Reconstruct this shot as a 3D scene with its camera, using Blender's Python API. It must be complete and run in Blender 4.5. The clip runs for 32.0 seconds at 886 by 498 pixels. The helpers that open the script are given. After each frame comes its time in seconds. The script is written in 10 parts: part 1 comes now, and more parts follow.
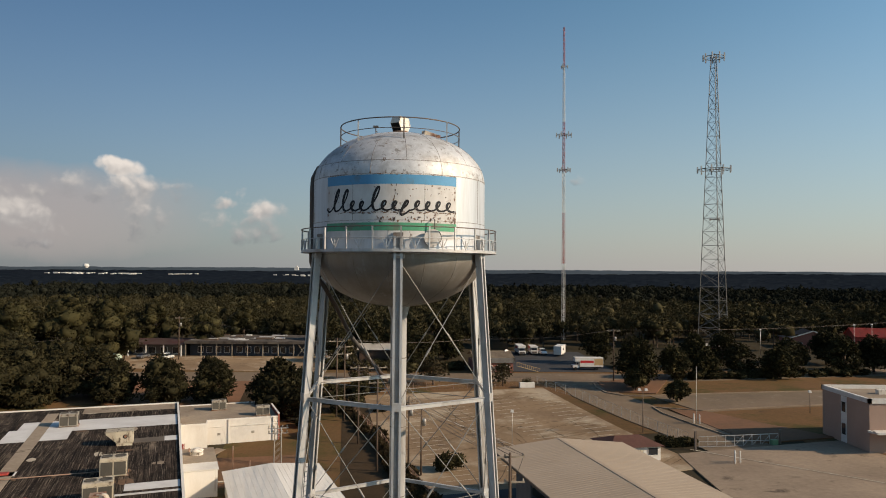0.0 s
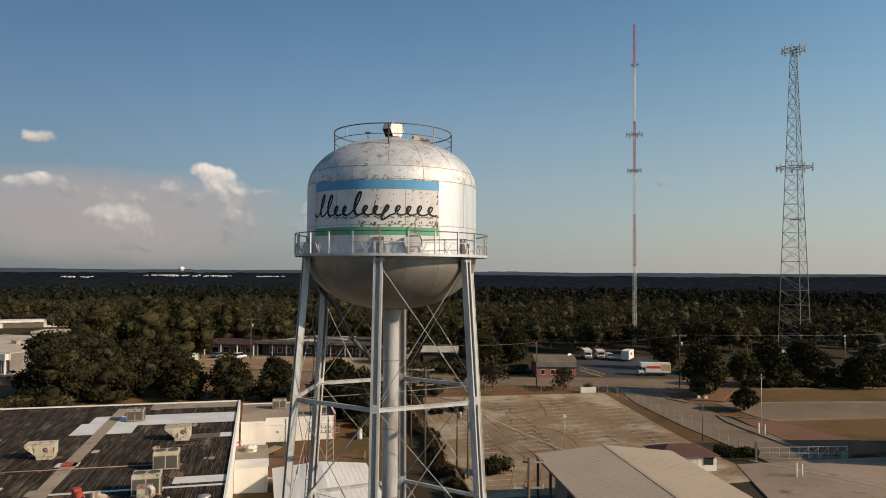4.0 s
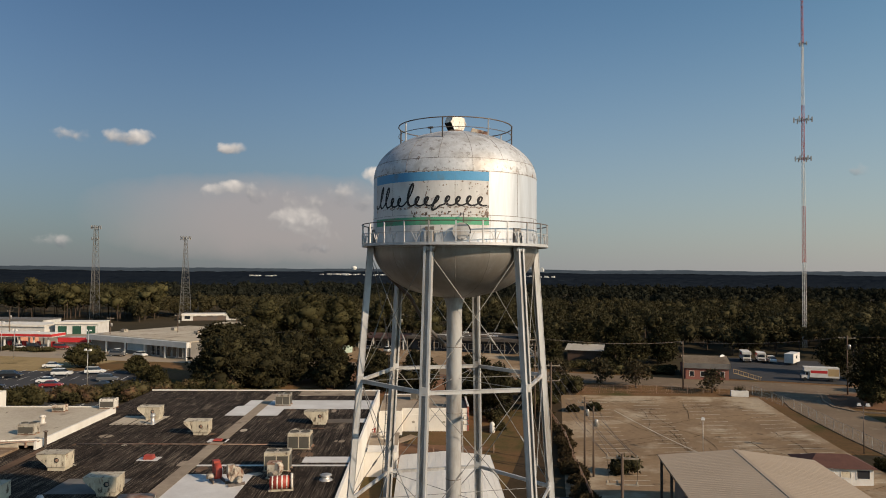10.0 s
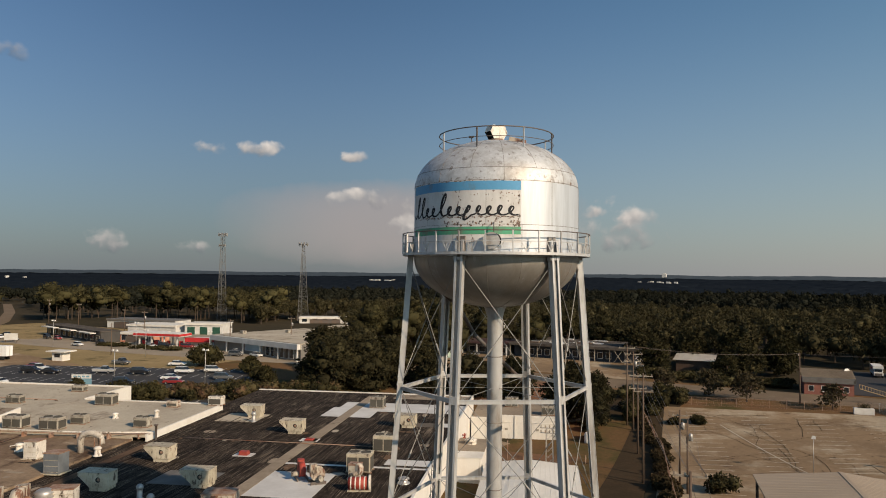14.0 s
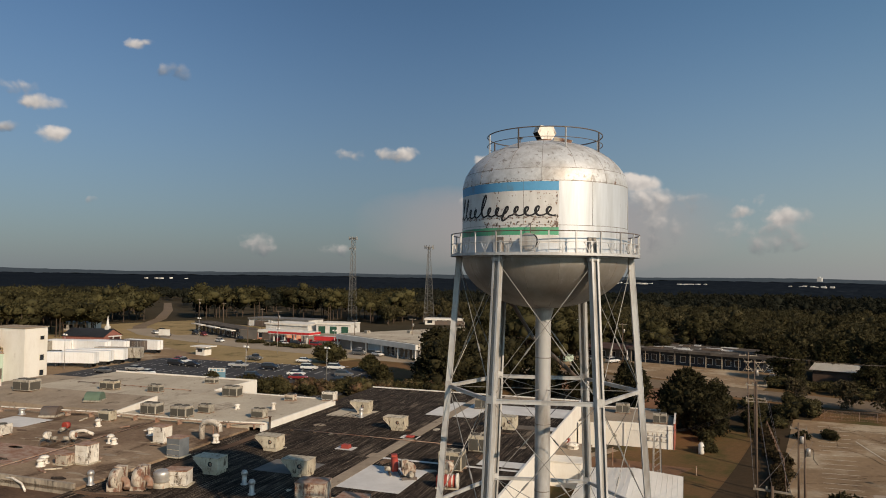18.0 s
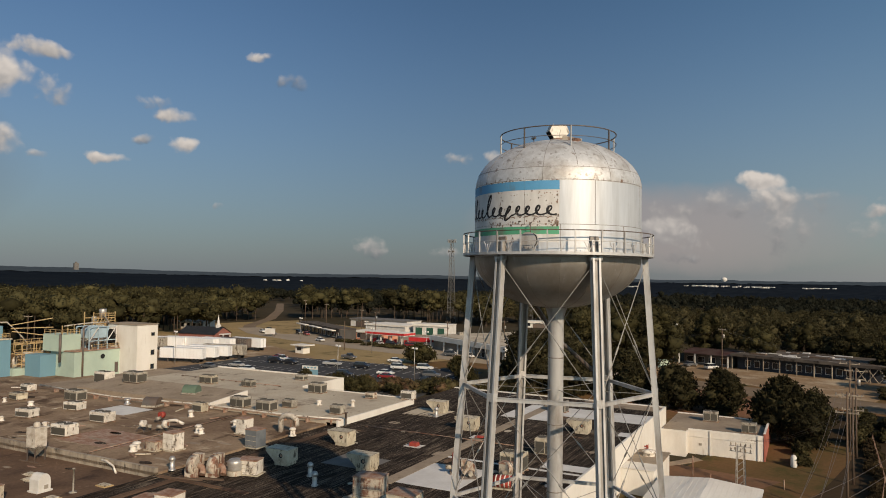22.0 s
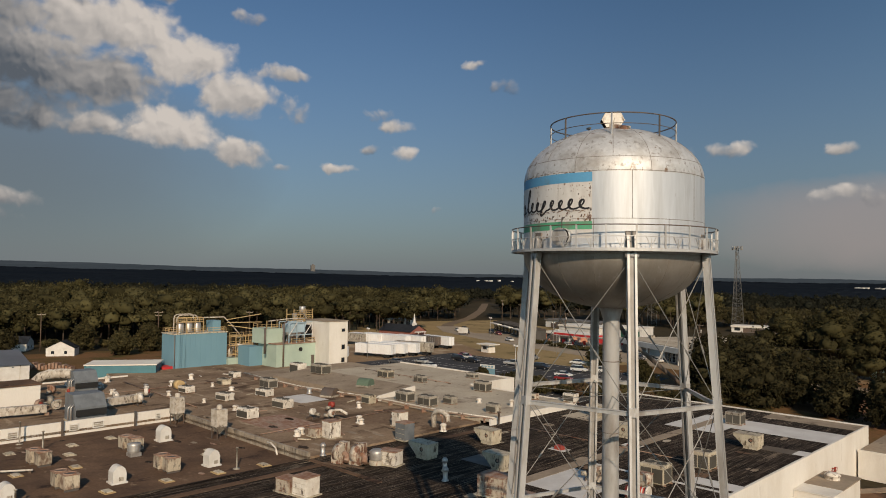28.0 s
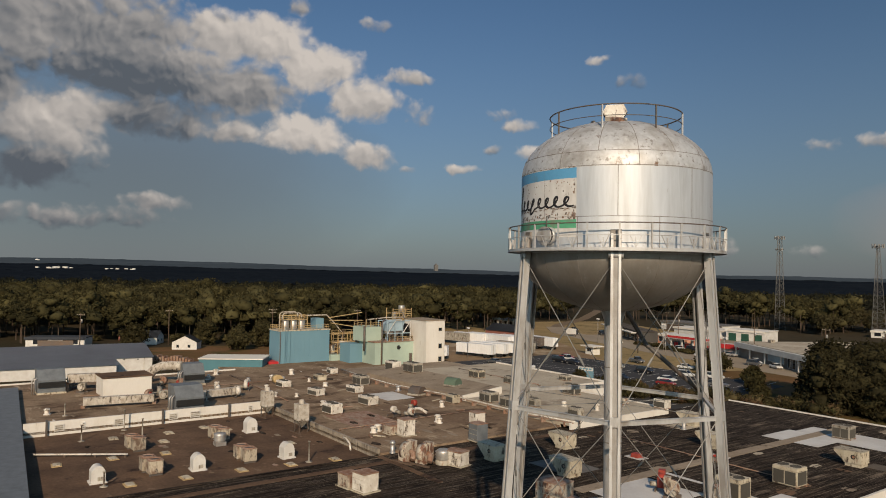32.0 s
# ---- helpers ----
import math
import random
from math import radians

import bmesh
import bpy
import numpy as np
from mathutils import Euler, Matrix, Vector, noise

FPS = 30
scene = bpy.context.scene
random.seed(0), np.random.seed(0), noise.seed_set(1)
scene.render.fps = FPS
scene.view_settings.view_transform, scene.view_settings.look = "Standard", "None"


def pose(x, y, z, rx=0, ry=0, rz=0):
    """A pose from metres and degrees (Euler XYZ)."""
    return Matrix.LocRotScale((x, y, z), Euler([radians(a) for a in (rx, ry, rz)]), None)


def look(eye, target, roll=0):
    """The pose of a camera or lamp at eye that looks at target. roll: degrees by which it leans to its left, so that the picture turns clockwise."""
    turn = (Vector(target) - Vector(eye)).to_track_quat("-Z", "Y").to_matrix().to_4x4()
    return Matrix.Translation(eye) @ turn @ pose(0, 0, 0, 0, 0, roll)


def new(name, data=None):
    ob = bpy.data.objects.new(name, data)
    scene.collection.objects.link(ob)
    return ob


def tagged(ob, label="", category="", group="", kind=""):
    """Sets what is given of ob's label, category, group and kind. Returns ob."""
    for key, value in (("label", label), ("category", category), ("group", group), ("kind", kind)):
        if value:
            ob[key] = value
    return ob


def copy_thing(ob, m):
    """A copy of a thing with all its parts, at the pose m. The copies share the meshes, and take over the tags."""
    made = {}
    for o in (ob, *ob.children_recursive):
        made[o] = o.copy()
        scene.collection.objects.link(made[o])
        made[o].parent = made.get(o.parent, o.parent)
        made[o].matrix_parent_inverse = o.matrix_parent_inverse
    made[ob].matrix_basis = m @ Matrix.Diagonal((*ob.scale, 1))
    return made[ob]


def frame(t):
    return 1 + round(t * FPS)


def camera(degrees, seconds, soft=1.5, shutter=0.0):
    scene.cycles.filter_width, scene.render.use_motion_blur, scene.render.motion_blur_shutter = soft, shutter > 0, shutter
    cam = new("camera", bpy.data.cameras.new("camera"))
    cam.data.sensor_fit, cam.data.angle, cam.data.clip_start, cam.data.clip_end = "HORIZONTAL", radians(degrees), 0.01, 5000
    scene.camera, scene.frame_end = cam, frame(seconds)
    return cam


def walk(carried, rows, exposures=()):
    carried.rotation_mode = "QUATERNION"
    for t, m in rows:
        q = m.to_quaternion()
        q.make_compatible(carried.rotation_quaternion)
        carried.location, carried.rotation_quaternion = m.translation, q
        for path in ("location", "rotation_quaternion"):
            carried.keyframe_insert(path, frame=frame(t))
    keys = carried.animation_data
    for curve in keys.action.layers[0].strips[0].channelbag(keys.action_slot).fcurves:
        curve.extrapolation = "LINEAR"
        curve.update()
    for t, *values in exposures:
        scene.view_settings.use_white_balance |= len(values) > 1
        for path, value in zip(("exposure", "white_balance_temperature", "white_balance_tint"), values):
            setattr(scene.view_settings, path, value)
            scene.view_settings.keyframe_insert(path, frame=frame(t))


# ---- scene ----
cam = camera(63.5, 32.0, 1.0)
PATH = [
    (0, (1.263, 0.644, 26.170), (1.255, 2.643, 26.2280), 0.43),
    (0.5, (1.832, 0.534, 26.138), (1.799, 2.533, 26.1956), 0.37),
    (1, (2.417, 0.484, 26.113), (2.356, 2.482, 26.1718), 0.35),
    (1.5, (3.069, 0.454, 26.124), (2.977, 2.451, 26.1819), 0.34),
    (2, (3.769, 0.463, 26.171), (3.648, 2.458, 26.2303), 0.36),
    (2.5, (4.511, 0.554, 26.222), (4.361, 2.547, 26.2816), 0.38),
    (3, (5.266, 0.623, 26.245), (5.089, 2.614, 26.3088), 0.42),
    (3.5, (5.955, 0.695, 26.281), (5.750, 2.684, 26.3449), 0.43),
    (5.5, (8.279, 0.753, 26.128), (7.943, 2.724, 26.1901), 0.44),
    (6, (8.817, 0.712, 26.068), (8.445, 2.676, 26.1276), 0.43),
    (6.5, (9.308, 0.762, 25.989), (8.900, 2.718, 26.0484), 0.42),
    (7, (9.804, 0.864, 25.936), (9.356, 2.813, 25.9940), 0.41),
    (7.5, (10.297, 0.892, 25.860), (9.810, 2.831, 25.9175), 0.40),
    (8, (10.791, 0.926, 25.788), (10.265, 2.854, 25.8453), 0.39),
    (8.5, (11.294, 0.961, 25.739), (10.729, 2.878, 25.7965), 0.38),
    (9, (11.793, 1.061, 25.721), (11.189, 2.967, 25.7779), 0.36),
    (9.5, (12.300, 1.118, 25.714), (11.660, 3.012, 25.7724), 0.35),
    (10, (12.798, 1.139, 25.723), (12.120, 3.020, 25.7810), 0.34),
    (10.5, (13.334, 1.153, 25.760), (12.611, 3.017, 25.8168), 0.34),
    (11, (13.843, 1.292, 25.816), (13.074, 3.137, 25.8749), 0.35),
    (11.5, (14.343, 1.492, 25.889), (13.532, 3.319, 25.9505), 0.37),
    (12, (14.889, 1.746, 25.965), (14.047, 3.559, 26.0278), 0.40),
    (12.5, (15.430, 1.997, 25.996), (14.561, 3.798, 26.0603), 0.43),
    (13, (16.038, 2.310, 26.019), (15.137, 4.095, 26.0847), 0.46),
    (13.5, (16.600, 2.633, 26.041), (15.665, 4.400, 26.1084), 0.48),
    (14, (17.179, 2.912, 26.009), (16.203, 4.657, 26.0784), 0.50),
    (14.5, (17.756, 3.113, 25.985), (16.745, 4.837, 26.0549), 0.52),
    (16.5, (20.064, 4.248, 25.942), (18.901, 5.874, 26.0140), 0.60),
    (17, (20.671, 4.607, 25.948), (19.467, 6.202, 26.0207), 0.63),
    (17.5, (21.298, 4.912, 25.941), (20.053, 6.475, 26.0142), 0.66),
    (18, (21.917, 5.242, 25.925), (20.635, 6.776, 25.9985), 0.69),
    (18.5, (22.521, 5.632, 25.881), (21.212, 7.143, 25.9549), 0.72),
    (19, (23.168, 6.018, 25.865), (21.834, 7.506, 25.9391), 0.74),
    (19.5, (23.785, 6.412, 25.831), (22.422, 7.874, 25.9062), 0.75),
    (20, (24.397, 6.855, 25.839), (23.004, 8.288, 25.9137), 0.76),
    (20.5, (24.975, 7.323, 25.838), (23.554, 8.728, 25.9138), 0.78),
    (21, (25.541, 7.794, 25.827), (24.095, 9.173, 25.9038), 0.80),
    (21.5, (26.139, 8.277, 25.820), (24.667, 9.628, 25.8967), 0.82),
    (22, (26.704, 8.763, 25.795), (25.205, 10.085, 25.8723), 0.85),
    (22.5, (27.280, 9.272, 25.793), (25.756, 10.565, 25.8696), 0.87),
    (23, (27.885, 9.827, 25.826), (26.332, 11.085, 25.9007), 0.88),
    (23.5, (28.422, 10.446, 25.807), (26.837, 11.664, 25.8838), 0.88),
    (24, (28.874, 11.130, 25.766), (27.259, 12.307, 25.8435), 0.86),
    (24.5, (29.332, 11.724, 25.749), (27.692, 12.866, 25.8254), 0.82),
    (25, (29.783, 12.374, 25.781), (28.114, 13.474, 25.8563), 0.78),
    (25.5, (30.093, 13.123, 25.837), (28.394, 14.176, 25.9099), 0.75),
    (27.5, (31.357, 16.415, 25.825), (29.555, 17.280, 25.8957), 0.79),
    (28, (31.782, 17.173, 25.783), (29.962, 18.000, 25.8542), 0.81),
    (28.5, (32.017, 18.108, 25.803), (30.176, 18.884, 25.8729), 0.83),
    (29, (32.280, 18.942, 25.819), (30.417, 19.667, 25.8891), 0.86),
    (29.5, (32.529, 19.851, 25.842), (30.649, 20.528, 25.9108), 0.88),
    (30, (32.781, 20.725, 25.839), (30.888, 21.368, 25.9074), 0.89),
    (30.5, (33.040, 21.566, 25.850), (31.137, 22.176, 25.9191), 0.90),
    (31, (33.253, 22.479, 25.903), (31.338, 23.052, 25.9693), 0.90),
    (31.5, (33.463, 23.360, 25.935), (31.538, 23.897, 26.0003), 0.90),
    (32, (33.685, 24.173, 25.942), (31.750, 24.676, 26.0071), 0.90),
]
walk(cam, [(t, look(eye, target, roll)) for t, eye, target, roll in PATH],
     [(0, 0.17), (3, 0.17), (10, 0.08), (17, 0.0), (22, -0.14), (28, -0.27), (32, -0.29)])

# ---- light ----
SUN_EL, SUN_AZ = radians(26.8), math.atan2(0.966, -0.257)
world = bpy.data.worlds.new("sky_world")
scene.world = world
world.use_nodes = True
wt = world.node_tree
wt.nodes.clear()


def wmath(op, a, b=None, c=None, clamp=False):
    n = wt.nodes.new("ShaderNodeMath")
    n.operation = op
    n.use_clamp = clamp
    for i, v in enumerate((a, b, c)):
        if v is None:
            continue
        if isinstance(v, (int, float)):
            n.inputs[i].default_value = v
        else:
            wt.links.new(v, n.inputs[i])
    return n.outputs[0]


def wmix(fac, a, b):
    n = wt.nodes.new("ShaderNodeMix")
    n.data_type = "RGBA"
    for sock, v in ((n.inputs[0], fac), (n.inputs[6], a), (n.inputs[7], b)):
        if isinstance(v, (int, float)):
            sock.default_value = v
        elif isinstance(v, tuple):
            sock.default_value = (*v, 1)
        else:
            wt.links.new(v, sock)
    return n.outputs[2]


sky = wt.nodes.new("ShaderNodeTexSky")
sky.sky_type = "NISHITA"
sky.sun_disc = False
sky.sun_elevation = SUN_EL
sky.sun_rotation = SUN_AZ
sky.altitude = 80
sky.air_density, sky.dust_density, sky.ozone_density = 1.0, 0.6, 1.6
wcoord = wt.nodes.new("ShaderNodeTexCoord").outputs["Generated"]
wsep = wt.nodes.new("ShaderNodeSeparateXYZ")
wt.links.new(wcoord, wsep.inputs[0])
w_az = wmath("MULTIPLY", wmath("ARCTAN2", wsep.outputs[0], wsep.outputs[1]), 57.2958)
w_el = wmath("MULTIPLY", wmath("ARCSINE", wsep.outputs[2]), 57.2958)


def wnoise(scale, detail, rough, sx=1.0, sy=1.0, off=0.0):
    comb = wt.nodes.new("ShaderNodeCombineXYZ")
    wt.links.new(wmath("MULTIPLY", w_az, sx), comb.inputs[0])
    wt.links.new(wmath("MULTIPLY", w_el, sy), comb.inputs[1])
    comb.inputs[2].default_value = off
    n = wt.nodes.new("ShaderNodeTexNoise")
    wt.links.new(comb.outputs[0], n.inputs["Vector"])
    n.inputs["Scale"].default_value = scale
    n.inputs["Detail"].default_value = detail
    n.inputs["Roughness"].default_value = rough
    return n.outputs[0]


# clouds: azimuth, elevation, half width, half height in degrees, thickness, brightness
CLOUDS = [
    (-24.4, 7.4, 2.1, 0.86, 1.4, 0.95), (-23.6, 6.0, 3.4, 1.36, 0.6, 0.74), (-23.2, 3.6, 2.0, 2.04, 0.35, 0.62), (-31.2, 3.9, 2.3, 1.36, 0.8, 0.74), (-29.7, 2.8, 1.8, 1.36, 0.35, 0.6), (-17.2, 4.9, 1.1, 0.54, 0.8, 0.76),
    (-14.3, 4.4, 1.7, 1.00, 0.8, 0.76), (-15.5, 3.2, 2.7, 1.45, 0.4, 0.62), (10.9, 7.1, 0.6, 0.36, 0.25, 0.6), (-28.0, 5.7, 8.6, 1.00, 0.3, 0.62), (-47.1, 9.5, 0.9, 0.54, 0.5, 0.65), (-43.2, 9.8, 1.4, 0.63, 0.9, 0.85),
    (-36.4, 9.4, 0.9, 0.45, 0.7, 0.75), (-36.7, 6.2, 1.4, 0.68, 0.9, 0.85), (-54.7, 2.3, 1.5, 1.00, 0.5, 0.62), (-48.6, 1.9, 1.1, 0.54, 0.35, 0.6), (-65.8, 4.9, 0.7, 0.32, 0.5, 0.6), (-20.7, 6.1, 1.4, 0.45, 0.4, 0.7),
    (-103.6, 16.9, 11.8, 3.39, 1.4, 0.42), (-105.6, 15.1, 3.2, 1.63, 1.2, 0.62), (-98.6, 14.5, 9.0, 2.71, 1.4, 0.28), (-92.7, 17.6, 4.1, 1.90, 1.5, 0.92), (-88.9, 17.3, 3.2, 2.04, 1.5, 1), (-85.8, 15.7, 3.6, 2.26, 1.5, 1),
    (-95.5, 15.5, 5.0, 1.09, 1.2, 0.85), (-82.1, 13.3, 3.2, 1.81, 1.3, 0.9), (-78.8, 15.2, 2.5, 0.63, 0.9, 0.8), (-77.5, 12.7, 1.4, 1.09, 0.6, 0.7), (-86.5, 10.7, 4.3, 1.90, 1.5, 1), (-81.6, 9.2, 2.9, 1.36, 1.3, 0.85),
    (-92.5, 10.5, 2.7, 1.09, 1, 0.75), (-98.0, 11.2, 5.9, 1.63, 1.2, 0.36), (-104.4, 9.9, 4.3, 2.49, 1.5, 0.95), (-102.3, 11.4, 1.8, 1.54, 1.2, 0.95), (-105.4, 7.1, 4.1, 2.04, 1.2, 0.26), (-97.2, 4.8, 2.7, 0.77, 0.8, 0.65),
    (-103.9, 3.6, 8.1, 0.90, 0.7, 0.5), (-111.6, 12.6, 7.7, 7.24, 1.3, 0.35), (-91.8, 13.6, 5.9, 1.81, 1.3, 0.62), (-63.3, 16.3, 1.3, 0.54, 1, 0.9), (-80.9, 19.0, 1.4, 0.63, 0.7, 0.7), (-69.8, 11.7, 1.7, 0.63, 0.9, 0.85),
    (-71.0, 12.5, 1.8, 0.59, 0.35, 0.6), (-74.1, 8.4, 1.5, 0.45, 0.8, 0.85), (-68.7, 9.6, 1.5, 0.63, 0.9, 0.9), (-78.3, 8.2, 0.8, 0.36, 0.5, 0.7), (-47.3, 9.4, 1.5, 0.63, 0.6, 0.75), (-44.2, 9.6, 1.4, 0.63, 0.6, 0.7),
    (-71.6, 9.8, 1.0, 0.36, 0.4, 0.6), (-87.6, 20.1, 1.3, 0.63, 0.5, 0.6), (-60.0, 14.7, 1.4, 0.45, 0.25, 0.5), (-92.8, 18.8, 0.6, 0.32, 0.4, 0.6),
]


def voronoi(scale, dx, dy):
    comb = wt.nodes.new("ShaderNodeCombineXYZ")
    wt.links.new(wmath("ADD", q_az, dx), comb.inputs[0])
    wt.links.new(wmath("ADD", q_el, dy), comb.inputs[1])
    n = wt.nodes.new("ShaderNodeTexVoronoi")
    n.feature = "SMOOTH_F1"
    wt.links.new(comb.outputs[0], n.inputs["Vector"])
    n.inputs["Scale"].default_value = scale
    n.inputs["Detail"].default_value, n.inputs["Roughness"].default_value = 2.0, 0.5
    n.inputs["Smoothness"].default_value = 0.6
    return n.outputs["Distance"]


warp = wmath("SUBTRACT", wnoise(0.22, 3, 0.5), 0.5)
warp2 = wmath("SUBTRACT", wnoise(0.30, 4, 0.55, 1.0, 1.0, 5.3), 0.5)
ragged = wmath("SUBTRACT", wnoise(0.9, 4, 0.55, 1.0, 1.2, 9.1), 0.5)
q_az = wmath("MULTIPLY_ADD", ragged, 0.7, wmath("MULTIPLY_ADD", warp, 3.0, w_az))
q_el = wmath("MULTIPLY_ADD", warp2, 1.6, w_el)
dens = None
bright_sum = weight_sum = None
for a, e, w, h, k, b in CLOUDS:
    du = wmath("MULTIPLY", wmath("SUBTRACT", q_az, a), 1 / w)
    dv = wmath("MULTIPLY", wmath("SUBTRACT", q_el, e), 1 / h)
    r2 = wmath("MULTIPLY_ADD", du, du, wmath("MULTIPLY", dv, dv))
    d = wmath("MULTIPLY_ADD", r2, -k, k)
    wgt = wmath("EXPONENT", wmath("MULTIPLY", r2, -2.2))
    lift = wmath("MULTIPLY", wmath("MULTIPLY_ADD", dv, 0.30, b), wgt)
    dens = d if dens is None else wmath("SMOOTH_MAX", dens, d, 0.35)
    bright_sum = lift if bright_sum is None else wmath("ADD", bright_sum, lift)
    weight_sum = wgt if weight_sum is None else wmath("ADD", weight_sum, wgt)
bulge = wmath("SUBTRACT", 0.5, voronoi(0.62, 0.0, 0.0))
bulge_up = wmath("SUBTRACT", 0.5, voronoi(0.62, 0.22, 0.34))
body = wmath("MULTIPLY_ADD", ragged, 1.15, wmath("MULTIPLY_ADD", bulge, 1.0, wmath("ADD", dens, 0.42)))
cover = wmath("MULTIPLY", wmath("MULTIPLY", wmath("SUBTRACT", body, 0.0), 0.95, clamp=True), 0.96)
cover = wmath("MULTIPLY", wmath("MULTIPLY", cover, cover), wmath("MULTIPLY_ADD", cover, -2.0, 3.0))
tone = wmath("DIVIDE", bright_sum, wmath("ADD", weight_sum, 0.0001))
emboss = wmath("MULTIPLY", wmath("SUBTRACT", bulge, bulge_up), 0.42)
lit = wmath("ADD", wmath("MULTIPLY_ADD", warp2, 0.35, emboss), wmath("MULTIPLY_ADD", tone, 1.25, -0.34), clamp=True)
cloud_col = wmix(lit, (1.7, 1.95, 2.3), (10.4, 9.4, 8.5))
# the sky is brighter towards the sun's side and dims away from it
toward = wmath("COSINE", wmath("MULTIPLY", wmath("SUBTRACT", w_az, 105.0), 0.0174533))
dip_u = wmath("MULTIPLY", wmath("ADD", w_az, 42.0), 1 / 22.0)
dip = wmath("MULTIPLY", wmath("EXPONENT", wmath("MULTIPLY", wmath("MULTIPLY", dip_u, dip_u), -1.0)), 0.22)
gain = wmath("SUBTRACT", wmath("MULTIPLY_ADD", toward, 0.50, 1.42), dip)
scaled = wt.nodes.new("ShaderNodeVectorMath")
scaled.operation = "SCALE"
blued = wt.nodes.new("ShaderNodeVectorMath")
blued.operation = "MULTIPLY"
wt.links.new(wmix(wmath("MULTIPLY_ADD", toward, 1.0, 1.0, clamp=True), (0.80, 1.0, 1.16), (0.80, 1.04, 1.03)), blued.inputs[1])
wt.links.new(sky.outputs[0], blued.inputs[0])
wt.links.new(blued.outputs[0], scaled.inputs[0])
wt.links.new(gain, scaled.inputs["Scale"])
haze = wmath("POWER", wmath("SUBTRACT", 1.0, wmath("MULTIPLY", wmath("ABSOLUTE", w_el), 1 / 24.0, clamp=True)), 1.9)
hazecol = wt.nodes.new("ShaderNodeVectorMath")
hazecol.operation = "SCALE"
wt.links.new(wmix(wmath("MULTIPLY_ADD", toward, 1.0, 1.0, clamp=True), (3.05, 3.35, 3.65), (3.85, 3.55, 3.45)), hazecol.inputs[0])
wt.links.new(gain, hazecol.inputs["Scale"])
clear_sky = wmix(wmath("MULTIPLY", haze, 0.88), scaled.outputs[0], hazecol.outputs[0])
# a thin smooth anvil veil low in the north-west
vu = wmath("MULTIPLY", wmath("ADD", q_az, 32.0), 1 / 15.0)
vv = wmath("MULTIPLY", wmath("SUBTRACT", q_el, 3.9), 1 / 3.7)
veil = wmath("MULTIPLY", wmath("SUBTRACT", 1.0, wmath("MULTIPLY_ADD", vu, vu, wmath("POWER", wmath("ABSOLUTE", vv), 3.0))), 1.1, clamp=True)
veiled = wmix(wmath("MULTIPLY", veil, 0.70), clear_sky, (5.6, 4.75, 4.55))
# grey rain haze under the western cloud
ru = wmath("MULTIPLY", wmath("ADD", q_az, 100.0), 1 / 22.0)
rv = wmath("MULTIPLY", wmath("SUBTRACT", w_el, 7.0), 1 / 9.0)
rain = wmath("SUBTRACT", 1.0, wmath("MULTIPLY_ADD", ru, ru, wmath("MULTIPLY", rv, rv)), clamp=True)
rained = wmix(wmath("MULTIPLY", rain, 0.75), veiled, (2.2, 2.5, 2.75))
final = wmix(cover, rained, cloud_col)
bg = wt.nodes.new("ShaderNodeBackground")
bg.inputs[1].default_value = 0.070
wt.links.new(final, bg.inputs[0])
wout = wt.nodes.new("ShaderNodeOutputWorld")
wt.links.new(bg.outputs[0], wout.inputs[0])

sun = new("sun", bpy.data.lights.new("sun", "SUN"))
sun.data.energy, sun.data.angle, sun.data.color = 5.0, radians(0.6), (1.0, 0.79, 0.57)
to_sun = Vector((math.sin(SUN_AZ) * math.cos(SUN_EL), math.cos(SUN_AZ) * math.cos(SUN_EL), math.sin(SUN_EL)))
sun.matrix_world = look(to_sun * 200, (0, 0, 0))
scene.view_settings.exposure = 0.0


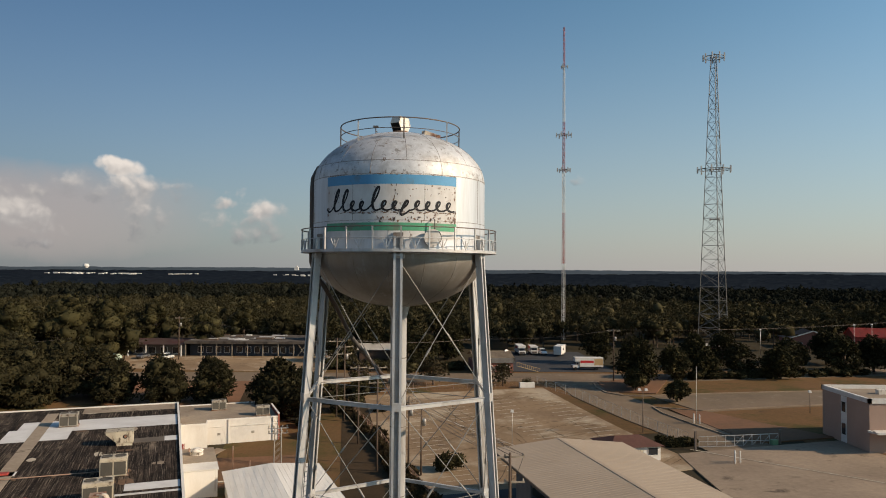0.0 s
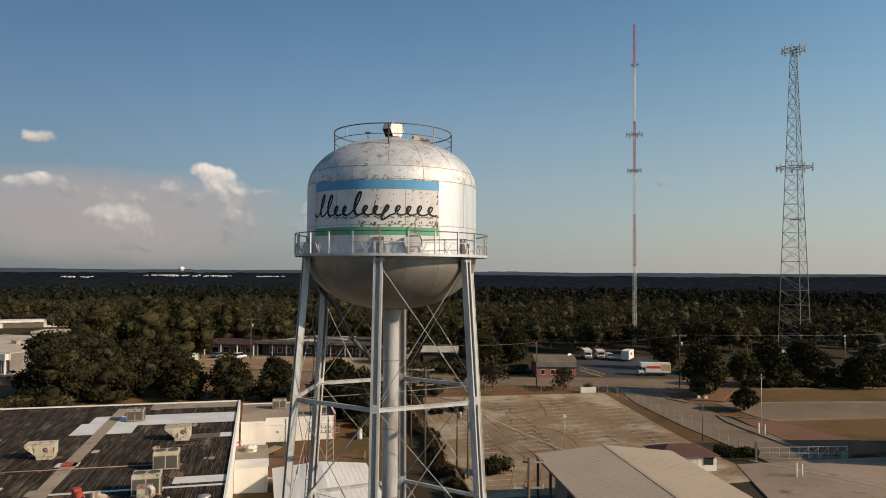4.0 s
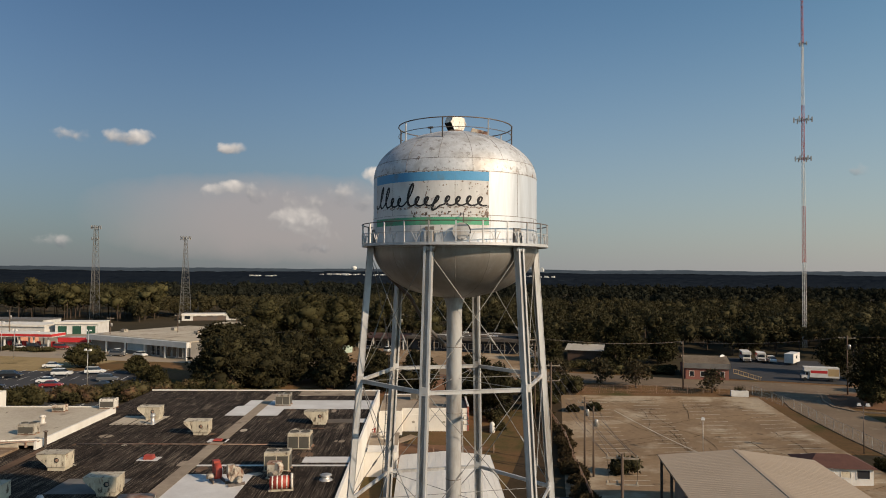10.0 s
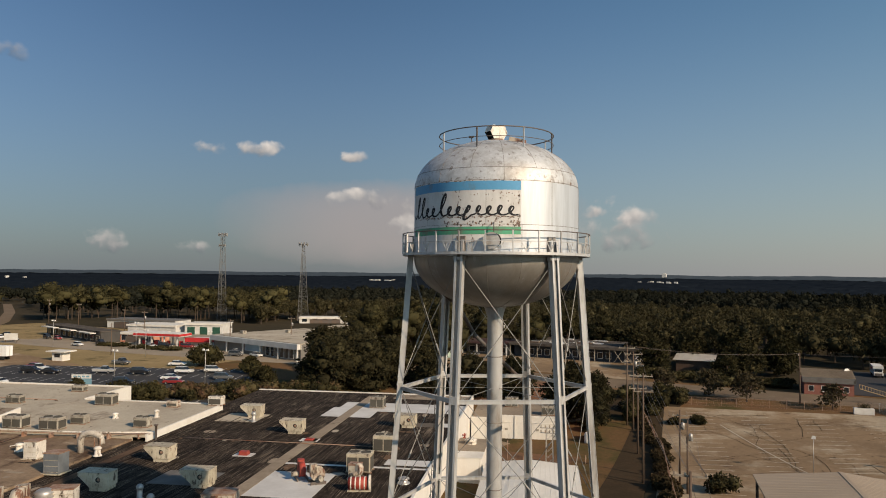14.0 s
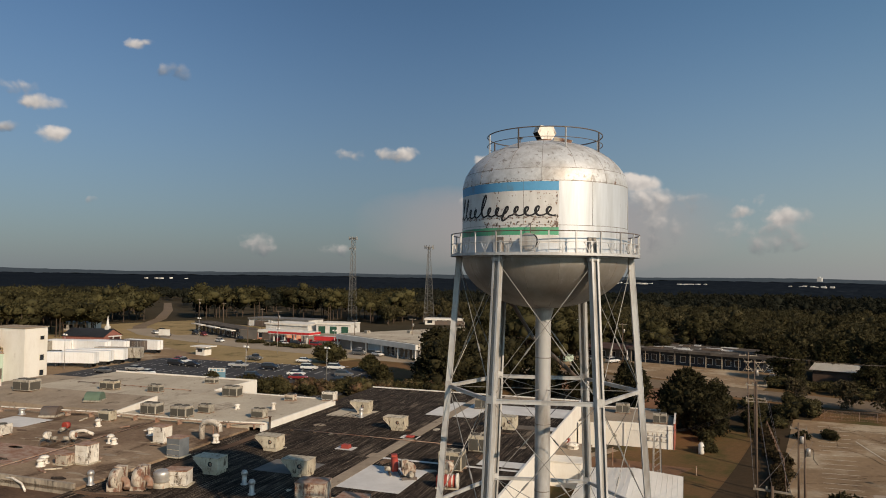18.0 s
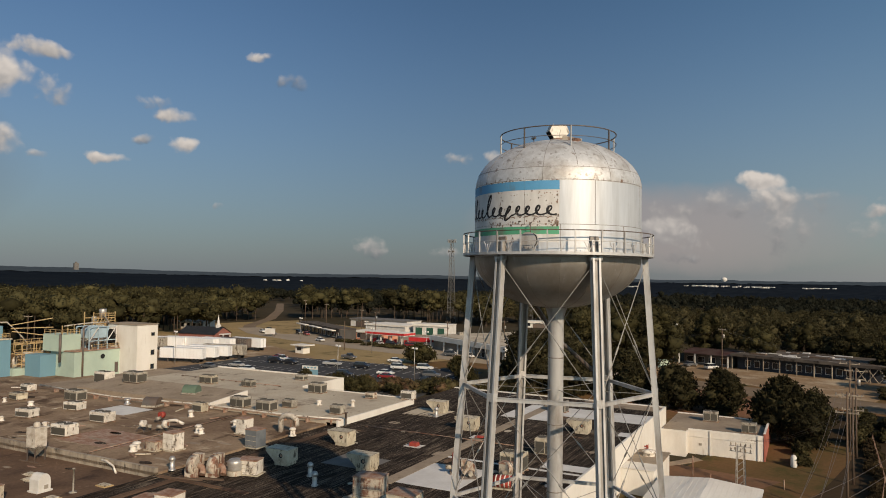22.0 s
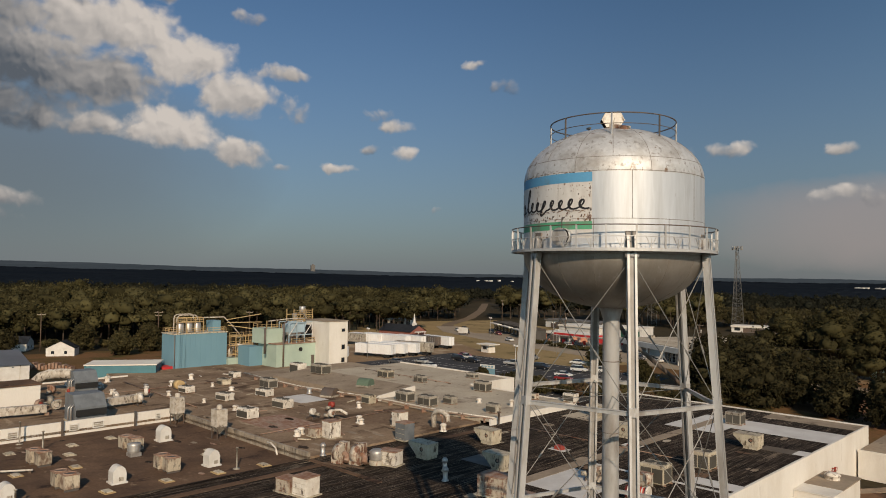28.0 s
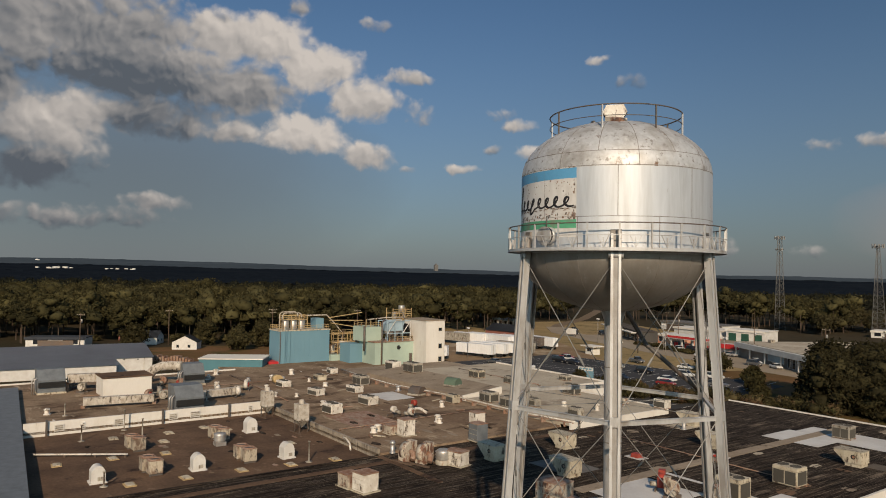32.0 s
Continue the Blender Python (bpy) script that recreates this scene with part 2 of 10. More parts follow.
# ---- materials ----
def mat(name, col, col2=None, rough=0.8, metal=0.0, big=0.3, fine=6.0, var=0.25, bump=0.2, stretch=(1, 1, 1), cut=None, rand=0.0, soft=0.18, detail=6, rough2=None, island=0.0, spec=0.3, layer=None):
    """Two scales of variation: big stains mixing col and col2, and fine grain that varies the value and gives relief."""
    m = bpy.data.materials.new(name)
    m.use_nodes = True
    nt = m.node_tree
    b = nt.nodes["Principled BSDF"]
    b.inputs["Roughness"].default_value, b.inputs["Metallic"].default_value = rough, metal
    b.inputs["Specular IOR Level"].default_value = spec
    tc = nt.nodes.new("ShaderNodeTexCoord")
    mp = nt.nodes.new("ShaderNodeMapping")
    mp.inputs["Scale"].default_value = stretch
    nt.links.new(tc.outputs["Object"], mp.inputs[0])
    info = nt.nodes.new("ShaderNodeObjectInfo")
    shift = nt.nodes.new("ShaderNodeVectorMath")
    shift.operation = "MULTIPLY_ADD"
    nt.links.new(info.outputs["Random"], shift.inputs[0])
    shift.inputs[1].default_value = (37, 53, 71)
    nt.links.new(mp.outputs[0], shift.inputs[2])
    n1, n2 = nt.nodes.new("ShaderNodeTexNoise"), nt.nodes.new("ShaderNodeTexNoise")
    for n, sc in ((n1, big), (n2, fine)):
        nt.links.new(shift.outputs[0], n.inputs["Vector"])
        n.inputs["Scale"].default_value, n.inputs["Detail"].default_value = sc, detail
        n.inputs["Roughness"].default_value = 0.62
    ramp = nt.nodes.new("ShaderNodeMapRange")
    mid = 0.5 if cut is None else cut
    ramp.inputs[1].default_value, ramp.inputs[2].default_value = mid - soft, mid + soft
    nt.links.new(n1.outputs[0], ramp.inputs[0])
    mix = nt.nodes.new("ShaderNodeMix")
    mix.data_type = "RGBA"
    nt.links.new(ramp.outputs[0], mix.inputs[0])
    c2 = col2 or tuple(c * 0.72 for c in col)
    mix.inputs[6].default_value, mix.inputs[7].default_value = (*col, 1), (*c2, 1)
    base_out = mix.outputs[2]
    for col3, sc3, st3, cut3, soft3 in layer or ():
        mp3 = nt.nodes.new("ShaderNodeMapping")
        mp3.inputs["Scale"].default_value = st3
        nt.links.new(tc.outputs["Object"], mp3.inputs[0])
        sh3 = nt.nodes.new("ShaderNodeVectorMath")
        sh3.operation = "MULTIPLY_ADD"
        nt.links.new(info.outputs["Random"], sh3.inputs[0])
        sh3.inputs[1].default_value = (91, 17, 43)
        nt.links.new(mp3.outputs[0], sh3.inputs[2])
        n3 = nt.nodes.new("ShaderNodeTexNoise")
        nt.links.new(sh3.outputs[0], n3.inputs["Vector"])
        n3.inputs["Scale"].default_value, n3.inputs["Detail"].default_value, n3.inputs["Roughness"].default_value = sc3, 8, 0.65
        r3 = nt.nodes.new("ShaderNodeMapRange")
        r3.inputs[1].default_value, r3.inputs[2].default_value = cut3 - soft3, cut3 + soft3
        nt.links.new(n3.outputs[0], r3.inputs[0])
        m3 = nt.nodes.new("ShaderNodeMix")
        m3.data_type = "RGBA"
        nt.links.new(r3.outputs[0], m3.inputs[0])
        nt.links.new(base_out, m3.inputs[6])
        m3.inputs[7].default_value = (*col3, 1)
        base_out = m3.outputs[2]
    val = nt.nodes.new("ShaderNodeMath")
    val.operation = "MULTIPLY_ADD"
    nt.links.new(n2.outputs[0], val.inputs[0])
    val.inputs[1].default_value, val.inputs[2].default_value = 2 * var, 1 - var
    last = val.outputs[0]
    for amount, source in ((rand, info.outputs["Random"]), (island, None)):
        if not amount:
            continue
        if source is None:
            source = nt.nodes.new("ShaderNodeNewGeometry").outputs["Random Per Island"]
        r = nt.nodes.new("ShaderNodeMath")
        r.operation = "MULTIPLY_ADD"
        nt.links.new(source, r.inputs[0])
        r.inputs[1].default_value, r.inputs[2].default_value = 2 * amount, 1 - amount
        p = nt.nodes.new("ShaderNodeMath")
        p.operation = "MULTIPLY"
        nt.links.new(last, p.inputs[0])
        nt.links.new(r.outputs[0], p.inputs[1])
        last = p.outputs[0]
    tint = nt.nodes.new("ShaderNodeVectorMath")
    tint.operation = "SCALE"
    nt.links.new(base_out, tint.inputs[0])
    nt.links.new(last, tint.inputs["Scale"])
    nt.links.new(tint.outputs[0], b.inputs["Base Color"])
    if rough2 is not None:
        rr = nt.nodes.new("ShaderNodeMapRange")
        nt.links.new(n2.outputs[0], rr.inputs[0])
        rr.inputs[3].default_value, rr.inputs[4].default_value = rough, rough2
        nt.links.new(rr.outputs[0], b.inputs["Roughness"])
    if bump:
        bp = nt.nodes.new("ShaderNodeBump")
        bp.inputs["Strength"].default_value, bp.inputs["Distance"].default_value = bump, 0.05
        nt.links.new(n2.outputs[0], bp.inputs["Height"])
        nt.links.new(bp.outputs[0], b.inputs["Normal"])
    return m


M_silver = mat("aluminium_paint", (0.565, 0.585, 0.61), (0.44, 0.45, 0.46), rough=0.42, metal=0.45, big=1.4, fine=5.0, var=0.16, bump=0.04, stretch=(1, 1, 0.10), rough2=0.62, cut=0.55, soft=0.12, detail=9, layer=(((0.22, 0.185, 0.155), 2.2, (1, 1, 0.5), 0.70, 0.02), ((0.57, 0.59, 0.61), 0.9, (1, 1, 0.12), 0.62, 0.06)))
# Grimy bowl paint, base darkened for the dark ground its underside reflects.
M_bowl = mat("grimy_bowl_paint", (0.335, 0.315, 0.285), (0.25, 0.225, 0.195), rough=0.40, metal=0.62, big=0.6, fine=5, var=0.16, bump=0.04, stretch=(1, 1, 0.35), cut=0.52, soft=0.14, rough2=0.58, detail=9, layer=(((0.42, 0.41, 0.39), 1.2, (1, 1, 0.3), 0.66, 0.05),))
M_dome = mat("weathered_dome_paint", (0.56, 0.56, 0.555), (0.39, 0.37, 0.345), rough=0.46, metal=0.45, big=0.9, fine=5, var=0.28, bump=0.06, cut=0.55, soft=0.10, rough2=0.65, detail=11, layer=(((0.20, 0.13, 0.09), 1.6, (1, 1, 0.5), 0.645, 0.02), ((0.30, 0.28, 0.26), 3.2, (1, 1, 1), 0.60, 0.04), ((0.60, 0.59, 0.57), 1.1, (1, 1, 0.4), 0.63, 0.04)))
M_leg = mat("leg_paint", (0.50, 0.495, 0.485), (0.30, 0.275, 0.25), rough=0.48, metal=0.35, big=0.8, fine=5, var=0.14, bump=0.05, stretch=(1, 1, 0.3), cut=0.58, soft=0.1)
M_darksteel = mat("dark_steel", (0.11, 0.105, 0.10), (0.16, 0.11, 0.08), rough=0.6, metal=0.4, var=0.2)
M_rod = mat("galvanised_rod", (0.29, 0.28, 0.26), rough=0.55, metal=0.35, var=0.15)
M_rust = mat("rust", (0.20, 0.085, 0.045), (0.34, 0.26, 0.20), rough=0.85, big=1.2, fine=9, var=0.3, bump=0.3)
M_seam = mat("seam_weld", (0.27, 0.255, 0.235), (0.17, 0.13, 0.10), rough=0.6, metal=0.3, big=2.5, var=0.3)
M_sign = mat("peeling_white_paint", (0.62, 0.61, 0.59), (0.50, 0.475, 0.445), rough=0.65, big=0.9, fine=4, var=0.14, cut=0.55, soft=0.15, stretch=(1, 1, 0.5), bump=0.1, detail=10, layer=(((0.15, 0.10, 0.08), 1.5, (1, 1, 0.8), 0.635, 0.02), ((0.34, 0.27, 0.22), 0.7, (1, 1, 0.5), 0.65, 0.03)))
M_blue = mat("faded_blue_paint", (0.10, 0.30, 0.50), (0.13, 0.24, 0.33), rough=0.55, big=0.8, fine=8, var=0.12, cut=0.66, soft=0.05)
M_green = mat("faded_green_paint", (0.09, 0.33, 0.19), (0.14, 0.22, 0.15), rough=0.6, big=0.8, fine=8, var=0.12, cut=0.62, soft=0.05)
M_script = mat("black_script_paint", (0.016, 0.016, 0.018), (0.13, 0.11, 0.10), rough=0.7, big=5, cut=0.64, soft=0.03, var=0.2)
M_black_roof = mat("worn_black_roofing", (0.0150, 0.0115, 0.0092), (0.066, 0.048, 0.036), rough=0.95, big=0.35, fine=5, var=0.5, cut=0.54, soft=0.16, bump=0.25, detail=11, spec=0.06, stretch=(1.6, 0.7, 1), layer=(((0.27, 0.22, 0.165), 1.6, (6.5, 0.10, 1), 0.60, 0.06), ((0.17, 0.135, 0.10), 2.6, (1.6, 0.9, 1), 0.635, 0.05), ((0.20, 0.155, 0.115), 0.22, (1.6, 0.5, 1), 0.64, 0.06), ((0.009, 0.007, 0.006), 1.1, (9.0, 0.12, 1), 0.54, 0.05)))
M_brown_roof = mat("brown_gravel_roofing", (0.262, 0.190, 0.128), (0.172, 0.117, 0.078), rough=0.95, big=0.12, fine=2.6, var=0.46, cut=0.52, soft=0.10, bump=0.3, detail=12, spec=0.06, layer=(((0.085, 0.055, 0.037), 0.20, (1, 0.4, 1), 0.585, 0.05), ((0.38, 0.30, 0.21), 0.5, (0.3, 1, 1), 0.63, 0.05), ((0.045, 0.03, 0.024), 0.9, (0.8, 1, 1), 0.67, 0.03)))
M_dark_brown_roof = mat("dark_brown_roofing", (0.150, 0.095, 0.062), (0.080, 0.052, 0.037), rough=0.95, big=0.12, fine=2.8, var=0.46, cut=0.52, soft=0.12, bump=0.2, detail=12, spec=0.06, layer=(((0.04, 0.027, 0.022), 0.3, (1, 0.5, 1), 0.62, 0.05), ((0.22, 0.155, 0.105), 0.6, (1, 1, 1), 0.66, 0.04)))
M_cream_roof = mat("cream_roofing", (0.46, 0.40, 0.31), (0.335, 0.28, 0.213), rough=0.9, big=0.10, fine=2.6, var=0.28, cut=0.56, bump=0.15, detail=11, layer=(((0.20, 0.155, 0.115), 0.24, (1, 0.6, 1), 0.62, 0.06), ((0.13, 0.10, 0.075), 1.1, (1, 0.5, 1), 0.67, 0.03)), spec=0.06)
M_white_roof = mat("white_membrane", (0.58, 0.56, 0.53), (0.42, 0.39, 0.36), rough=0.7, big=0.2, fine=4, var=0.10, cut=0.58, detail=9, layer=(((0.2, 0.17, 0.14), 0.6, (1, 1, 1), 0.70, 0.03),))
M_greyfelt = mat("grey_felt", (0.135, 0.115, 0.095), (0.095, 0.08, 0.066), rough=0.95, big=0.3, fine=3, var=0.3, cut=0.54, detail=9, spec=0.06)
M_tan_roof = mat("tan_roofing", (0.31, 0.25, 0.185), (0.20, 0.155, 0.115), rough=0.95, big=0.16, fine=1.7, var=0.26, cut=0.54, detail=10, layer=(((0.08, 0.06, 0.045), 0.35, (1, 0.7, 1), 0.65, 0.05),), spec=0.06)
M_wall = mat("cream_wall_paint", (0.66, 0.625, 0.565), (0.555, 0.505, 0.435), rough=0.8, big=0.3, fine=5, var=0.08, cut=0.60, stretch=(1, 1, 0.4), layer=(((0.34, 0.27, 0.21), 0.9, (1, 1, 0.15), 0.69, 0.05),))
M_stucco = mat("stained_stucco", (0.40, 0.34, 0.26), (0.17, 0.14, 0.11), rough=0.9, big=0.7, fine=7, var=0.25, stretch=(1, 1, 0.3), layer=(((0.06, 0.05, 0.04), 1.0, (1, 1, 0.3), 0.62, 0.06),))
M_unit = mat("beige_sheet_metal", (0.50, 0.445, 0.34), (0.36, 0.30, 0.22), rough=0.6, big=0.8, fine=8, var=0.18, cut=0.55, rand=0.18, spec=0.15, layer=(((0.085, 0.06, 0.042), 1.9, (1, 1, 0.4), 0.585, 0.05), ((0.20, 0.10, 0.06), 1.1, (1, 1, 0.35), 0.66, 0.03)))
M_grey_unit = mat("grey_sheet_metal", (0.38, 0.35, 0.29), (0.24, 0.205, 0.165), rough=0.6, metal=0.1, big=0.9, fine=8, var=0.2, cut=0.54, rand=0.2, spec=0.15, layer=(((0.085, 0.06, 0.042), 1.9, (1, 1, 0.4), 0.585, 0.05), ((0.20, 0.10, 0.06), 1.1, (1, 1, 0.35), 0.66, 0.03)))
M_white_unit = mat("white_sheet_metal", (0.66, 0.62, 0.55), (0.46, 0.395, 0.32), rough=0.6, big=0.9, fine=8, var=0.14, cut=0.57, rand=0.12, spec=0.15, layer=(((0.085, 0.06, 0.042), 1.9, (1, 1, 0.4), 0.60, 0.05), ((0.20, 0.10, 0.06), 1.1, (1, 1, 0.35), 0.66, 0.03)))
M_rusty_unit = mat("rust_streaked_metal", (0.46, 0.40, 0.32), (0.17, 0.085, 0.055), rough=0.8, big=1.5, fine=6, var=0.28, cut=0.53, soft=0.06, rand=0.12, detail=10, stretch=(1, 1, 0.5), layer=(((0.05, 0.035, 0.03), 2.2, (1, 1, 0.4), 0.62, 0.05),))
M_red = mat("red_paint", (0.36, 0.045, 0.03), (0.22, 0.05, 0.035), rough=0.55, big=1.0, var=0.15)
M_dark = mat("dark_opening", (0.02, 0.02, 0.02), rough=0.9, var=0.2)
M_grille = mat("dark_coil_grille", (0.105, 0.095, 0.078), rough=0.7, metal=0.3, var=0.25, fine=20)
M_galv = mat("galvanised_sheet", (0.50, 0.48, 0.45), (0.36, 0.33, 0.30), rough=0.45, metal=0.6, big=1.2, var=0.15)
M_duct = mat("mastic_duct", (0.52, 0.475, 0.41), (0.30, 0.25, 0.195), rough=0.9, big=1.4, fine=6, var=0.28, cut=0.53, spec=0.1, layer=(((0.085, 0.065, 0.05), 1.5, (1, 1, 0.5), 0.585, 0.05),))
M_fanbox = mat("sooty_tan_sheet", (0.40, 0.345, 0.265), (0.17, 0.115, 0.08), rough=0.8, big=1.3, fine=7, var=0.25, cut=0.55, soft=0.07, rand=0.15, stretch=(1, 1, 0.5), layer=(((0.045, 0.032, 0.027), 2.0, (1, 1, 0.4), 0.60, 0.06),))
M_bluegrey = mat("blue_grey_sheet", (0.185, 0.20, 0.21), (0.13, 0.138, 0.145), rough=0.5, metal=0.2, big=0.8, var=0.12)
M_bluewall = mat("blue_cladding", (0.155, 0.275, 0.335), (0.135, 0.245, 0.305), rough=0.7, big=0.15, fine=5, var=0.04, stretch=(1, 1, 0.5), spec=0.15, layer=(((0.07, 0.14, 0.18), 0.5, (1, 1, 0.2), 0.68, 0.04),))
M_teal = mat("teal_cladding", (0.075, 0.19, 0.22), (0.06, 0.15, 0.18), rough=0.6, big=0.3, var=0.08)
M_mint = mat("pale_green_cladding", (0.39, 0.475, 0.395), (0.32, 0.39, 0.325), rough=0.8, big=0.2, fine=5, var=0.06, spec=0.15, layer=(((0.16, 0.13, 0.10), 0.6, (1, 1, 0.2), 0.67, 0.04),))
M_paleblue = mat("pale_blue_sheet", (0.34, 0.44, 0.50), rough=0.5, var=0.1)
M_pipe_yellow = mat("ochre_rail_paint", (0.50, 0.36, 0.17), (0.36, 0.25, 0.13), rough=0.6, var=0.15)
M_steelroof = mat("ribbed_steel_roof", (0.350, 0.275, 0.200), (0.29, 0.225, 0.16), rough=0.75, metal=0.0, big=0.1, fine=3, var=0.1, cut=0.55)
M_whiteroofmetal = mat("white_steel_roof", (0.72, 0.68, 0.61), (0.60, 0.55, 0.475), rough=0.65, big=0.3, fine=4, var=0.08, stretch=(1, 0.3, 1))
M_shingle = mat("brown_shingle", (0.10, 0.045, 0.033), rough=0.9, big=0.8, fine=9, var=0.25)
M_greyshingle = mat("grey_shingle", (0.15, 0.14, 0.13), rough=0.9, big=0.5, fine=9, var=0.25)
M_darkshingle = mat("dark_shingle", (0.045, 0.05, 0.06), rough=0.9, big=0.5, fine=9, var=0.2)
M_brick = mat("red_brick", (0.25, 0.10, 0.075), (0.20, 0.085, 0.065), rough=0.9, big=0.7, fine=9, var=0.2)
M_redwall = mat("red_painted_brick", (0.36, 0.115, 0.080), (0.27, 0.09, 0.065), rough=0.85, big=0.7, fine=9, var=0.2)
M_pink = mat("pink_brown_wall", (0.36, 0.25, 0.195), (0.32, 0.22, 0.17), rough=0.85, big=0.3, var=0.08)
M_glass = mat("dark_window_glass", (0.02, 0.024, 0.03), rough=0.08, var=0.1, bump=0.0, spec=0.6)
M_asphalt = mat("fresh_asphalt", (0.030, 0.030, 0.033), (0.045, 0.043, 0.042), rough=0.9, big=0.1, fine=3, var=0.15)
M_oldlot = mat("cracked_tan_asphalt", (0.260, 0.178, 0.106), (0.175, 0.119, 0.073), rough=0.95, big=0.08, fine=1.3, var=0.3, cut=0.54, detail=11, layer=(((0.075, 0.052, 0.036), 0.30, (1, 1, 1), 0.66, 0.05), ((0.37, 0.295, 0.205), 0.07, (1, 1, 1), 0.57, 0.06), ((0.33, 0.26, 0.175), 0.8, (1, 1, 1), 0.66, 0.03)), spec=0.06)
M_road = mat("road_asphalt", (0.195, 0.143, 0.096), (0.140, 0.104, 0.071), rough=0.95, big=0.08, fine=1.4, var=0.24, detail=10, spec=0.1, layer=(((0.23, 0.185, 0.135), 0.3, (1, 1, 1), 0.64, 0.06),))
M_concrete = mat("concrete", (0.31, 0.235, 0.165), (0.215, 0.16, 0.113), rough=0.9, big=0.1, fine=1.4, var=0.28, detail=10, spec=0.1, layer=(((0.08, 0.06, 0.045), 0.25, (1, 1, 1), 0.64, 0.06),))
M_paint = mat("road_paint", (0.52, 0.455, 0.35), (0.30, 0.245, 0.18), rough=0.8, big=0.9, var=0.15, cut=0.58)
M_grass = mat("dry_grass", (0.120, 0.074, 0.032), (0.165, 0.090, 0.046), rough=0.95, big=0.07, fine=1.5, var=0.35, cut=0.52, detail=10, spec=0.05, layer=(((0.075, 0.062, 0.024), 0.1, (1, 1, 1), 0.58, 0.06),))
M_clay = mat("red_clay", (0.19, 0.088, 0.044), (0.11, 0.062, 0.030), rough=0.95, big=0.1, fine=1.5, var=0.25, detail=9)
M_ground = mat("wooded_ground", (0.038, 0.032, 0.019), (0.06, 0.046, 0.028), rough=1.0, big=0.02, fine=0.35, var=0.4, bump=0.3, detail=9, spec=0.05)
M_wood = mat("weathered_pole_wood", (0.13, 0.09, 0.062), (0.09, 0.062, 0.045), rough=0.9, var=0.2, stretch=(1, 1, 0.1), fine=20)
M_bark = mat("bark", (0.085, 0.06, 0.043), rough=0.95, var=0.3, fine=8, stretch=(1, 1, 0.2))
M_leaf = mat("dark_foliage", (0.034, 0.030, 0.0135), (0.048, 0.040, 0.0165), rough=0.8, big=0.25, fine=3, var=0.35, rand=0.2, island=0.55, bump=0.0, spec=0.08)
M_oak = mat("oak_foliage", (0.024, 0.0215, 0.0105), (0.034, 0.029, 0.0125), rough=0.8, big=0.25, fine=3, var=0.35, rand=0.2, island=0.5, bump=0.0, spec=0.08)
M_leaf2 = mat("olive_foliage", (0.038, 0.0325, 0.0128), (0.025, 0.0225, 0.0098), rough=0.8, big=0.25, fine=3, var=0.35, rand=0.2, island=0.55, bump=0.0, spec=0.08)
M_forest = mat("forest_foliage", (0.043, 0.038, 0.0195), (0.055, 0.046, 0.0225), rough=0.95, big=0.012, fine=0.8, var=0.35, island=0.35, bump=0.3, spec=0.03)
M_pinegreen = mat("pine_foliage", (0.060, 0.052, 0.022), (0.034, 0.031, 0.0155), rough=0.95, big=0.03, fine=0.8, var=0.45, island=0.6, bump=0.3, spec=0.03)
M_whitepaint = mat("white_paint", (0.64, 0.62, 0.58), (0.52, 0.49, 0.445), rough=0.55, big=0.6, var=0.06)
M_trailer = mat("trailer_white_sheet", (0.74, 0.735, 0.72), (0.66, 0.645, 0.62), rough=0.5, big=0.5, var=0.05, cut=0.6)
M_towerred = mat("tower_red", (0.40, 0.07, 0.05), rough=0.6, var=0.1)
M_towersteel = mat("tower_galvanised", (0.17, 0.165, 0.155), rough=0.6, metal=0.3, var=0.12)
M_tyre = mat("tyre_rubber", (0.02, 0.02, 0.02), rough=0.9, var=0.1)
M_canopyred = mat("canopy_red", (0.50, 0.035, 0.035), rough=0.5, var=0.08)
M_farbuild = mat("pale_far_wall", (0.62, 0.60, 0.56), rough=0.8, var=0.1)
# Horizon woods: the blue of distance haze is put into the base colour.
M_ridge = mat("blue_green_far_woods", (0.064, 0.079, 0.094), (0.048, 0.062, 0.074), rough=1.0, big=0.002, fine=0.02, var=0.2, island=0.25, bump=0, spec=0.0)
# Middle woods: darker than the near foliage, with cloud shade put into the colour.
M_midforest = mat("middle_woods_foliage", (0.021, 0.0205, 0.0135), (0.015, 0.0165, 0.0125), rough=1.0, big=0.006, fine=0.3, var=0.35, island=0.3, bump=0, spec=0.0)
# Far woods: cloud shade and navy haze are painted into this colour.
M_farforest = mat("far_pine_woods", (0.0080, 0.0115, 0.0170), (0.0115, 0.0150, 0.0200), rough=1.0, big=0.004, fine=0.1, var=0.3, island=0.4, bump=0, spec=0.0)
M_darksoil = mat("dark_weedy_soil", (0.062, 0.041, 0.024), (0.036, 0.027, 0.016), rough=1.0, big=0.12, fine=2.0, var=0.35, cut=0.5, detail=10, spec=0.05)
M_slate = mat("blue_grey_roof_sheet", (0.25, 0.265, 0.30), (0.20, 0.21, 0.24), rough=0.6, big=0.1, fine=3, var=0.08)
M_shoproof = mat("patched_grey_roof", (0.075, 0.063, 0.054), (0.135, 0.115, 0.095), rough=0.95, big=0.22, fine=1.4, var=0.35, cut=0.56, detail=10, spec=0.05, layer=(((0.50, 0.48, 0.45), 0.16, (0.5, 1.6, 1), 0.665, 0.02), ((0.025, 0.022, 0.02), 0.4, (1, 1, 1), 0.60, 0.05)))
# Darker than the flanges: the recess shade between them is put in the colour.
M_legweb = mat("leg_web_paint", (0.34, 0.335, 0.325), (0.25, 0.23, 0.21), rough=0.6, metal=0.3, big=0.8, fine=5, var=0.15)
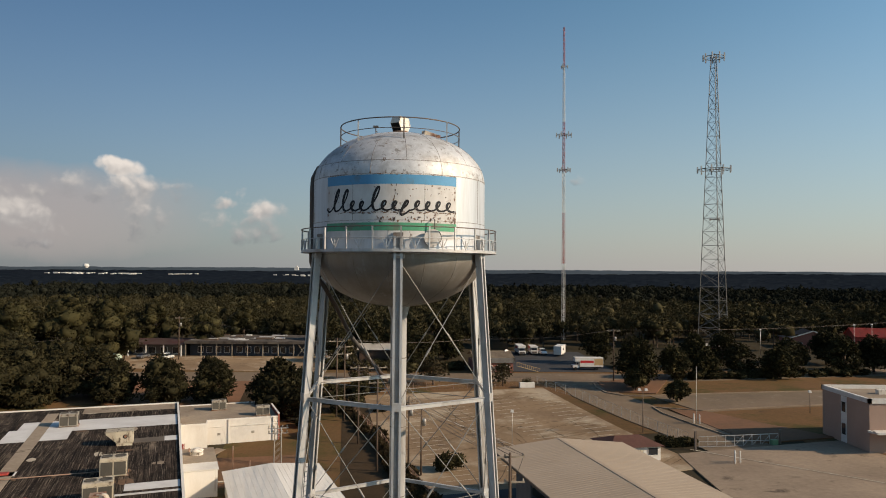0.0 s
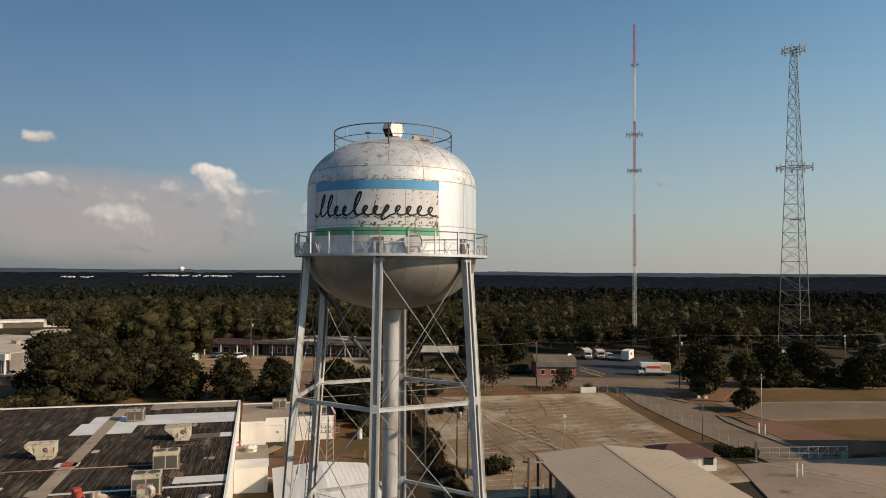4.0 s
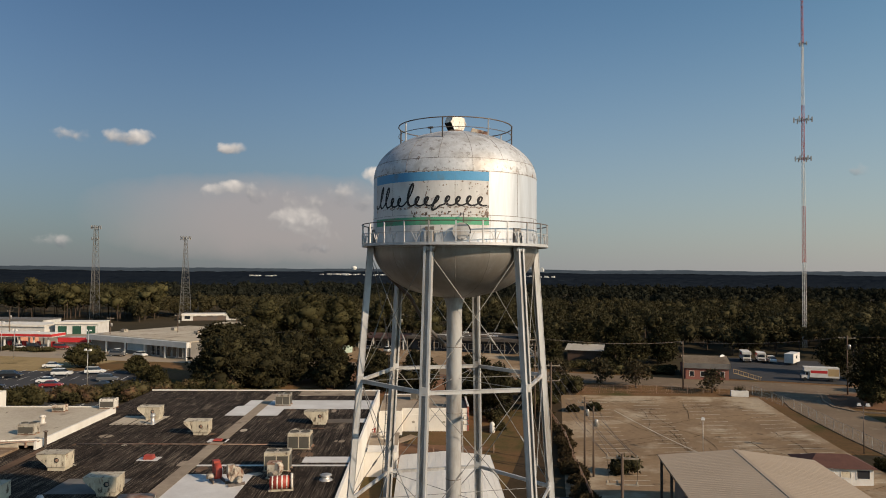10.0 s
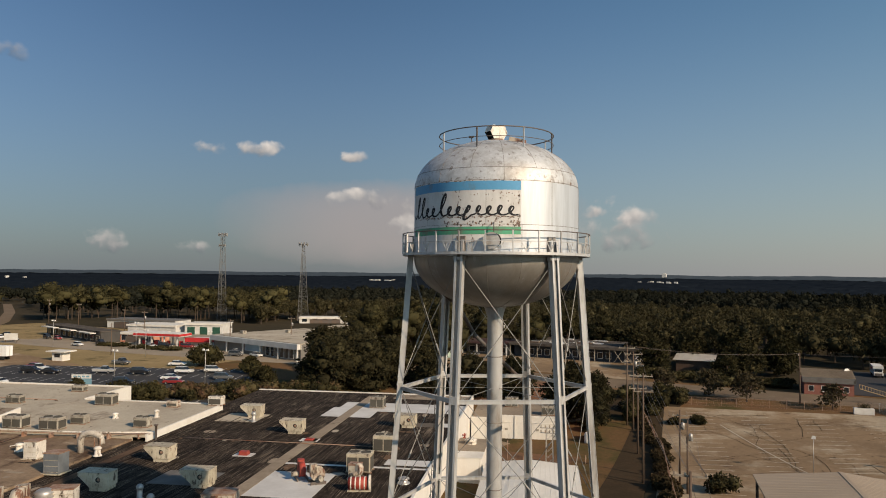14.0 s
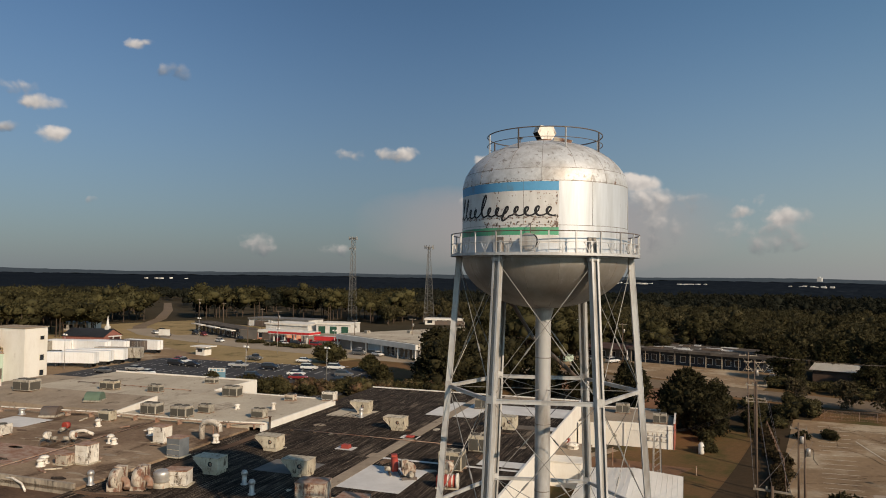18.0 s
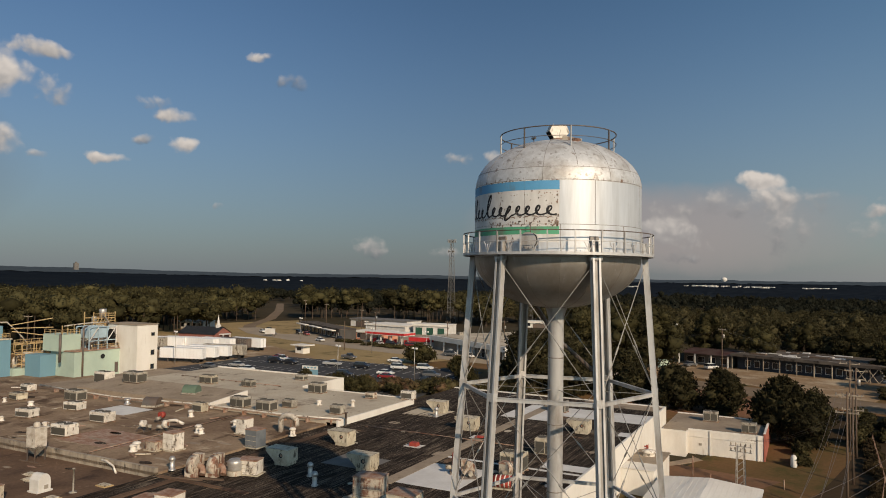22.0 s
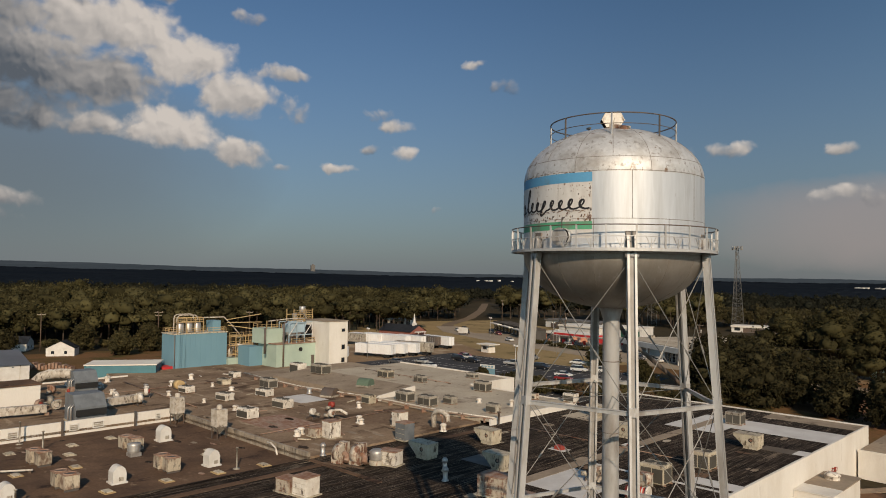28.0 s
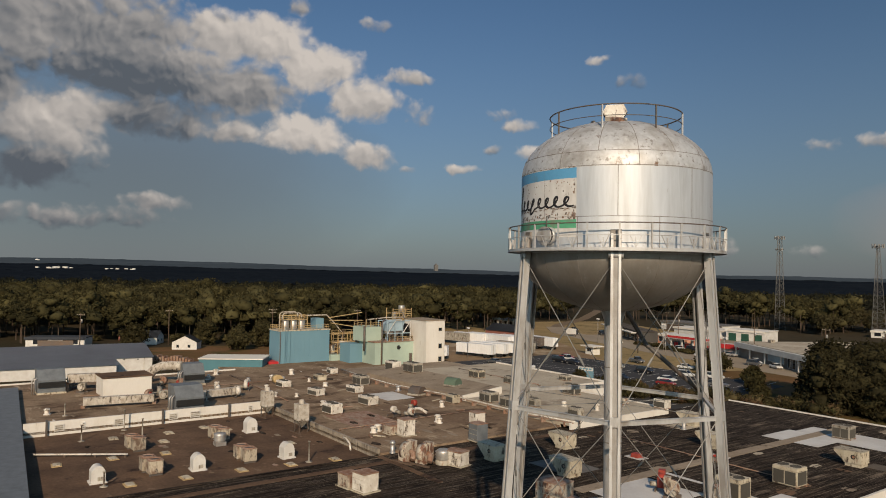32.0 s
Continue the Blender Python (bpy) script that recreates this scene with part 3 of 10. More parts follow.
M_tangrass = mat("straw_grass", (0.31, 0.225, 0.115), (0.21, 0.155, 0.075), rough=0.95, big=0.05, fine=1.2, var=0.3, cut=0.52, detail=10, spec=0.05, layer=(((0.09, 0.072, 0.032), 0.06, (1, 1, 1), 0.62, 0.04),))
M_yardgrass = mat("mown_yard_grass", (0.135, 0.075, 0.036), (0.10, 0.070, 0.029), rough=0.95, big=0.09, fine=1.8, var=0.35, cut=0.56, detail=10, spec=0.05, layer=(((0.062, 0.056, 0.021), 0.13, (1, 1, 1), 0.58, 0.08),))
M_paleroad = mat("bleached_asphalt", (0.32, 0.262, 0.195), (0.245, 0.20, 0.148), rough=0.95, big=0.06, fine=2.0, var=0.15, detail=9, spec=0.08)
M_twig = mat("sparse_brown_leaves", (0.075, 0.058, 0.034), (0.05, 0.042, 0.022), rough=0.9, big=0.4, fine=3, var=0.3, island=0.4, bump=0, spec=0.05)
M_darkbrickwall = mat("dark_brown_block", (0.085, 0.055, 0.04), rough=0.9, big=0.5, fine=6, var=0.2)


# ---- mesh helpers ----
def box(bm, x0, x1, y0, y1, z0, z1, taper=0.0):
    cx, cy, k = (x0 + x1) / 2, (y0 + y1) / 2, 1 - taper
    vs = [bm.verts.new((x, y, z0)) for x, y in ((x0, y0), (x1, y0), (x1, y1), (x0, y1))]
    vs += [bm.verts.new((cx + (x - cx) * k, cy + (y - cy) * k, z1)) for x, y in ((x0, y0), (x1, y0), (x1, y1), (x0, y1))]
    for f in ((3, 2, 1, 0), (4, 5, 6, 7), (0, 1, 5, 4), (1, 2, 6, 5), (2, 3, 7, 6), (3, 0, 4, 7)):
        bm.faces.new([vs[i] for i in f])
    return bm


def tube(bm, a, b, r0, r1=None, n=10, caps=True):
    a, b = Vector(a), Vector(b)
    r1 = r0 if r1 is None else r1
    d = (b - a).normalized()
    s = d.orthogonal().normalized()
    c = d.cross(s)
    rings = []
    for p, r in ((a, r0), (b, r1)):
        rings.append([bm.verts.new(p + r * (math.cos(2 * math.pi * i / n) * s + math.sin(2 * math.pi * i / n) * c)) for i in range(n)])
    for i in range(n):
        j = (i + 1) % n
        f = bm.faces.new((rings[0][i], rings[0][j], rings[1][j], rings[1][i]))
        f.smooth = n > 6
    if caps:
        bm.faces.new(rings[0][::-1])
        bm.faces.new(rings[1])
    return bm


def beam(bm, a, b, w, h):
    """A rectangular bar from a to b; h is measured upwards."""
    a, b = Vector(a), Vector(b)
    d = (b - a).normalized()
    s = d.cross(Vector((0, 0, 1)))
    s = Vector((1, 0, 0)) if s.length < 1e-3 else s.normalized()
    u = s.cross(d)
    q = [bm.verts.new(p + s * i * w / 2 + u * j * h / 2) for p in (a, b) for i, j in ((-1, -1), (1, -1), (1, 1), (-1, 1))]
    for f in ((3, 2, 1, 0), (4, 5, 6, 7), (0, 1, 5, 4), (1, 2, 6, 5), (2, 3, 7, 6), (3, 0, 4, 7)):
        bm.faces.new([q[i] for i in f])
    return bm


def lathe(bm, prof, n=32, c=(0, 0), smooth=True, a0=0.0, a1=2 * math.pi):
    full = abs(a1 - a0 - 2 * math.pi) < 1e-6
    m = n if full else n + 1
    rings = [[bm.verts.new((c[0] + r * math.cos(a0 + (a1 - a0) * i / n), c[1] + r * math.sin(a0 + (a1 - a0) * i / n), z)) for i in range(m)] for r, z in prof]
    for p, q in zip(rings, rings[1:]):
        for i in range(n):
            j = (i + 1) % m
            f = bm.faces.new((p[i], p[j], q[j], q[i]))
            f.smooth = smooth
    return bm


def path_tube(bm, pts, r, n=8):
    pts = [Vector(p) for p in pts]
    rings = []
    side = None
    for i, p in enumerate(pts):
        d = (pts[min(i + 1, len(pts) - 1)] - pts[max(i - 1, 0)]).normalized()
        if side is None:
            side = d.orthogonal().normalized()
        side = (side - d * side.dot(d)).normalized()
        c = d.cross(side)
        rings.append([bm.verts.new(p + r * (math.cos(2 * math.pi * k / n) * side + math.sin(2 * math.pi * k / n) * c)) for k in range(n)])
    for a, b in zip(rings, rings[1:]):
        for k in range(n):
            f = bm.faces.new((a[k], a[(k + 1) % n], b[(k + 1) % n], b[k]))
            f.smooth = True
    bm.faces.new(rings[0][::-1])
    bm.faces.new(rings[-1])
    return bm


def bend(a, b, c, k=6):
    """Points of a smooth elbow from a by b to c."""
    a, b, c = Vector(a), Vector(b), Vector(c)
    return [(1 - t) ** 2 * a + 2 * t * (1 - t) * b + t * t * c for t in (i / k for i in range(k + 1))]


def prism(bm, outline, z0, z1):
    """An upright prism on a counter-clockwise outline."""
    lo = [bm.verts.new((x, y, z0)) for x, y in outline]
    hi = [bm.verts.new((x, y, z1)) for x, y in outline]
    n = len(lo)
    bm.faces.new(lo[::-1])
    bm.faces.new(hi)
    for i in range(n):
        bm.faces.new((lo[i], lo[(i + 1) % n], hi[(i + 1) % n], hi[i]))
    return bm


def xprism(bm, outline, x0, x1):
    """A prism along x on an outline of (y, z)."""
    a = [bm.verts.new((x0, y, z)) for y, z in outline]
    b = [bm.verts.new((x1, y, z)) for y, z in outline]
    n = len(a)
    bm.faces.new(a)
    bm.faces.new(b[::-1])
    for i in range(n):
        bm.faces.new((a[(i + 1) % n], a[i], b[i], b[(i + 1) % n]))
    return bm


def part(name, bm, material, parent=None, label="", bevel=0.0):
    """Links a bmesh as one mesh object under a thing or a part."""
    if bevel:
        bmesh.ops.bevel(bm, geom=list(bm.edges), offset=bevel, segments=1, affect="EDGES")
    bmesh.ops.recalc_face_normals(bm, faces=bm.faces)
    me = bpy.data.meshes.new(name)
    bm.to_mesh(me)
    bm.free()
    me.materials.append(material)
    ob = new(name, me)
    ob.parent = parent
    if label:
        ob["label"] = label
    return ob


def share(ob, m=None, parent=None):
    """Another object on the same mesh."""
    o = new(ob.name.split(".")[0], ob.data)
    o.parent = parent if parent is not None else ob.parent
    if m is not None:
        o.matrix_basis = m
    return o


def thing(name, m, label, category, group="", kind=""):
    o = new(name)
    o.empty_display_size = 0.2
    o.matrix_basis = m
    return tagged(o, label, category, group, kind)


def BM():
    return bmesh.new()


# ---- terrain ----
def land(x, y):
    z = -5.2 * math.exp(-((x + 25) / 75) ** 2 - ((y - 115) / 55) ** 2)
    r = math.hypot(x, y)
    if r > 500:
        k = min(1.0, (r - 500) / 3900)
        az = math.degrees(math.atan2(x, y))
        west = math.exp(-((az + 105) / 28) ** 2)
        z += k * (4 + 46 * west * k + 14 * k * noise.noise(Vector((x / 900, y / 900, 3.1)))) - 6 * math.sin(math.pi * min(1, (r - 500) / 2500)) * (1 - west)
        z += 14 * k * k
    return z


axis = sorted(set([-4900, -4400, -3900, -3400, -2900, -2400, -2000, -1600, -1300, -1000, -800, -650, -520, -430, -360] + list(range(-310, 211, 6))
                  + [230, 260, 310, 380, 470, 600, 800, 1050, 1400, 1800, 2300, 2900, 3500, 4200, 4900]))
axis_y = sorted(set([-4900, -3900, -2900, -2000, -1300, -800, -500, -300, -180, -110] + list(range(-80, 331, 6))
                    + [345, 370, 410, 470, 560, 680, 850, 1050, 1300, 1600, 1950, 2350, 2800, 3300, 3800, 4300, 4900]))
nx, ny = len(axis), len(axis_y)
gv = [(x, y, land(x, y)) for y in axis_y for x in axis]
gf = [(j * nx + i, j * nx + i + 1, (j + 1) * nx + i + 1, (j + 1) * nx + i) for j in range(ny - 1) for i in range(nx - 1)]
gm = bpy.data.meshes.new("ground")
gm.from_pydata(gv, [], gf)
gm.materials.append(M_ground)
gm.shade_smooth()
tagged(new("ground", gm), "dark wooded and weedy ground reaching the horizon", "ground", kind="structure")


def drape(bm, corners, lift, step=4.0, thick=0.3):
    """A sheet between four corners laid over the land, with its edges turned down."""
    a, b, c, d = (Vector((*p, 0)) for p in corners)
    nu = max(1, int(max((b - a).length, (c - d).length) / step))
    nv = max(1, int(max((d - a).length, (c - b).length) / step))
    grid = []
    for j in range(nv + 1):
        row = []
        for i in range(nu + 1):
            u, v = i / nu, j / nv
            p = (a * (1 - u) + b * u) * (1 - v) + (d * (1 - u) + c * u) * v
            row.append(bm.verts.new((p.x, p.y, land(p.x, p.y) + lift)))
        grid.append(row)
    for j in range(nv):
        for i in range(nu):
            bm.faces.new((grid[j][i], grid[j][i + 1], grid[j + 1][i + 1], grid[j + 1][i]))
    rim = grid[0] + [r[-1] for r in grid[1:]] + grid[-1][-2::-1] + [r[0] for r in grid[-2:0:-1]]
    low = [bm.verts.new((v.co.x, v.co.y, v.co.z - thick)) for v in rim]
    for i in range(len(rim)):
        j = (i + 1) % len(rim)
        bm.faces.new((rim[j], rim[i], low[i], low[j]))
    return bm


def surface(name, sheets, material, lift, label, category, thick=0.3):
    bm = BM()
    for q in sheets:
        drape(bm, q, lift, thick=thick)
    ob = part(name, bm, material)
    return tagged(ob, label, category, kind="structure")


def strip(pts, w):
    """Quads of a road of width w along a line of points."""
    quads = []
    pts = [Vector(p) for p in pts]
    sides = []
    for i, p in enumerate(pts):
        d = (pts[min(i + 1, len(pts) - 1)] - pts[max(i - 1, 0)]).normalized()
        s = Vector((-d.y, d.x)) * w / 2
        sides.append((p + s, p - s))
    for (a, b), (c, d) in zip(sides, sides[1:]):
        quads.append([tuple(b), tuple(d), tuple(c), tuple(a)])
    return quads


surface("verge", [[(-140, 128), (60, 128), (60, 186), (-140, 186)], [(-140, 186), (140, 186), (140, 192), (-140, 192)], [(60, 100), (140, 100), (140, 186), (60, 186)]], M_grass, 0.05, "dry brown and olive grass verge", "grass")
surface("verge", [[(-330, 90), (-140, 90), (-140, 215), (-330, 215)]], M_tangrass, 0.04, "dry tan grass field beside the highway", "grass")
surface("clay_bank", [[(-80, 150), (-40, 150), (-40, 176), (-80, 176)], [(-42, 100), (-24, 104), (-22, 122), (-40, 118)]], M_clay, 0.08, "bare red clay bank", "ground")
surface("clay_yard", [[(-29, 60), (-4, 60), (-18, 160), (-40, 150)]], M_yardgrass, 0.07, "rough olive and rust grass strip beside the parking lot", "grass")
surface("service_track", [[(-9, 70), (-3, 70), (-14, 155), (-20, 150)]], M_darksoil, 0.10, "dark brown dirt track between factory and lot", "ground")
# Dark sheet over the verge carries the tree and track shade in its colour.
surface("weedy_bank", [[(-42, 149), (-15, 152), (-13, 175), (-46, 174)]], M_darksoil, 0.10, "overgrown bank beside the track, darkened for tree shade", "ground")
surface("road", strip([(-560, 330), (-430, 258), (-352, 210), (-305, 174), (-290, 166)], 6), M_road, 0.12, "narrow road running into the woods", "road")
surface("road", strip([(-292, 167), (-262, 157), (-225, 156), (-185, 158), (-145, 164), (-110, 172), (-90, 178)], 11), M_paleroad, 0.125, "sun-bleached highway by the stores", "road")
surface("road", strip([(-90, 178), (-40, 182), (20, 182), (60, 180), (150, 196)], 11), M_road, 0.12, "sun-bleached grey two-lane road", "road")
surface("parking_lot", [[(-4, 96), (40, 106), (24, 169), (-17, 163)]], M_oldlot, 0.12, "old cracked grey asphalt parking lot", "parking lot")
surface("driveway", strip([(33, 176), (35, 160), (41, 140), (47, 122), (52, 100), (56, 80)], 11), M_road, 0.16, "grey asphalt driveway to the gate", "road")
surface("apron", [[(36, 76), (70, 76), (66, 118), (38, 114)]], M_concrete, 0.19, "worn concrete apron inside the gate", "pavement")
surface("side_lot", [[(52, 142), (120, 150), (120, 164), (46, 158)]], M_road, 0.15, "grey asphalt side parking lot", "parking lot")
surface("strip_mall_lot", [[(-106, 190), (-30, 188), (-30, 218), (-106, 218)]], M_oldlot, 0.10, "pale worn asphalt lot before the derelict shops", "parking lot")
surface("staff_lot", [[(-162, 66), (-96, 104), (-116, 150), (-182, 118)]], M_asphalt, 0.12, "fresh black asphalt parking lot with white bays", "parking lot")
surface("trailer_yard", [[(-240, 70), (-166, 80), (-168, 128), (-245, 140)]], M_oldlot, 0.09, "dusty trailer yard", "ground")
surface("far_lot", [[(-250, 150), (-110, 168), (-110, 215), (-250, 215)]], M_paleroad, 0.08, "grey lot before the shops and filling station", "parking lot")
surface("truck_yard", [[(18, 190), (46, 189), (44, 232), (16, 232)]], M_asphalt, 0.10, "dark asphalt yard of the truck rental", "pavement")
surface("yard_field", [[(-205, -60), (-150, -60), (-175, 66), (-230, 66)]], M_grass, 0.06, "bare brown yard behind the plant", "ground")

# ---- water tower ----
TX, TY = -1.48, 42.88
TG = land(TX, TY)
tower = thing("water_tower", pose(TX, TY, 0), "silver six-legged steel water tower with faded painted sign", "water tower")
Z_CAT, Z_CYL, R, H_DOME = 27.2, 31.15, 5.0, 3.03
# shell
bm = BM()
lathe(bm, [(R, Z_CAT - 0.2), (R, Z_CYL)], 96)
part("drum", bm, M_silver, tower)
bm = BM()
lathe(bm, [(R * math.cos(a), Z_CYL + H_DOME * math.sin(a)) for a in [math.radians(3.0 * i) for i in range(0, 30)] + [math.radians(89.9)]], 96)
part("dome", bm, M_dome, tower, "weathered streaked dome top")
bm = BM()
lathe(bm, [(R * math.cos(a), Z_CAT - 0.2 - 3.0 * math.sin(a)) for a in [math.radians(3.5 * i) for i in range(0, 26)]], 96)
part("bowl", bm, M_bowl, tower, "grimy brown-grey bowl, darkened for its dim underside")


def shell_point(az, z, off=0.0):
    """A point on the drum, dome or bowl; az from the sign's front, to the right."""
    if z > Z_CYL:
        k = math.sqrt(max(0.0, 1 - ((z - Z_CYL) / H_DOME) ** 2))
    elif z < Z_CAT - 0.2:
        k = math.sqrt(max(0.0, 1 - ((Z_CAT - 0.2 - z) / 3.0) ** 2))
    else:
        k = 1.0
    r = R * k + off
    return Vector((r * math.sin(az), -r * math.cos(az), z))


def seam(points, name="seam", w=0.014):
    bm = BM()
    path_tube(bm, points, w, 5)
    return part(name, bm, M_seam, tower)


for k in range(16):
    az = 2 * math.pi * (k + 0.35) / 16
    seam([shell_point(az, Z_CYL + H_DOME * math.sin(math.radians(a)), 0.0) for a in range(15, 88, 6)])
for k in range(16):
    az = 2 * math.pi * (k + 0.35) / 16 + 0.2
    seam([shell_point(az, Z_CAT - 0.2 - 3.0 * math.sin(math.radians(a)), 0.0) for a in range(3, 88, 6)])
for k in range(8):
    az = 2 * math.pi * (k + 0.42) / 8
    seam([shell_point(az, z) for z in (28.75, Z_CYL + 0.05)])
    seam([shell_point(az + 0.4, z) for z in (27.2, 28.75)])
    seam([shell_point(az + 0.2, Z_CYL + H_DOME * math.sin(math.radians(a))) for a in range(0, 16, 5)])
for z in (28.75, Z_CYL + 0.05, Z_CYL + H_DOME * math.sin(math.radians(15))):
    seam([shell_point(2 * math.pi * k / 72, z) for k in range(73)], "ring_seam", 0.015)

# painted sign
AZ0, AZ1 = math.radians(-48), math.radians(41)


def patch(name, z0, z1, a0, a1, off, material, label=""):
    bm = BM()
    n = 90
    rows = [[bm.verts.new(shell_point(a0 + (a1 - a0) * i / n, z, o)) for i in range(n + 1)] for z, o in ((z0, 0.0), (z0, off), (z1, off), (z1, 0.0))]
    for i in range(n):
        bm.faces.new((rows[1][i], rows[1][i + 1], rows[2][i + 1], rows[2][i]))
    for p, q in ((rows[0], rows[1]), (rows[2], rows[3])):
        for i in range(n):
            bm.faces.new((p[i], p[i + 1], q[i + 1], q[i]))
    return part(name, bm, material, tower, label)


patch("sign_panel", 27.75, 31.2, AZ0, AZ1, 0.006, M_sign, "peeling white painted panel")
patch("blue_band", 30.64, 31.14, AZ0, AZ1, 0.011, M_blue, "faded blue painted band")
patch("green_band", 28.2, 28.62, AZ0, AZ1, 0.011, M_green, "faded green painted band")


def ribbon(name, line, wide, thin, material, label, off=0.016):
    """A flat brushed stroke over the shell, broad going down and thin going up."""
    bm = BM()
    pts = [shell_point(AZ0 + (AZ1 - AZ0) * s, z, off) for s, z in line]
    rows = []
    for i, p in enumerate(pts):
        d = (pts[min(i + 1, len(pts) - 1)] - pts[max(i - 1, 0)]).normalized()
        out = Vector((p.x, p.y, 0)).normalized()
        w = thin + (wide - thin) * max(0.0, -d.z)
        e = d.cross(out).normalized() * w / 2
        rows.append([bm.verts.new(q) for q in (p - e - out * 0.008, p - e, p + e, p + e - out * 0.008)])
    for a, b in zip(rows, rows[1:]):
        for j in range(3):
            bm.faces.new((a[j], a[j + 1], b[j + 1], b[j]))
    return part(name, bm, material, tower, label)


# a slanting brushed flourish in place of the maker's name: humps as (length, rise, drop)
HUMPS = [(0.075, 1.0, 0.05), (0.085, 0.95, 0.0), (0.075, 0.42, 0.0), (0.07, 0.40, 0.0), (0.085, 1.05, 0.0), (0.075, 0.42, 0.02), (0.07, 0.40, 0.0), (0.08, 0.44, 0.42), (0.075, 0.42, 0.0), (0.075, 0.40, 0.0), (0.075, 0.43, 0.0), (0.09, 0.40, 0.0)]
stroke = [(0.0, 29.42), (0.02, 29.24)]
s0 = 0.03
for length, rise, drop in HUMPS:
    for k in range(1, 25):
        t = k / 24
        up = (1 - math.cos(2 * math.pi * t)) / 2
        z = rise * up * 1.18 - drop * max(0.0, math.sin(math.pi * (t - 0.55) / 0.45)) if t > 0.55 else rise * up * 1.18
        x = s0 + length * (t + 0.36 * math.sin(2 * math.pi * t)) + 0.05 * z
        stroke.append((x, 29.26 + z))
    s0 += length
stroke += [(s0 + 0.012 * k, 29.27 + 0.02 * k * k / 4) for k in range(1, 3)]
ribbon("flourish", stroke, 0.15, 0.09, M_script, "worn black flourish painted across the sign")
# flaked paint and rust runs round the flourish
random.seed(5)
for k in range(260):
    u = random.uniform(0.02, 0.99)
    row = k % 10
    if row < 4:
        u, z, w, h = random.uniform(0.1, 0.99), random.gauss(29.16, 0.035), random.uniform(0.006, 0.02), random.uniform(0.012, 0.035)
    elif row < 6:
        u, z, w, h = random.uniform(0.42, 0.99), random.uniform(28.66, 28.95), random.uniform(0.004, 0.014), random.uniform(0.02, 0.10)
    elif row < 8:
        z, w, h = random.gauss(31.16, 0.02), random.uniform(0.006, 0.022), random.uniform(0.012, 0.03)
    elif row < 9:
        u, z, w, h = random.uniform(0.5, 0.99), random.uniform(30.0, 30.55), random.uniform(0.003, 0.010), random.uniform(0.015, 0.05)
    else:
        u, z, w, h = random.choice((0.01, 0.985, 0.55)) + random.uniform(-0.01, 0.01), random.uniform(28.7, 30.6), random.uniform(0.003, 0.008), random.uniform(0.04, 0.14)
    a = AZ0 + (AZ1 - AZ0) * u
    bm = BM()
    vs = [bm.verts.new(shell_point(a + w * math.cos(q) * random.uniform(0.5, 1.3), z + h * math.sin(q) * random.uniform(0.5, 1.3), 0.013)) for q in (0, 1, 2, 3, 4, 5)]
    bm.faces.new(vs)
    bmesh.ops.solidify(bm, geom=list(bm.faces), thickness=0.006)
    part("paint_flake", bm, M_rust if k % 3 else M_darksteel, tower, "dark flaked spot of bare rust")

# manhole with its davit
bm = BM()
mp = shell_point(math.radians(24), 27.85)
md = Vector((math.sin(math.radians(24)), -math.cos(math.radians(24)), 0))
tube(bm, mp - md * 0.1, mp + md * 0.28, 0.42, n=24)
part("manhole_collar", bm, M_leg, tower)
bm = BM()
tube(bm, mp + md * 0.28, mp + md * 0.36, 0.47, n=24)
hatch = part("manhole_lid", bm, M_leg, tower, "round manhole lid ajar")
hatch.matrix_basis = Matrix.Translation(Vector((-0.13, -0.05, -0.02)))
bm = BM()
tube(bm, mp + md * 0.25, mp + md * 0.285, 0.41, n=24)
part("manhole_gap", bm, M_dark, tower, "dark open half of the manhole")
bm = BM()
path_tube(bm, [mp + md * 0.3 + Vector((0, 0, z)) for z in (0.3, 0.6, 0.95)] + [mp + md * 0.05 + Vector((0, 0, 1.0))], 0.03, 6)
part("manhole_davit", bm, M_darksteel, tower)

# catwalk
R0, R1 = 5.02, 5.68
bm = BM()
lathe(bm, [(R0, Z_CAT - 0.06), (R1, Z_CAT - 0.06), (R1, Z_CAT), (R0, Z_CAT)], 72, smooth=False)
part("catwalk_floor", bm, M_leg, tower)
bm = BM()
lathe(bm, [(R1, Z_CAT - 0.12), (R1 + 0.02, Z_CAT - 0.12), (R1 + 0.02, Z_CAT + 0.04), (R1, Z_CAT + 0.04), (R1, Z_CAT - 0.12)], 72, smooth=False)
part("toe_plate", bm, M_leg, tower)
for z, r in ((Z_CAT + 1.2, 0.032), (Z_CAT + 0.62, 0.022)):
    bm = BM()
    path_tube(bm, [(R1 * math.cos(2 * math.pi * k / 72), R1 * math.sin(2 * math.pi * k / 72), z) for k in range(73)], r, 6)
    part("handrail", bm, M_leg if z < 28 else M_darksteel, tower)
post = None
for k in range(24):
    a = 2 * math.pi * (k + 0.3) / 24
    if post is None:
        bm = BM()
        beam(bm, (0, 0, 0), (0, 0, 1.2), 0.075, 0.075)
        post = part("rail_post", bm, M_leg, tower)
        post.matrix_basis = pose(R1 * math.cos(a), R1 * math.sin(a), Z_CAT, 0, 0, math.degrees(a))
    else:
        share(post, pose(R1 * math.cos(a), R1 * math.sin(a), Z_CAT, 0, 0, math.degrees(a)))
brace = None
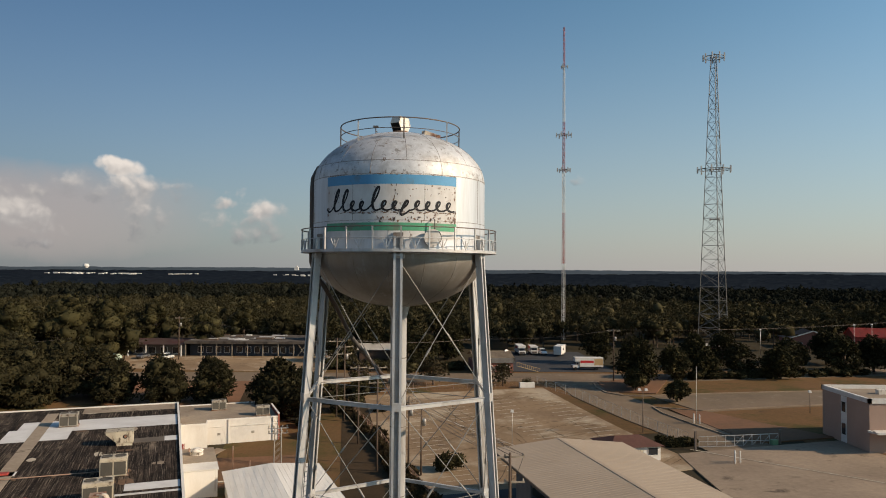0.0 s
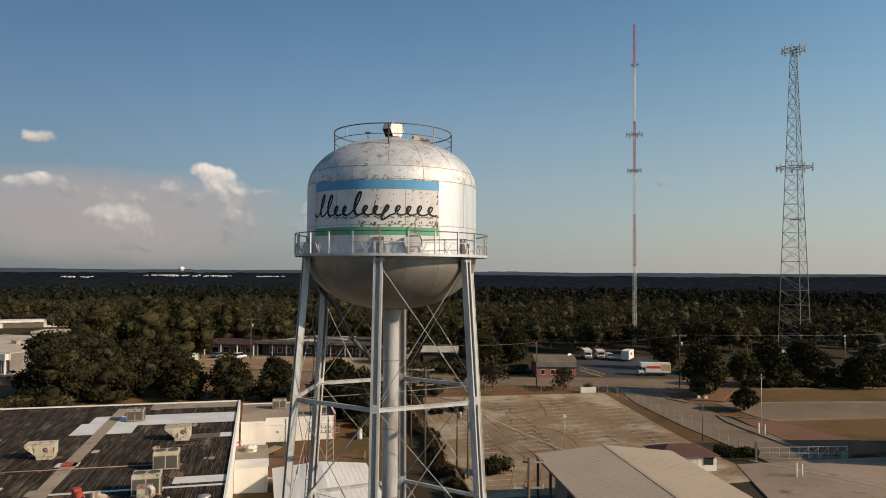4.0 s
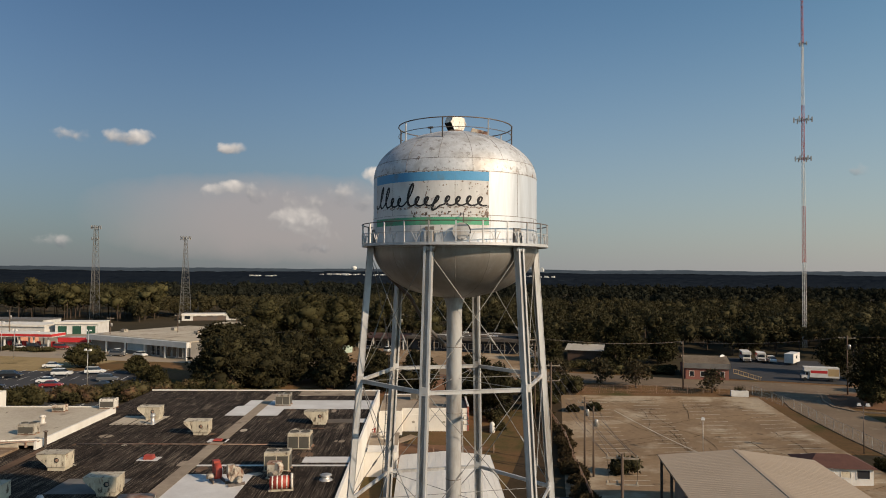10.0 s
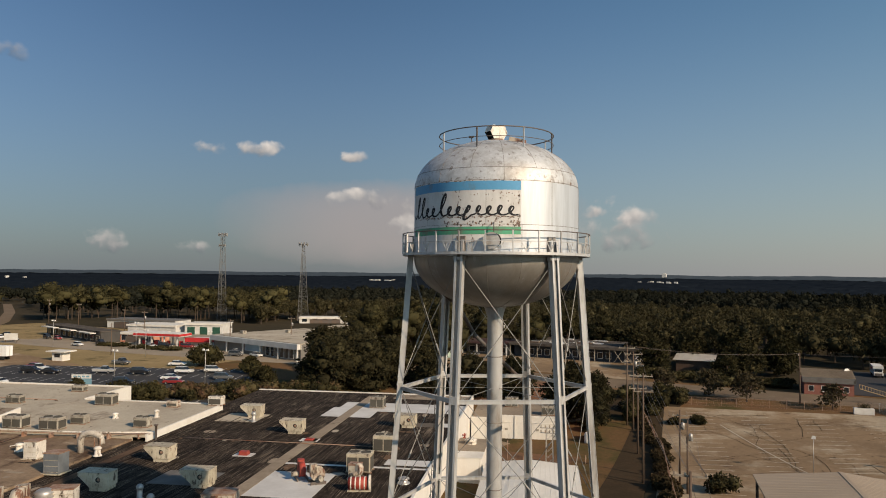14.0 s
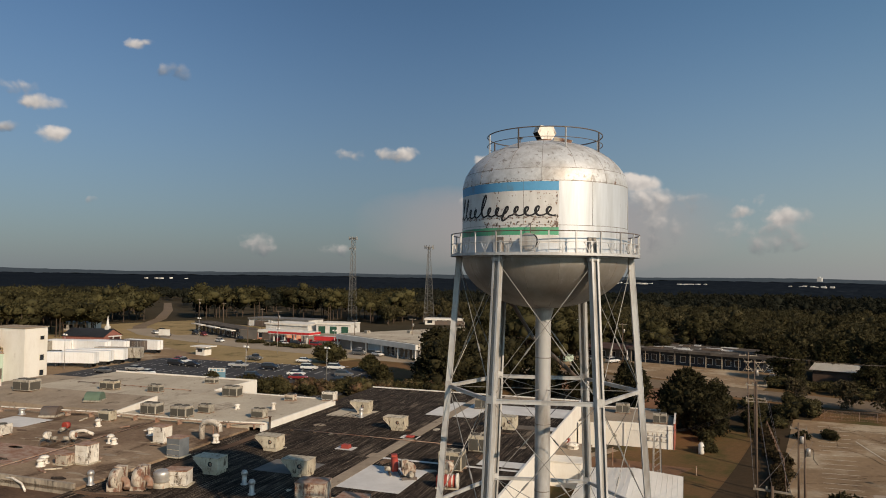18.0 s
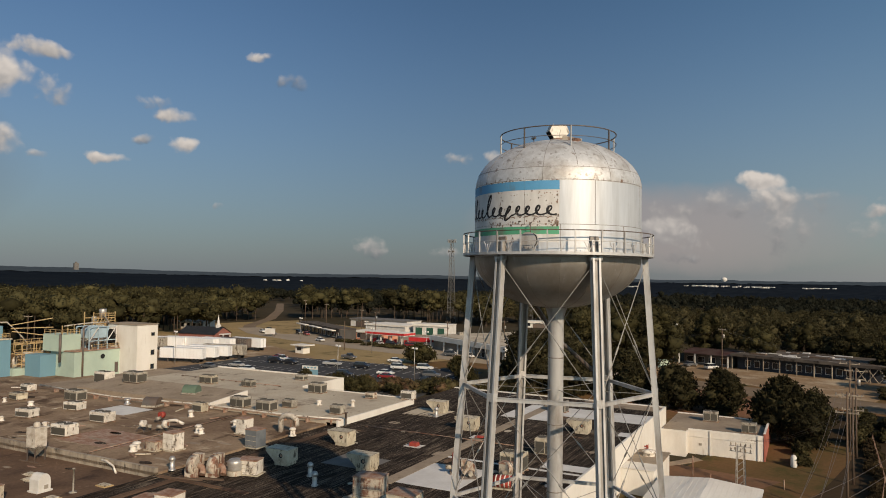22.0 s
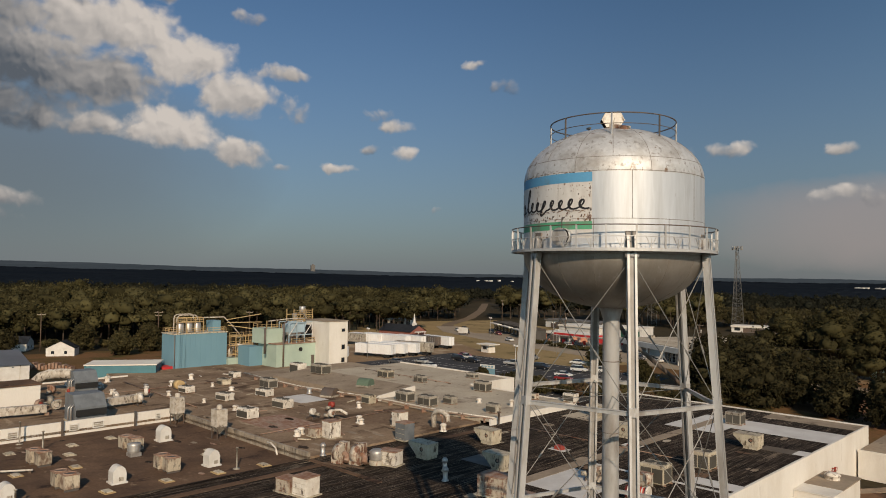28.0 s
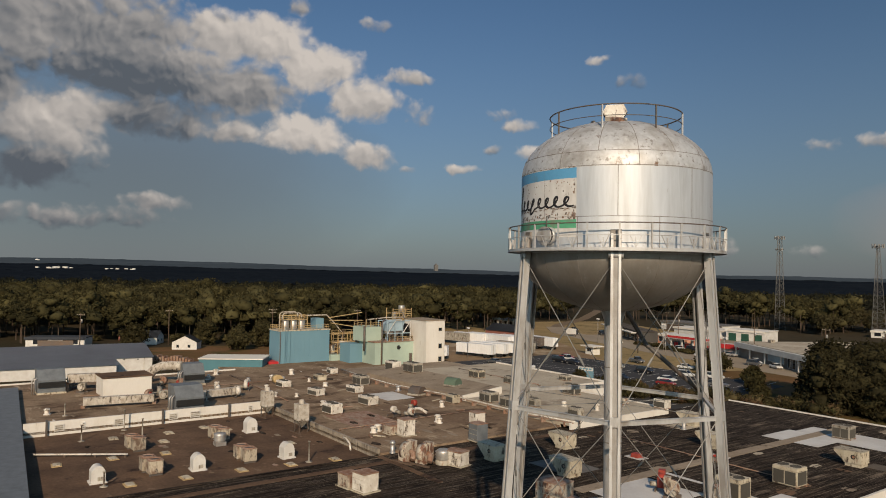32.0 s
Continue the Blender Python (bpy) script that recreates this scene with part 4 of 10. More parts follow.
for k in range(24):
    a = 2 * math.pi * (k + 0.8) / 24
    m = pose(R1 * math.cos(a), R1 * math.sin(a), Z_CAT, 0, 0, math.degrees(a))
    if brace is None:
        bm = BM()
        for s in (-1, 1):
            beam(bm, (0, 0, 0.05), (0, s * 0.28, 0.62), 0.035, 0.035)
        beam(bm, (0, 0, 0), (0, 0, 0.5), 0.04, 0.04)
        brace = part("rail_brace", bm, M_leg, tower)
        brace.matrix_basis = m
    else:
        share(brace, m)

# top railing, vent and hatch
RT, ZT = 3.5, 33.2
for z, r in ((ZT + 1.27, 0.035), (ZT + 0.7, 0.022)):
    bm = BM()
    path_tube(bm, [(RT * math.cos(2 * math.pi * k / 60), RT * math.sin(2 * math.pi * k / 60), z) for k in range(61)], r, 6)
    part("top_rail", bm, M_darksteel, tower)
for k in range(8):
    a = 2 * math.pi * (k + 0.15) / 8
    bm = BM()
    beam(bm, (RT * math.cos(a), RT * math.sin(a), ZT - 0.1), (RT * math.cos(a), RT * math.sin(a), ZT + 1.27), 0.07, 0.07)
    part("top_rail_post", bm, M_leg if k % 2 else M_darksteel, tower)
bm = BM()
lathe(bm, [(0.42, 33.9), (0.38, 34.25), (0.45, 34.33)], 20)
part("vent_neck", bm, M_rust, tower, "rusty roof vent neck")
bm = BM()
vs = [(-0.65, 34.76), (-0.36, 34.32), (0.36, 34.32), (0.65, 34.76), (0.46, 35.16), (-0.46, 35.16)]
xprism(bm, vs, -0.30, 0.30)
cap = part("vent_cap", bm, M_white_unit, tower, "boxy white six-sided vent cap")
cap.matrix_basis = pose(0, 0, 0, 0, 0, -28)
bm = BM()
vs = [bm.verts.new(p) for p in ((-0.27, -0.665, 34.75), (0.27, -0.665, 34.75), (0.27, -0.385, 34.33), (-0.27, -0.385, 34.33))]
bm.faces.new(vs)
bmesh.ops.solidify(bm, geom=list(bm.faces), thickness=0.02)
part("vent_louvre", bm, M_dark, cap, "dark louvred opening")
bm = BM()
box(bm, -0.5, 0.5, -0.3, 0.3, -0.02, 0.42)
hb = part("roof_hatch", bm, M_rusty_unit, tower, "rusty square roof hatch", 0.02)
hb.matrix_basis = pose(1.75, -0.9, 33.68, 8, 14, 20)
bm = BM()
path_tube(bm, [(-1.4, -0.6, 33.65), (-1.4, -0.6, 34.5)], 0.03, 6)
path_tube(bm, [(-1.7, -0.7, 33.6), (-1.35, -0.6, 34.25), (-1.0, -0.4, 33.7)], 0.02, 6)
box(bm, -1.55, -1.25, -0.68, -0.55, 34.45, 34.56)
part("beacon_stand", bm, M_darksteel, tower, "small beacon on a tripod")

# legs, struts and rods
LEG_AZ = [math.radians(3.0) + math.radians(60 * k) for k in range(6)]


def leg_at(k, z):
    a = LEG_AZ[k % 6]
    r = 5.2 + 0.073 * (27.0 - z)
    return Vector((r * math.sin(a), -r * math.cos(a), z))


for k in range(6):
    a = LEG_AZ[k]
    d = Vector((math.sin(a), -math.cos(a), 0))
    s = Vector((math.cos(a), math.sin(a), 0))
    top, foot = leg_at(k, 27.9), leg_at(k, TG + 0.2)
    HEX = ((0, 1, 2, 3), (7, 6, 5, 4), (0, 4, 5, 1), (1, 5, 6, 2), (2, 6, 7, 3), (3, 7, 4, 0))

    def member(name, o, wi, wj, parent, tag="", paint=None):
        bm = BM()
        vs = [bm.verts.new(p + o + d * i + s * j) for p in (top, foot) for i, j in ((-wi, -wj), (wi, -wj), (wi, wj), (-wi, wj))]
        for f in HEX:
            bm.faces.new([vs[i] for i in f])
        return part(name, bm, paint or M_leg, parent, tag)

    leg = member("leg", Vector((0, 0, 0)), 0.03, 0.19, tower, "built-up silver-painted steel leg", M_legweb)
    for side in (-1, 1):
        member("channel_web", s * side * 0.20, 0.17, 0.02, leg)
        for e in (-1, 1):
            member("channel_flange", s * side * 0.18 + d * e * 0.16, 0.015, 0.06, leg)
    # splice plates and head bracket
    for z in (19.2, 12.2, 5.2):
        p = leg_at(k, z)
        bm = BM()
        vs = [bm.verts.new(p + Vector((0, 0, h)) + d * i + s * j) for h in (-0.22, 0.22) for i, j in ((-0.185, -0.232), (0.185, -0.232), (0.185, 0.232), (-0.185, 0.232))]
        for f in ((3, 2, 1, 0), (4, 5, 6, 7), (0, 1, 5, 4), (1, 2, 6, 5), (2, 3, 7, 6), (3, 0, 4, 7)):
            bm.faces.new([vs[i] for i in f])
        part("splice_plate", bm, M_leg, leg)
    p = leg_at(k, 26.9)
    bm = BM()
    tube(bm, p - s * 0.35, p + s * 0.35, 0.16, n=12)
    part("pin_bracket", bm, M_leg, leg)
    bm = BM()
    q = shell_point(a, 27.6)
    vs = [bm.verts.new(q + Vector((0, 0, h)) + d * i + s * j) for h in (-0.4, 0.5) for i, j in ((-0.05, -0.26), (0.10, -0.26), (0.10, 0.26), (-0.05, 0.26))]
    for f in ((3, 2, 1, 0), (4, 5, 6, 7), (0, 1, 5, 4), (1, 2, 6, 5), (2, 3, 7, 6), (3, 0, 4, 7)):
        bm.faces.new([vs[i] for i in f])
    part("leg_saddle", bm, M_seam, leg)
    bm = BM()
    lathe(bm, [(0.9, TG - 0.4), (0.9, TG + 0.25), (0.7, TG + 0.4), (0.0, TG + 0.4)], 16, (foot.x, foot.y))
    part("footing", bm, M_concrete, leg)
RINGS = (26.7, 19.2, 12.2, 5.2, TG + 0.6)
for zi, z in enumerate(RINGS[1:4]):
    for k in range(6):
        a, b = leg_at(k, z), leg_at(k + 1, z)
        bm = BM()
        beam(bm, a, b, 0.14, 0.03)
        beam(bm, a + Vector((0, 0, -0.11)), b + Vector((0, 0, -0.11)), 0.03, 0.22)
        part("strut", bm, M_leg, tower)
for z0, z1 in zip(RINGS, RINGS[1:]):
    for k in range(6):
        for a, b in ((leg_at(k, z0), leg_at(k + 1, z1)), (leg_at(k + 1, z0), leg_at(k, z1))):
            bm = BM()
            tube(bm, a, b, 0.023, n=6)
            m = a + (b - a) * 0.62
            tube(bm, m, m + (b - a).normalized() * 0.5, 0.055, n=6)
            part("brace_rod", bm, M_rod, tower)
bm = BM()
lathe(bm, [(0.47, TG - 0.3), (0.47, 23.4), (0.75, 24.3)], 32)
riser = part("riser_pipe", bm, M_leg, tower, "thick silver central riser pipe")
for z in (21.0, 17.0, 13.0, 9.0, 5.0):
    bm = BM()
    lathe(bm, [(0.475, z - 0.03), (0.49, z), (0.475, z + 0.03)], 32)
    part("weld_ring", bm, M_seam, riser)
# radial ties from the riser to the back legs
for z in (19.2, 12.2):
    for k in range(6):
        bm = BM()
        tube(bm, leg_at(k, z - 0.1), (0, 0, z - 0.1), 0.02, n=6)
        part("tie_rod", bm, M_rod, tower)
# overflow pipe down the side and slanting inwards
pa = math.radians(-97)


def side(r, z):
    return Vector((r * math.sin(pa), -r * math.cos(pa), z))


bm = BM()
path_tube(bm, [side(4.6, 32.5), side(5.0, 32.2), side(5.32, 31.6), side(5.36, 31.0), side(5.36, 27.0), side(5.36, 26.6), side(5.1, 25.8), side(4.6, 25.2),
               Vector((-4.2, 3.0, 23.9)), Vector((-3.31, 3.91, 21.83)), Vector((-1.24, 7.27, 18.5))], 0.135, 10)
part("overflow_pipe", bm, M_darksteel, tower, "dark overflow pipe")
# ladder up one back leg
bm = BM()
la, lb = leg_at(4, TG + 0.5), leg_at(4, 27.0)
a4 = LEG_AZ[4]
out4, s4 = Vector((math.sin(a4), -math.cos(a4), 0)) * 0.4, Vector((math.cos(a4), math.sin(a4), 0)) * 0.2
tube(bm, la + out4 - s4, lb + out4 - s4, 0.025, n=5)
tube(bm, la + out4 + s4, lb + out4 + s4, 0.025, n=5)
n = 90
for k in range(n):
    p = la + (lb - la) * (k + 0.5) / n
    tube(bm, p + out4 - s4, p + out4 + s4, 0.014, n=4)
part("ladder", bm, M_darksteel, tower)

# ---- factory ----
FX, FY, FR = -43.5, 122.0, 21.1
FM = pose(FX, FY, 0, 0, 0, FR)
factory = thing("factory_building", FM, "sprawling flat-roofed factory with cream walls and patched roofs", "factory")
GB = -5.4
Z_BLACK, Z_CREAM, Z_BROWN, Z_LOW, Z_UP = 2.0, 2.9, 2.3, 1.6, 3.2


def slab(name, v0, v1, u0, u1, z, material, label, th=0.35):
    bm = BM()
    box(bm, -v1, -v0, -u1, -u0, z - th, z)
    return part(name, bm, material, factory, label)


def fwall(v0, v1, u0, u1, z0, z1, material=None, name="wall", label=""):
    bm = BM()
    box(bm, -v1, -v0, -u1, -u0, z0, z1)
    return part(name, bm, material or M_wall, factory, label)


slab("roof", 0.3, 44, -7.5, 112, Z_BLACK, M_black_roof, "worn black tar roof with pale streaks")
slab("roof", 42, 68, 14, 38, Z_CREAM, M_cream_roof, "cream coated roof")
slab("roof", 68, 105, 0, 29, Z_CREAM + 0.01, M_cream_roof, "cream coated roof")
bm = BM()
xprism(bm, [(-29, Z_CREAM - 0.4), (-29, Z_UP + 0.9), (-38.3, Z_BROWN + 0.85), (-38.3, Z_BROWN - 0.4)], -104, -69)
part("roof", bm, M_tan_roof, factory, "sloping tan roof")
slab("roof", 44, 80, 38, 71, Z_BROWN, M_brown_roof, "brown gravel roof")
slab("roof", 80, 128, 38, 118, Z_BROWN + 0.01, M_brown_roof, "brown gravel roof")
slab("roof", 105, 118, 6, 38, Z_BROWN + 0.02, M_tan_roof, "tan gravel roof")
slab("roof", 118, 150, 20, 60, Z_BROWN - 0.6, M_brown_roof, "brown gravel roof")
slab("roof", 44.2, 80, 71, 112, Z_LOW, M_dark_brown_roof, "lower dark brown roof")
bm = BM()
prism(bm, [(-120, -140), (-40, -140), (-40, -110.6), (-94, -106.6), (-120, -104.6)], Z_LOW - 0.3, Z_BROWN + 0.7)
part("roof", bm, M_bluegrey, factory, "grey coated roof")
fwall(0, 0.3, -7.5, 112, GB, Z_BLACK + 0.25, label="white painted outer wall")
fwall(0.3, 44, -7.8, -7.5, GB, Z_BLACK + 0.2)
fwall(41.7, 42, 14, 38, Z_BLACK - 0.5, Z_CREAM + 0.12)
fwall(44.05, 68, 37.75, 38.05, Z_BROWN - 0.3, Z_CREAM + 0.06, M_cream_roof, label="low cream step at the roof edge")
fwall(42, 68, 13.7, 14, GB, Z_CREAM + 0.15)
fwall(68, 105, -0.3, 0, GB, Z_CREAM + 0.3)
fwall(67.7, 68, -0.3, 14, GB, Z_CREAM + 0.3)
bm = BM()
xprism(bm, [(-28.9, Z_CREAM - 0.5), (-28.9, Z_UP + 1.0), (-38.3, Z_BROWN + 0.95), (-38.3, Z_BROWN - 0.5)], -69, -68.7)
part("wall", bm, M_wall, factory, "cream step wall between roof levels")
fwall(80, 80.35, 71, 107.5, Z_LOW - 0.2, Z_LOW + 2.0, label="cream parapet wall with louvres")
fwall(44, 80, 70.6, 71, Z_LOW - 0.2, Z_BROWN + 0.55, M_stucco, label="stained stucco parapet")
fwall(43.7, 44.2, 71.0, 108, Z_LOW - 0.3, Z_BLACK + 0.08, M_black_roof)
fwall(128, 128.4, 60, 118, GB, Z_BROWN + 0.3)
for u in (88.5, 104.5, 78.0):
    fwall(79.6, 80, u, u + 0.25, Z_LOW, Z_LOW + 2.3, M_darksteel, "downpipe")
for u, w in ((103, 1.3), (95, 1.4), (87, 1.4), (83.6, 1.6), (99.8, 0.5), (74.5, 0.8)):
    bm = BM()
    box(bm, -79.99, -79.9, -u - w / 2, -u + w / 2, Z_LOW + 0.55, Z_LOW + 1.55)
    f = part("louvre_frame", bm, M_whitepaint, factory)
    for j in range(3):
        bm = BM()
        box(bm, -79.9, -79.86, -u - w / 2 + 0.15, -u + w / 2 - 0.15, Z_LOW + 0.68 + j * 0.27, Z_LOW + 0.86 + j * 0.27)
        part("louvre_slat", bm, M_grey_unit, f)


def on_roof(name, v0, v1, u0, u1, z, material, label, th=0.02):
    bm = BM()
    box(bm, -v1, -v0, -u1, -u0, z - 0.05, z + th)
    return part(name, bm, material, factory, label)


on_roof("roof_patch", 0.4, 22.5, 2.5, 10.5, Z_BLACK, M_white_roof, "pale membrane strip on the roof")
on_roof("roof_patch", 15, 23.5, 8, 16, Z_BLACK, M_white_roof, "pale membrane patch", 0.028)
on_roof("roof_patch", 0.4, 15, -7.4, -2.5, Z_BLACK, M_tan_roof, "tan roof strip")
on_roof("roof_patch", 0.6, 6.5, 18.6, 21.4, Z_BLACK, M_greyfelt, "grey felt roof patch")
on_roof("roof_patch", 0.5, 2.2, 18.4, 21.2, Z_BLACK, M_white_roof, "pale membrane patch", 0.028)
on_roof("roof_patch", 0.4, 6.2, 41.5, 44.2, Z_BLACK, M_white_roof, "pale roof patch")
on_roof("roof_patch", 10.8, 18.6, 49.2, 59, Z_BLACK, M_white_roof, "white membrane pad under the fans")
on_roof("roof_patch", 24, 31, 51, 56.5, Z_BLACK, M_greyshingle, "grey felt roof patch")
on_roof("roof_patch", 32, 39, 16.5, 23, Z_BLACK, M_cream_roof, "cream coated patch round a cooler")
on_roof("roof_seam", 18.5, 20.2, -4, 60, Z_BLACK, M_tan_roof, "tan expansion joint strip", 0.05)
on_roof("roof_seam", 0.4, 19, 45.2, 45.8, Z_BLACK, M_white_roof, "pale seam strip", 0.03)
on_roof("roof_seam", 40.2, 41.4, 38, 112, Z_BLACK, M_dark_brown_roof, "dark brown strip along the roof joint", 0.03)
on_roof("roof_patch", 30, 43.5, 70.6, 71.3, Z_BLACK, M_dark_brown_roof, "raised roof joint", 0.1)
on_roof("roof_patch", 76, 84, 44, 50, Z_BROWN, M_white_roof, "pale patch on the brown roof")
on_roof("roof_stain", 58, 70, 58, 66, Z_BROWN, M_rust, "rust stain", 0.004)
random.seed(61)
for v in range(2, 43):
    if not 17.5 < v < 20.8:
        on_roof("roof_lap", v + random.uniform(-0.1, 0.1), v + random.uniform(0.12, 0.2), random.uniform(24.3, 30) if v < 7 else random.uniform(17, 26), 41.0 if v < 7 else 44.8 if v < 20 else 50.5, Z_BLACK, M_black_roof, "felt lap ridge", 0.025)
for v in range(3, 44, 2):
    on_roof("roof_lap", v, v + 0.10, 60.5, 111.5, Z_BLACK, M_black_roof, "felt lap ridge", 0.03)

# annex and small lean-to
annex = thing("annex_building", FM, "low white annex with brick end wall", "building")
bm = BM()
box(bm, 4.6, 16.8, 3.0, 18.6, GB, -0.72)
part("wall", bm, M_wall, annex, "white painted wall")
bm = BM()
box(bm, 0.3, 4.6, 0.3, 18.6, GB, -0.72)
part("wall", bm, M_wall, annex, "white painted wall")
bm = BM()
box(bm, 0.3, 16.8, 3.2, 18.4, -0.72, -0.6)
box(bm, 0.5, 4.4, 0.5, 3.2, -0.72, -0.6)
part("roof", bm, M_tan_roof, annex, "grey tan flat roof")
for q in ((4.55, 16.85, 2.95, 3.2), (0.3, 16.85, 18.4, 18.65), (0.25, 4.65, 0.25, 0.5)):
    bm = BM()
    box(bm, *q, -0.72, -0.42)
    part("parapet", bm, M_wall, annex)
bm = BM()
box(bm, 16.85, 17.1, 2.9, 18.7, GB, -0.05)
part("end_wall", bm, M_redwall, annex, "red painted brick end wall")
bm = BM()
box(bm, 16.8, 17.15, 2.85, 18.75, -0.05, 0.05)
part("coping", bm, M_wall, annex, "white coping")
bm = BM()
box(bm, 4.5, 16.8, 2.9, 3.0, -1.75, -1.65)
part("string_course", bm, M_wall, annex)
for x in (8.2, 15.9):
    bm = BM()
    box(bm, x, x + 0.22, 2.8, 2.95, GB, -0.5)
    part("downpipe", bm, M_wall, annex)
for x in (6.4, 12.2):
    bm = BM()
    box(bm, x, x + 0.5, 2.94, 3.0, -3.2, -2.8)
    part("wall_vent", bm, M_grey_unit, annex)
surface("path", [[(-40.6, 112.8), (-38.9, 112.2), (-36.2, 124.0), (-37.9, 124.6)]], M_concrete, 0.14, "short concrete path across the yard", "path")
for x, y, h in ((-36.2, 106.4, 4.6), (-31.6, 112.6, 3.6), (-29.2, 113.6, 1.2), (-20.2, 118.5, 1.4)):
    t = thing("yard_post", pose(x, y, land(x, y)), "rusty brown steel post standing in the yard", "post", "posts in the yard")
    bm = BM()
    tube(bm, (0, 0, -0.2), (0, 0, h), 0.09, n=8)
    part("post", bm, M_rust, t)
    bm = BM()
    lathe(bm, [(0.13, h), (0.13, h + 0.06), (0.0, h + 0.1)], 8)
    part("cap", bm, M_rust, t)
for k, (u, z) in enumerate(((11.6, -1.2), (12.9, -1.5))):
    t = thing("fire_valve", FM @ pose(0.3, -u, z), "red fire valve with handwheel on the white wall", "valve", "fire valves on the wall")
    bm = BM()
    tube(bm, (-0.3, 0, 0), (0.25, 0, 0), 0.11, n=10)
    tube(bm, (0.12, 0, -0.7), (0.12, 0, 0.3), 0.12, n=10)
    part("body", bm, M_red, t)
    bm = BM()
    lathe(bm, [(0.30, -0.03), (0.34, 0.0), (0.30, 0.03), (0.26, 0.0), (0.30, -0.03)], 16)
    wheel = part("handwheel", bm, M_red, t)
    wheel.matrix_basis = pose(0.34, 0, 0.05, 0, 90, 0)
low = thing("ground_pipe", pose(0, 0, 0), "long grey pipe running low across the yard", "pipe")
bm = BM()
path_tube(bm, [(-38.6, 98.6, land(-38.6, 98.6) + 0.7), (-30.5, 103.4, land(-30.5, 103.4) + 0.7), (-24.0, 107.2, land(-24, 107.2) + 0.5)], 0.13, 8)
part("pipe", bm, M_grey_unit, low)
for x, y in ((-36.5, 99.8), (-31.5, 102.8), (-26.5, 105.7)):
    bm = BM()
    box(bm, x - 0.15, x + 0.15, y - 0.15, y + 0.15, land(x, y) - 0.2, land(x, y) + 0.6)
    part("support", bm, M_concrete, low)
leanto = thing("lean_to", FM, "small white lean-to with a brown flat roof", "building")
bm = BM()
box(bm, 0.05, 4.6, -27.5, -15.5, GB, -1.0)
part("wall", bm, M_wall, leanto)
bm = BM()
box(bm, 0.05, 4.75, -23.6, -15.3, -1.0, -0.85)
part("roof", bm, M_tan_roof, leanto, "brown gravel roof")
bm = BM()
box(bm, 0.05, 4.75, -27.6, -23.6, -1.0, -0.9)
part("roof", bm, M_wall, leanto)
shed = thing("metal_shed", FM, "low shed with a white ribbed metal roof", "shed")
bm = BM()
box(bm, 5.6, 18.2, -48, -26.5, GB, -1.9)
part("wall", bm, M_wall, shed)
bm = BM()
for k in range(20):
    x0 = 5.2 + k * 0.67
    za, zb = -1.15 - 0.06 * abs(k - 10), -1.15 - 0.06 * abs(k + 1 - 10)
    xs = [(x0, za), (x0 + 0.61, zb), (x0 + 0.63, zb + 0.018), (x0 + 0.66, zb + 0.018), (x0 + 0.67, zb)]
    for (xa, ya), (xb, yb) in zip(xs, xs[1:]):
        q = [bm.verts.new(p) for p in ((xa, -48.5, ya), (xb, -48.5, yb), (xb, -26, yb), (xa, -26, ya))]
        bm.faces.new(q)
part("roof", bm, M_whiteroofmetal, shed, "white ribbed metal roof")

# ---- rooftop plant ----
def F(v, u, z=0.0, turn=0.0):
    return FM @ pose(-v, -u, z, 0, 0, turn)


def cooler():
    t = thing("evaporative_cooler", F(34.1, 46.9, Z_BLACK), "cream sheet-metal evaporative cooler with wedge-shaped intake hood", "rooftop cooler", "coolers on the roof")
    bm = BM()
    box(bm, -0.95, 1.0, -0.95, 0.95, 0, 0.42)
    part("curb", bm, M_unit, t)
    bm = BM()
    box(bm, -1.05, 1.15, -1.05, 1.05, 0.42, 1.95)
    part("cabinet", bm, M_unit, t, "", 0.03)
    bm = BM()
    vs = [bm.verts.new(p) for p in ((-1.06, -1.02, 0.55), (-1.06, 1.02, 0.55), (-2.3, 1.02, 1.62), (-2.3, -1.02, 1.62), (-1.06, -1.02, 1.93), (-1.06, 1.02, 1.93), (-2.3, 1.02, 1.90), (-2.3, -1.02, 1.90))]
    for f in ((0, 1, 2, 3), (7, 6, 5, 4), (0, 3, 7, 4), (1, 5, 6, 2), (3, 2, 6, 7), (0, 4, 5, 1)):
        bm.faces.new([vs[i] for i in f])
    part("intake_hood", bm, M_unit, t)
    bm = BM()
    box(bm, -2.32, 1.2, -1.09, 1.09, 1.95, 2.0)
    part("lid", bm, M_unit, t, "", 0.01)
    bm = BM()
    tube(bm, (0.1, -1.03, 1.25), (0.1, -1.07, 1.25), 0.3, n=8)
    part("vent_plate", bm, M_dark, t, "dark octagonal access opening")
    bm = BM()
    tube(bm, (0.16, -1.06, 1.27), (0.16, -1.075, 1.27), 0.18, n=8)
    part("vent_badge", bm, M_rust, t)
    for x in (-0.5, 0.7):
        bm = BM()
        box(bm, x - 0.01, x + 0.01, -1.062, -1.05, 0.5, 1.9)
        part("panel_joint", bm, M_grey_unit, t)
    return t


base_cooler = cooler()
for u, v in ((18.5, 33.8), (28.8, 23.1), (56.3, 24.2), (59.2, 34.5), (21.7, 7.3)):
    copy_thing(base_cooler, F(v, u, Z_BLACK, random.uniform(-2, 2)))


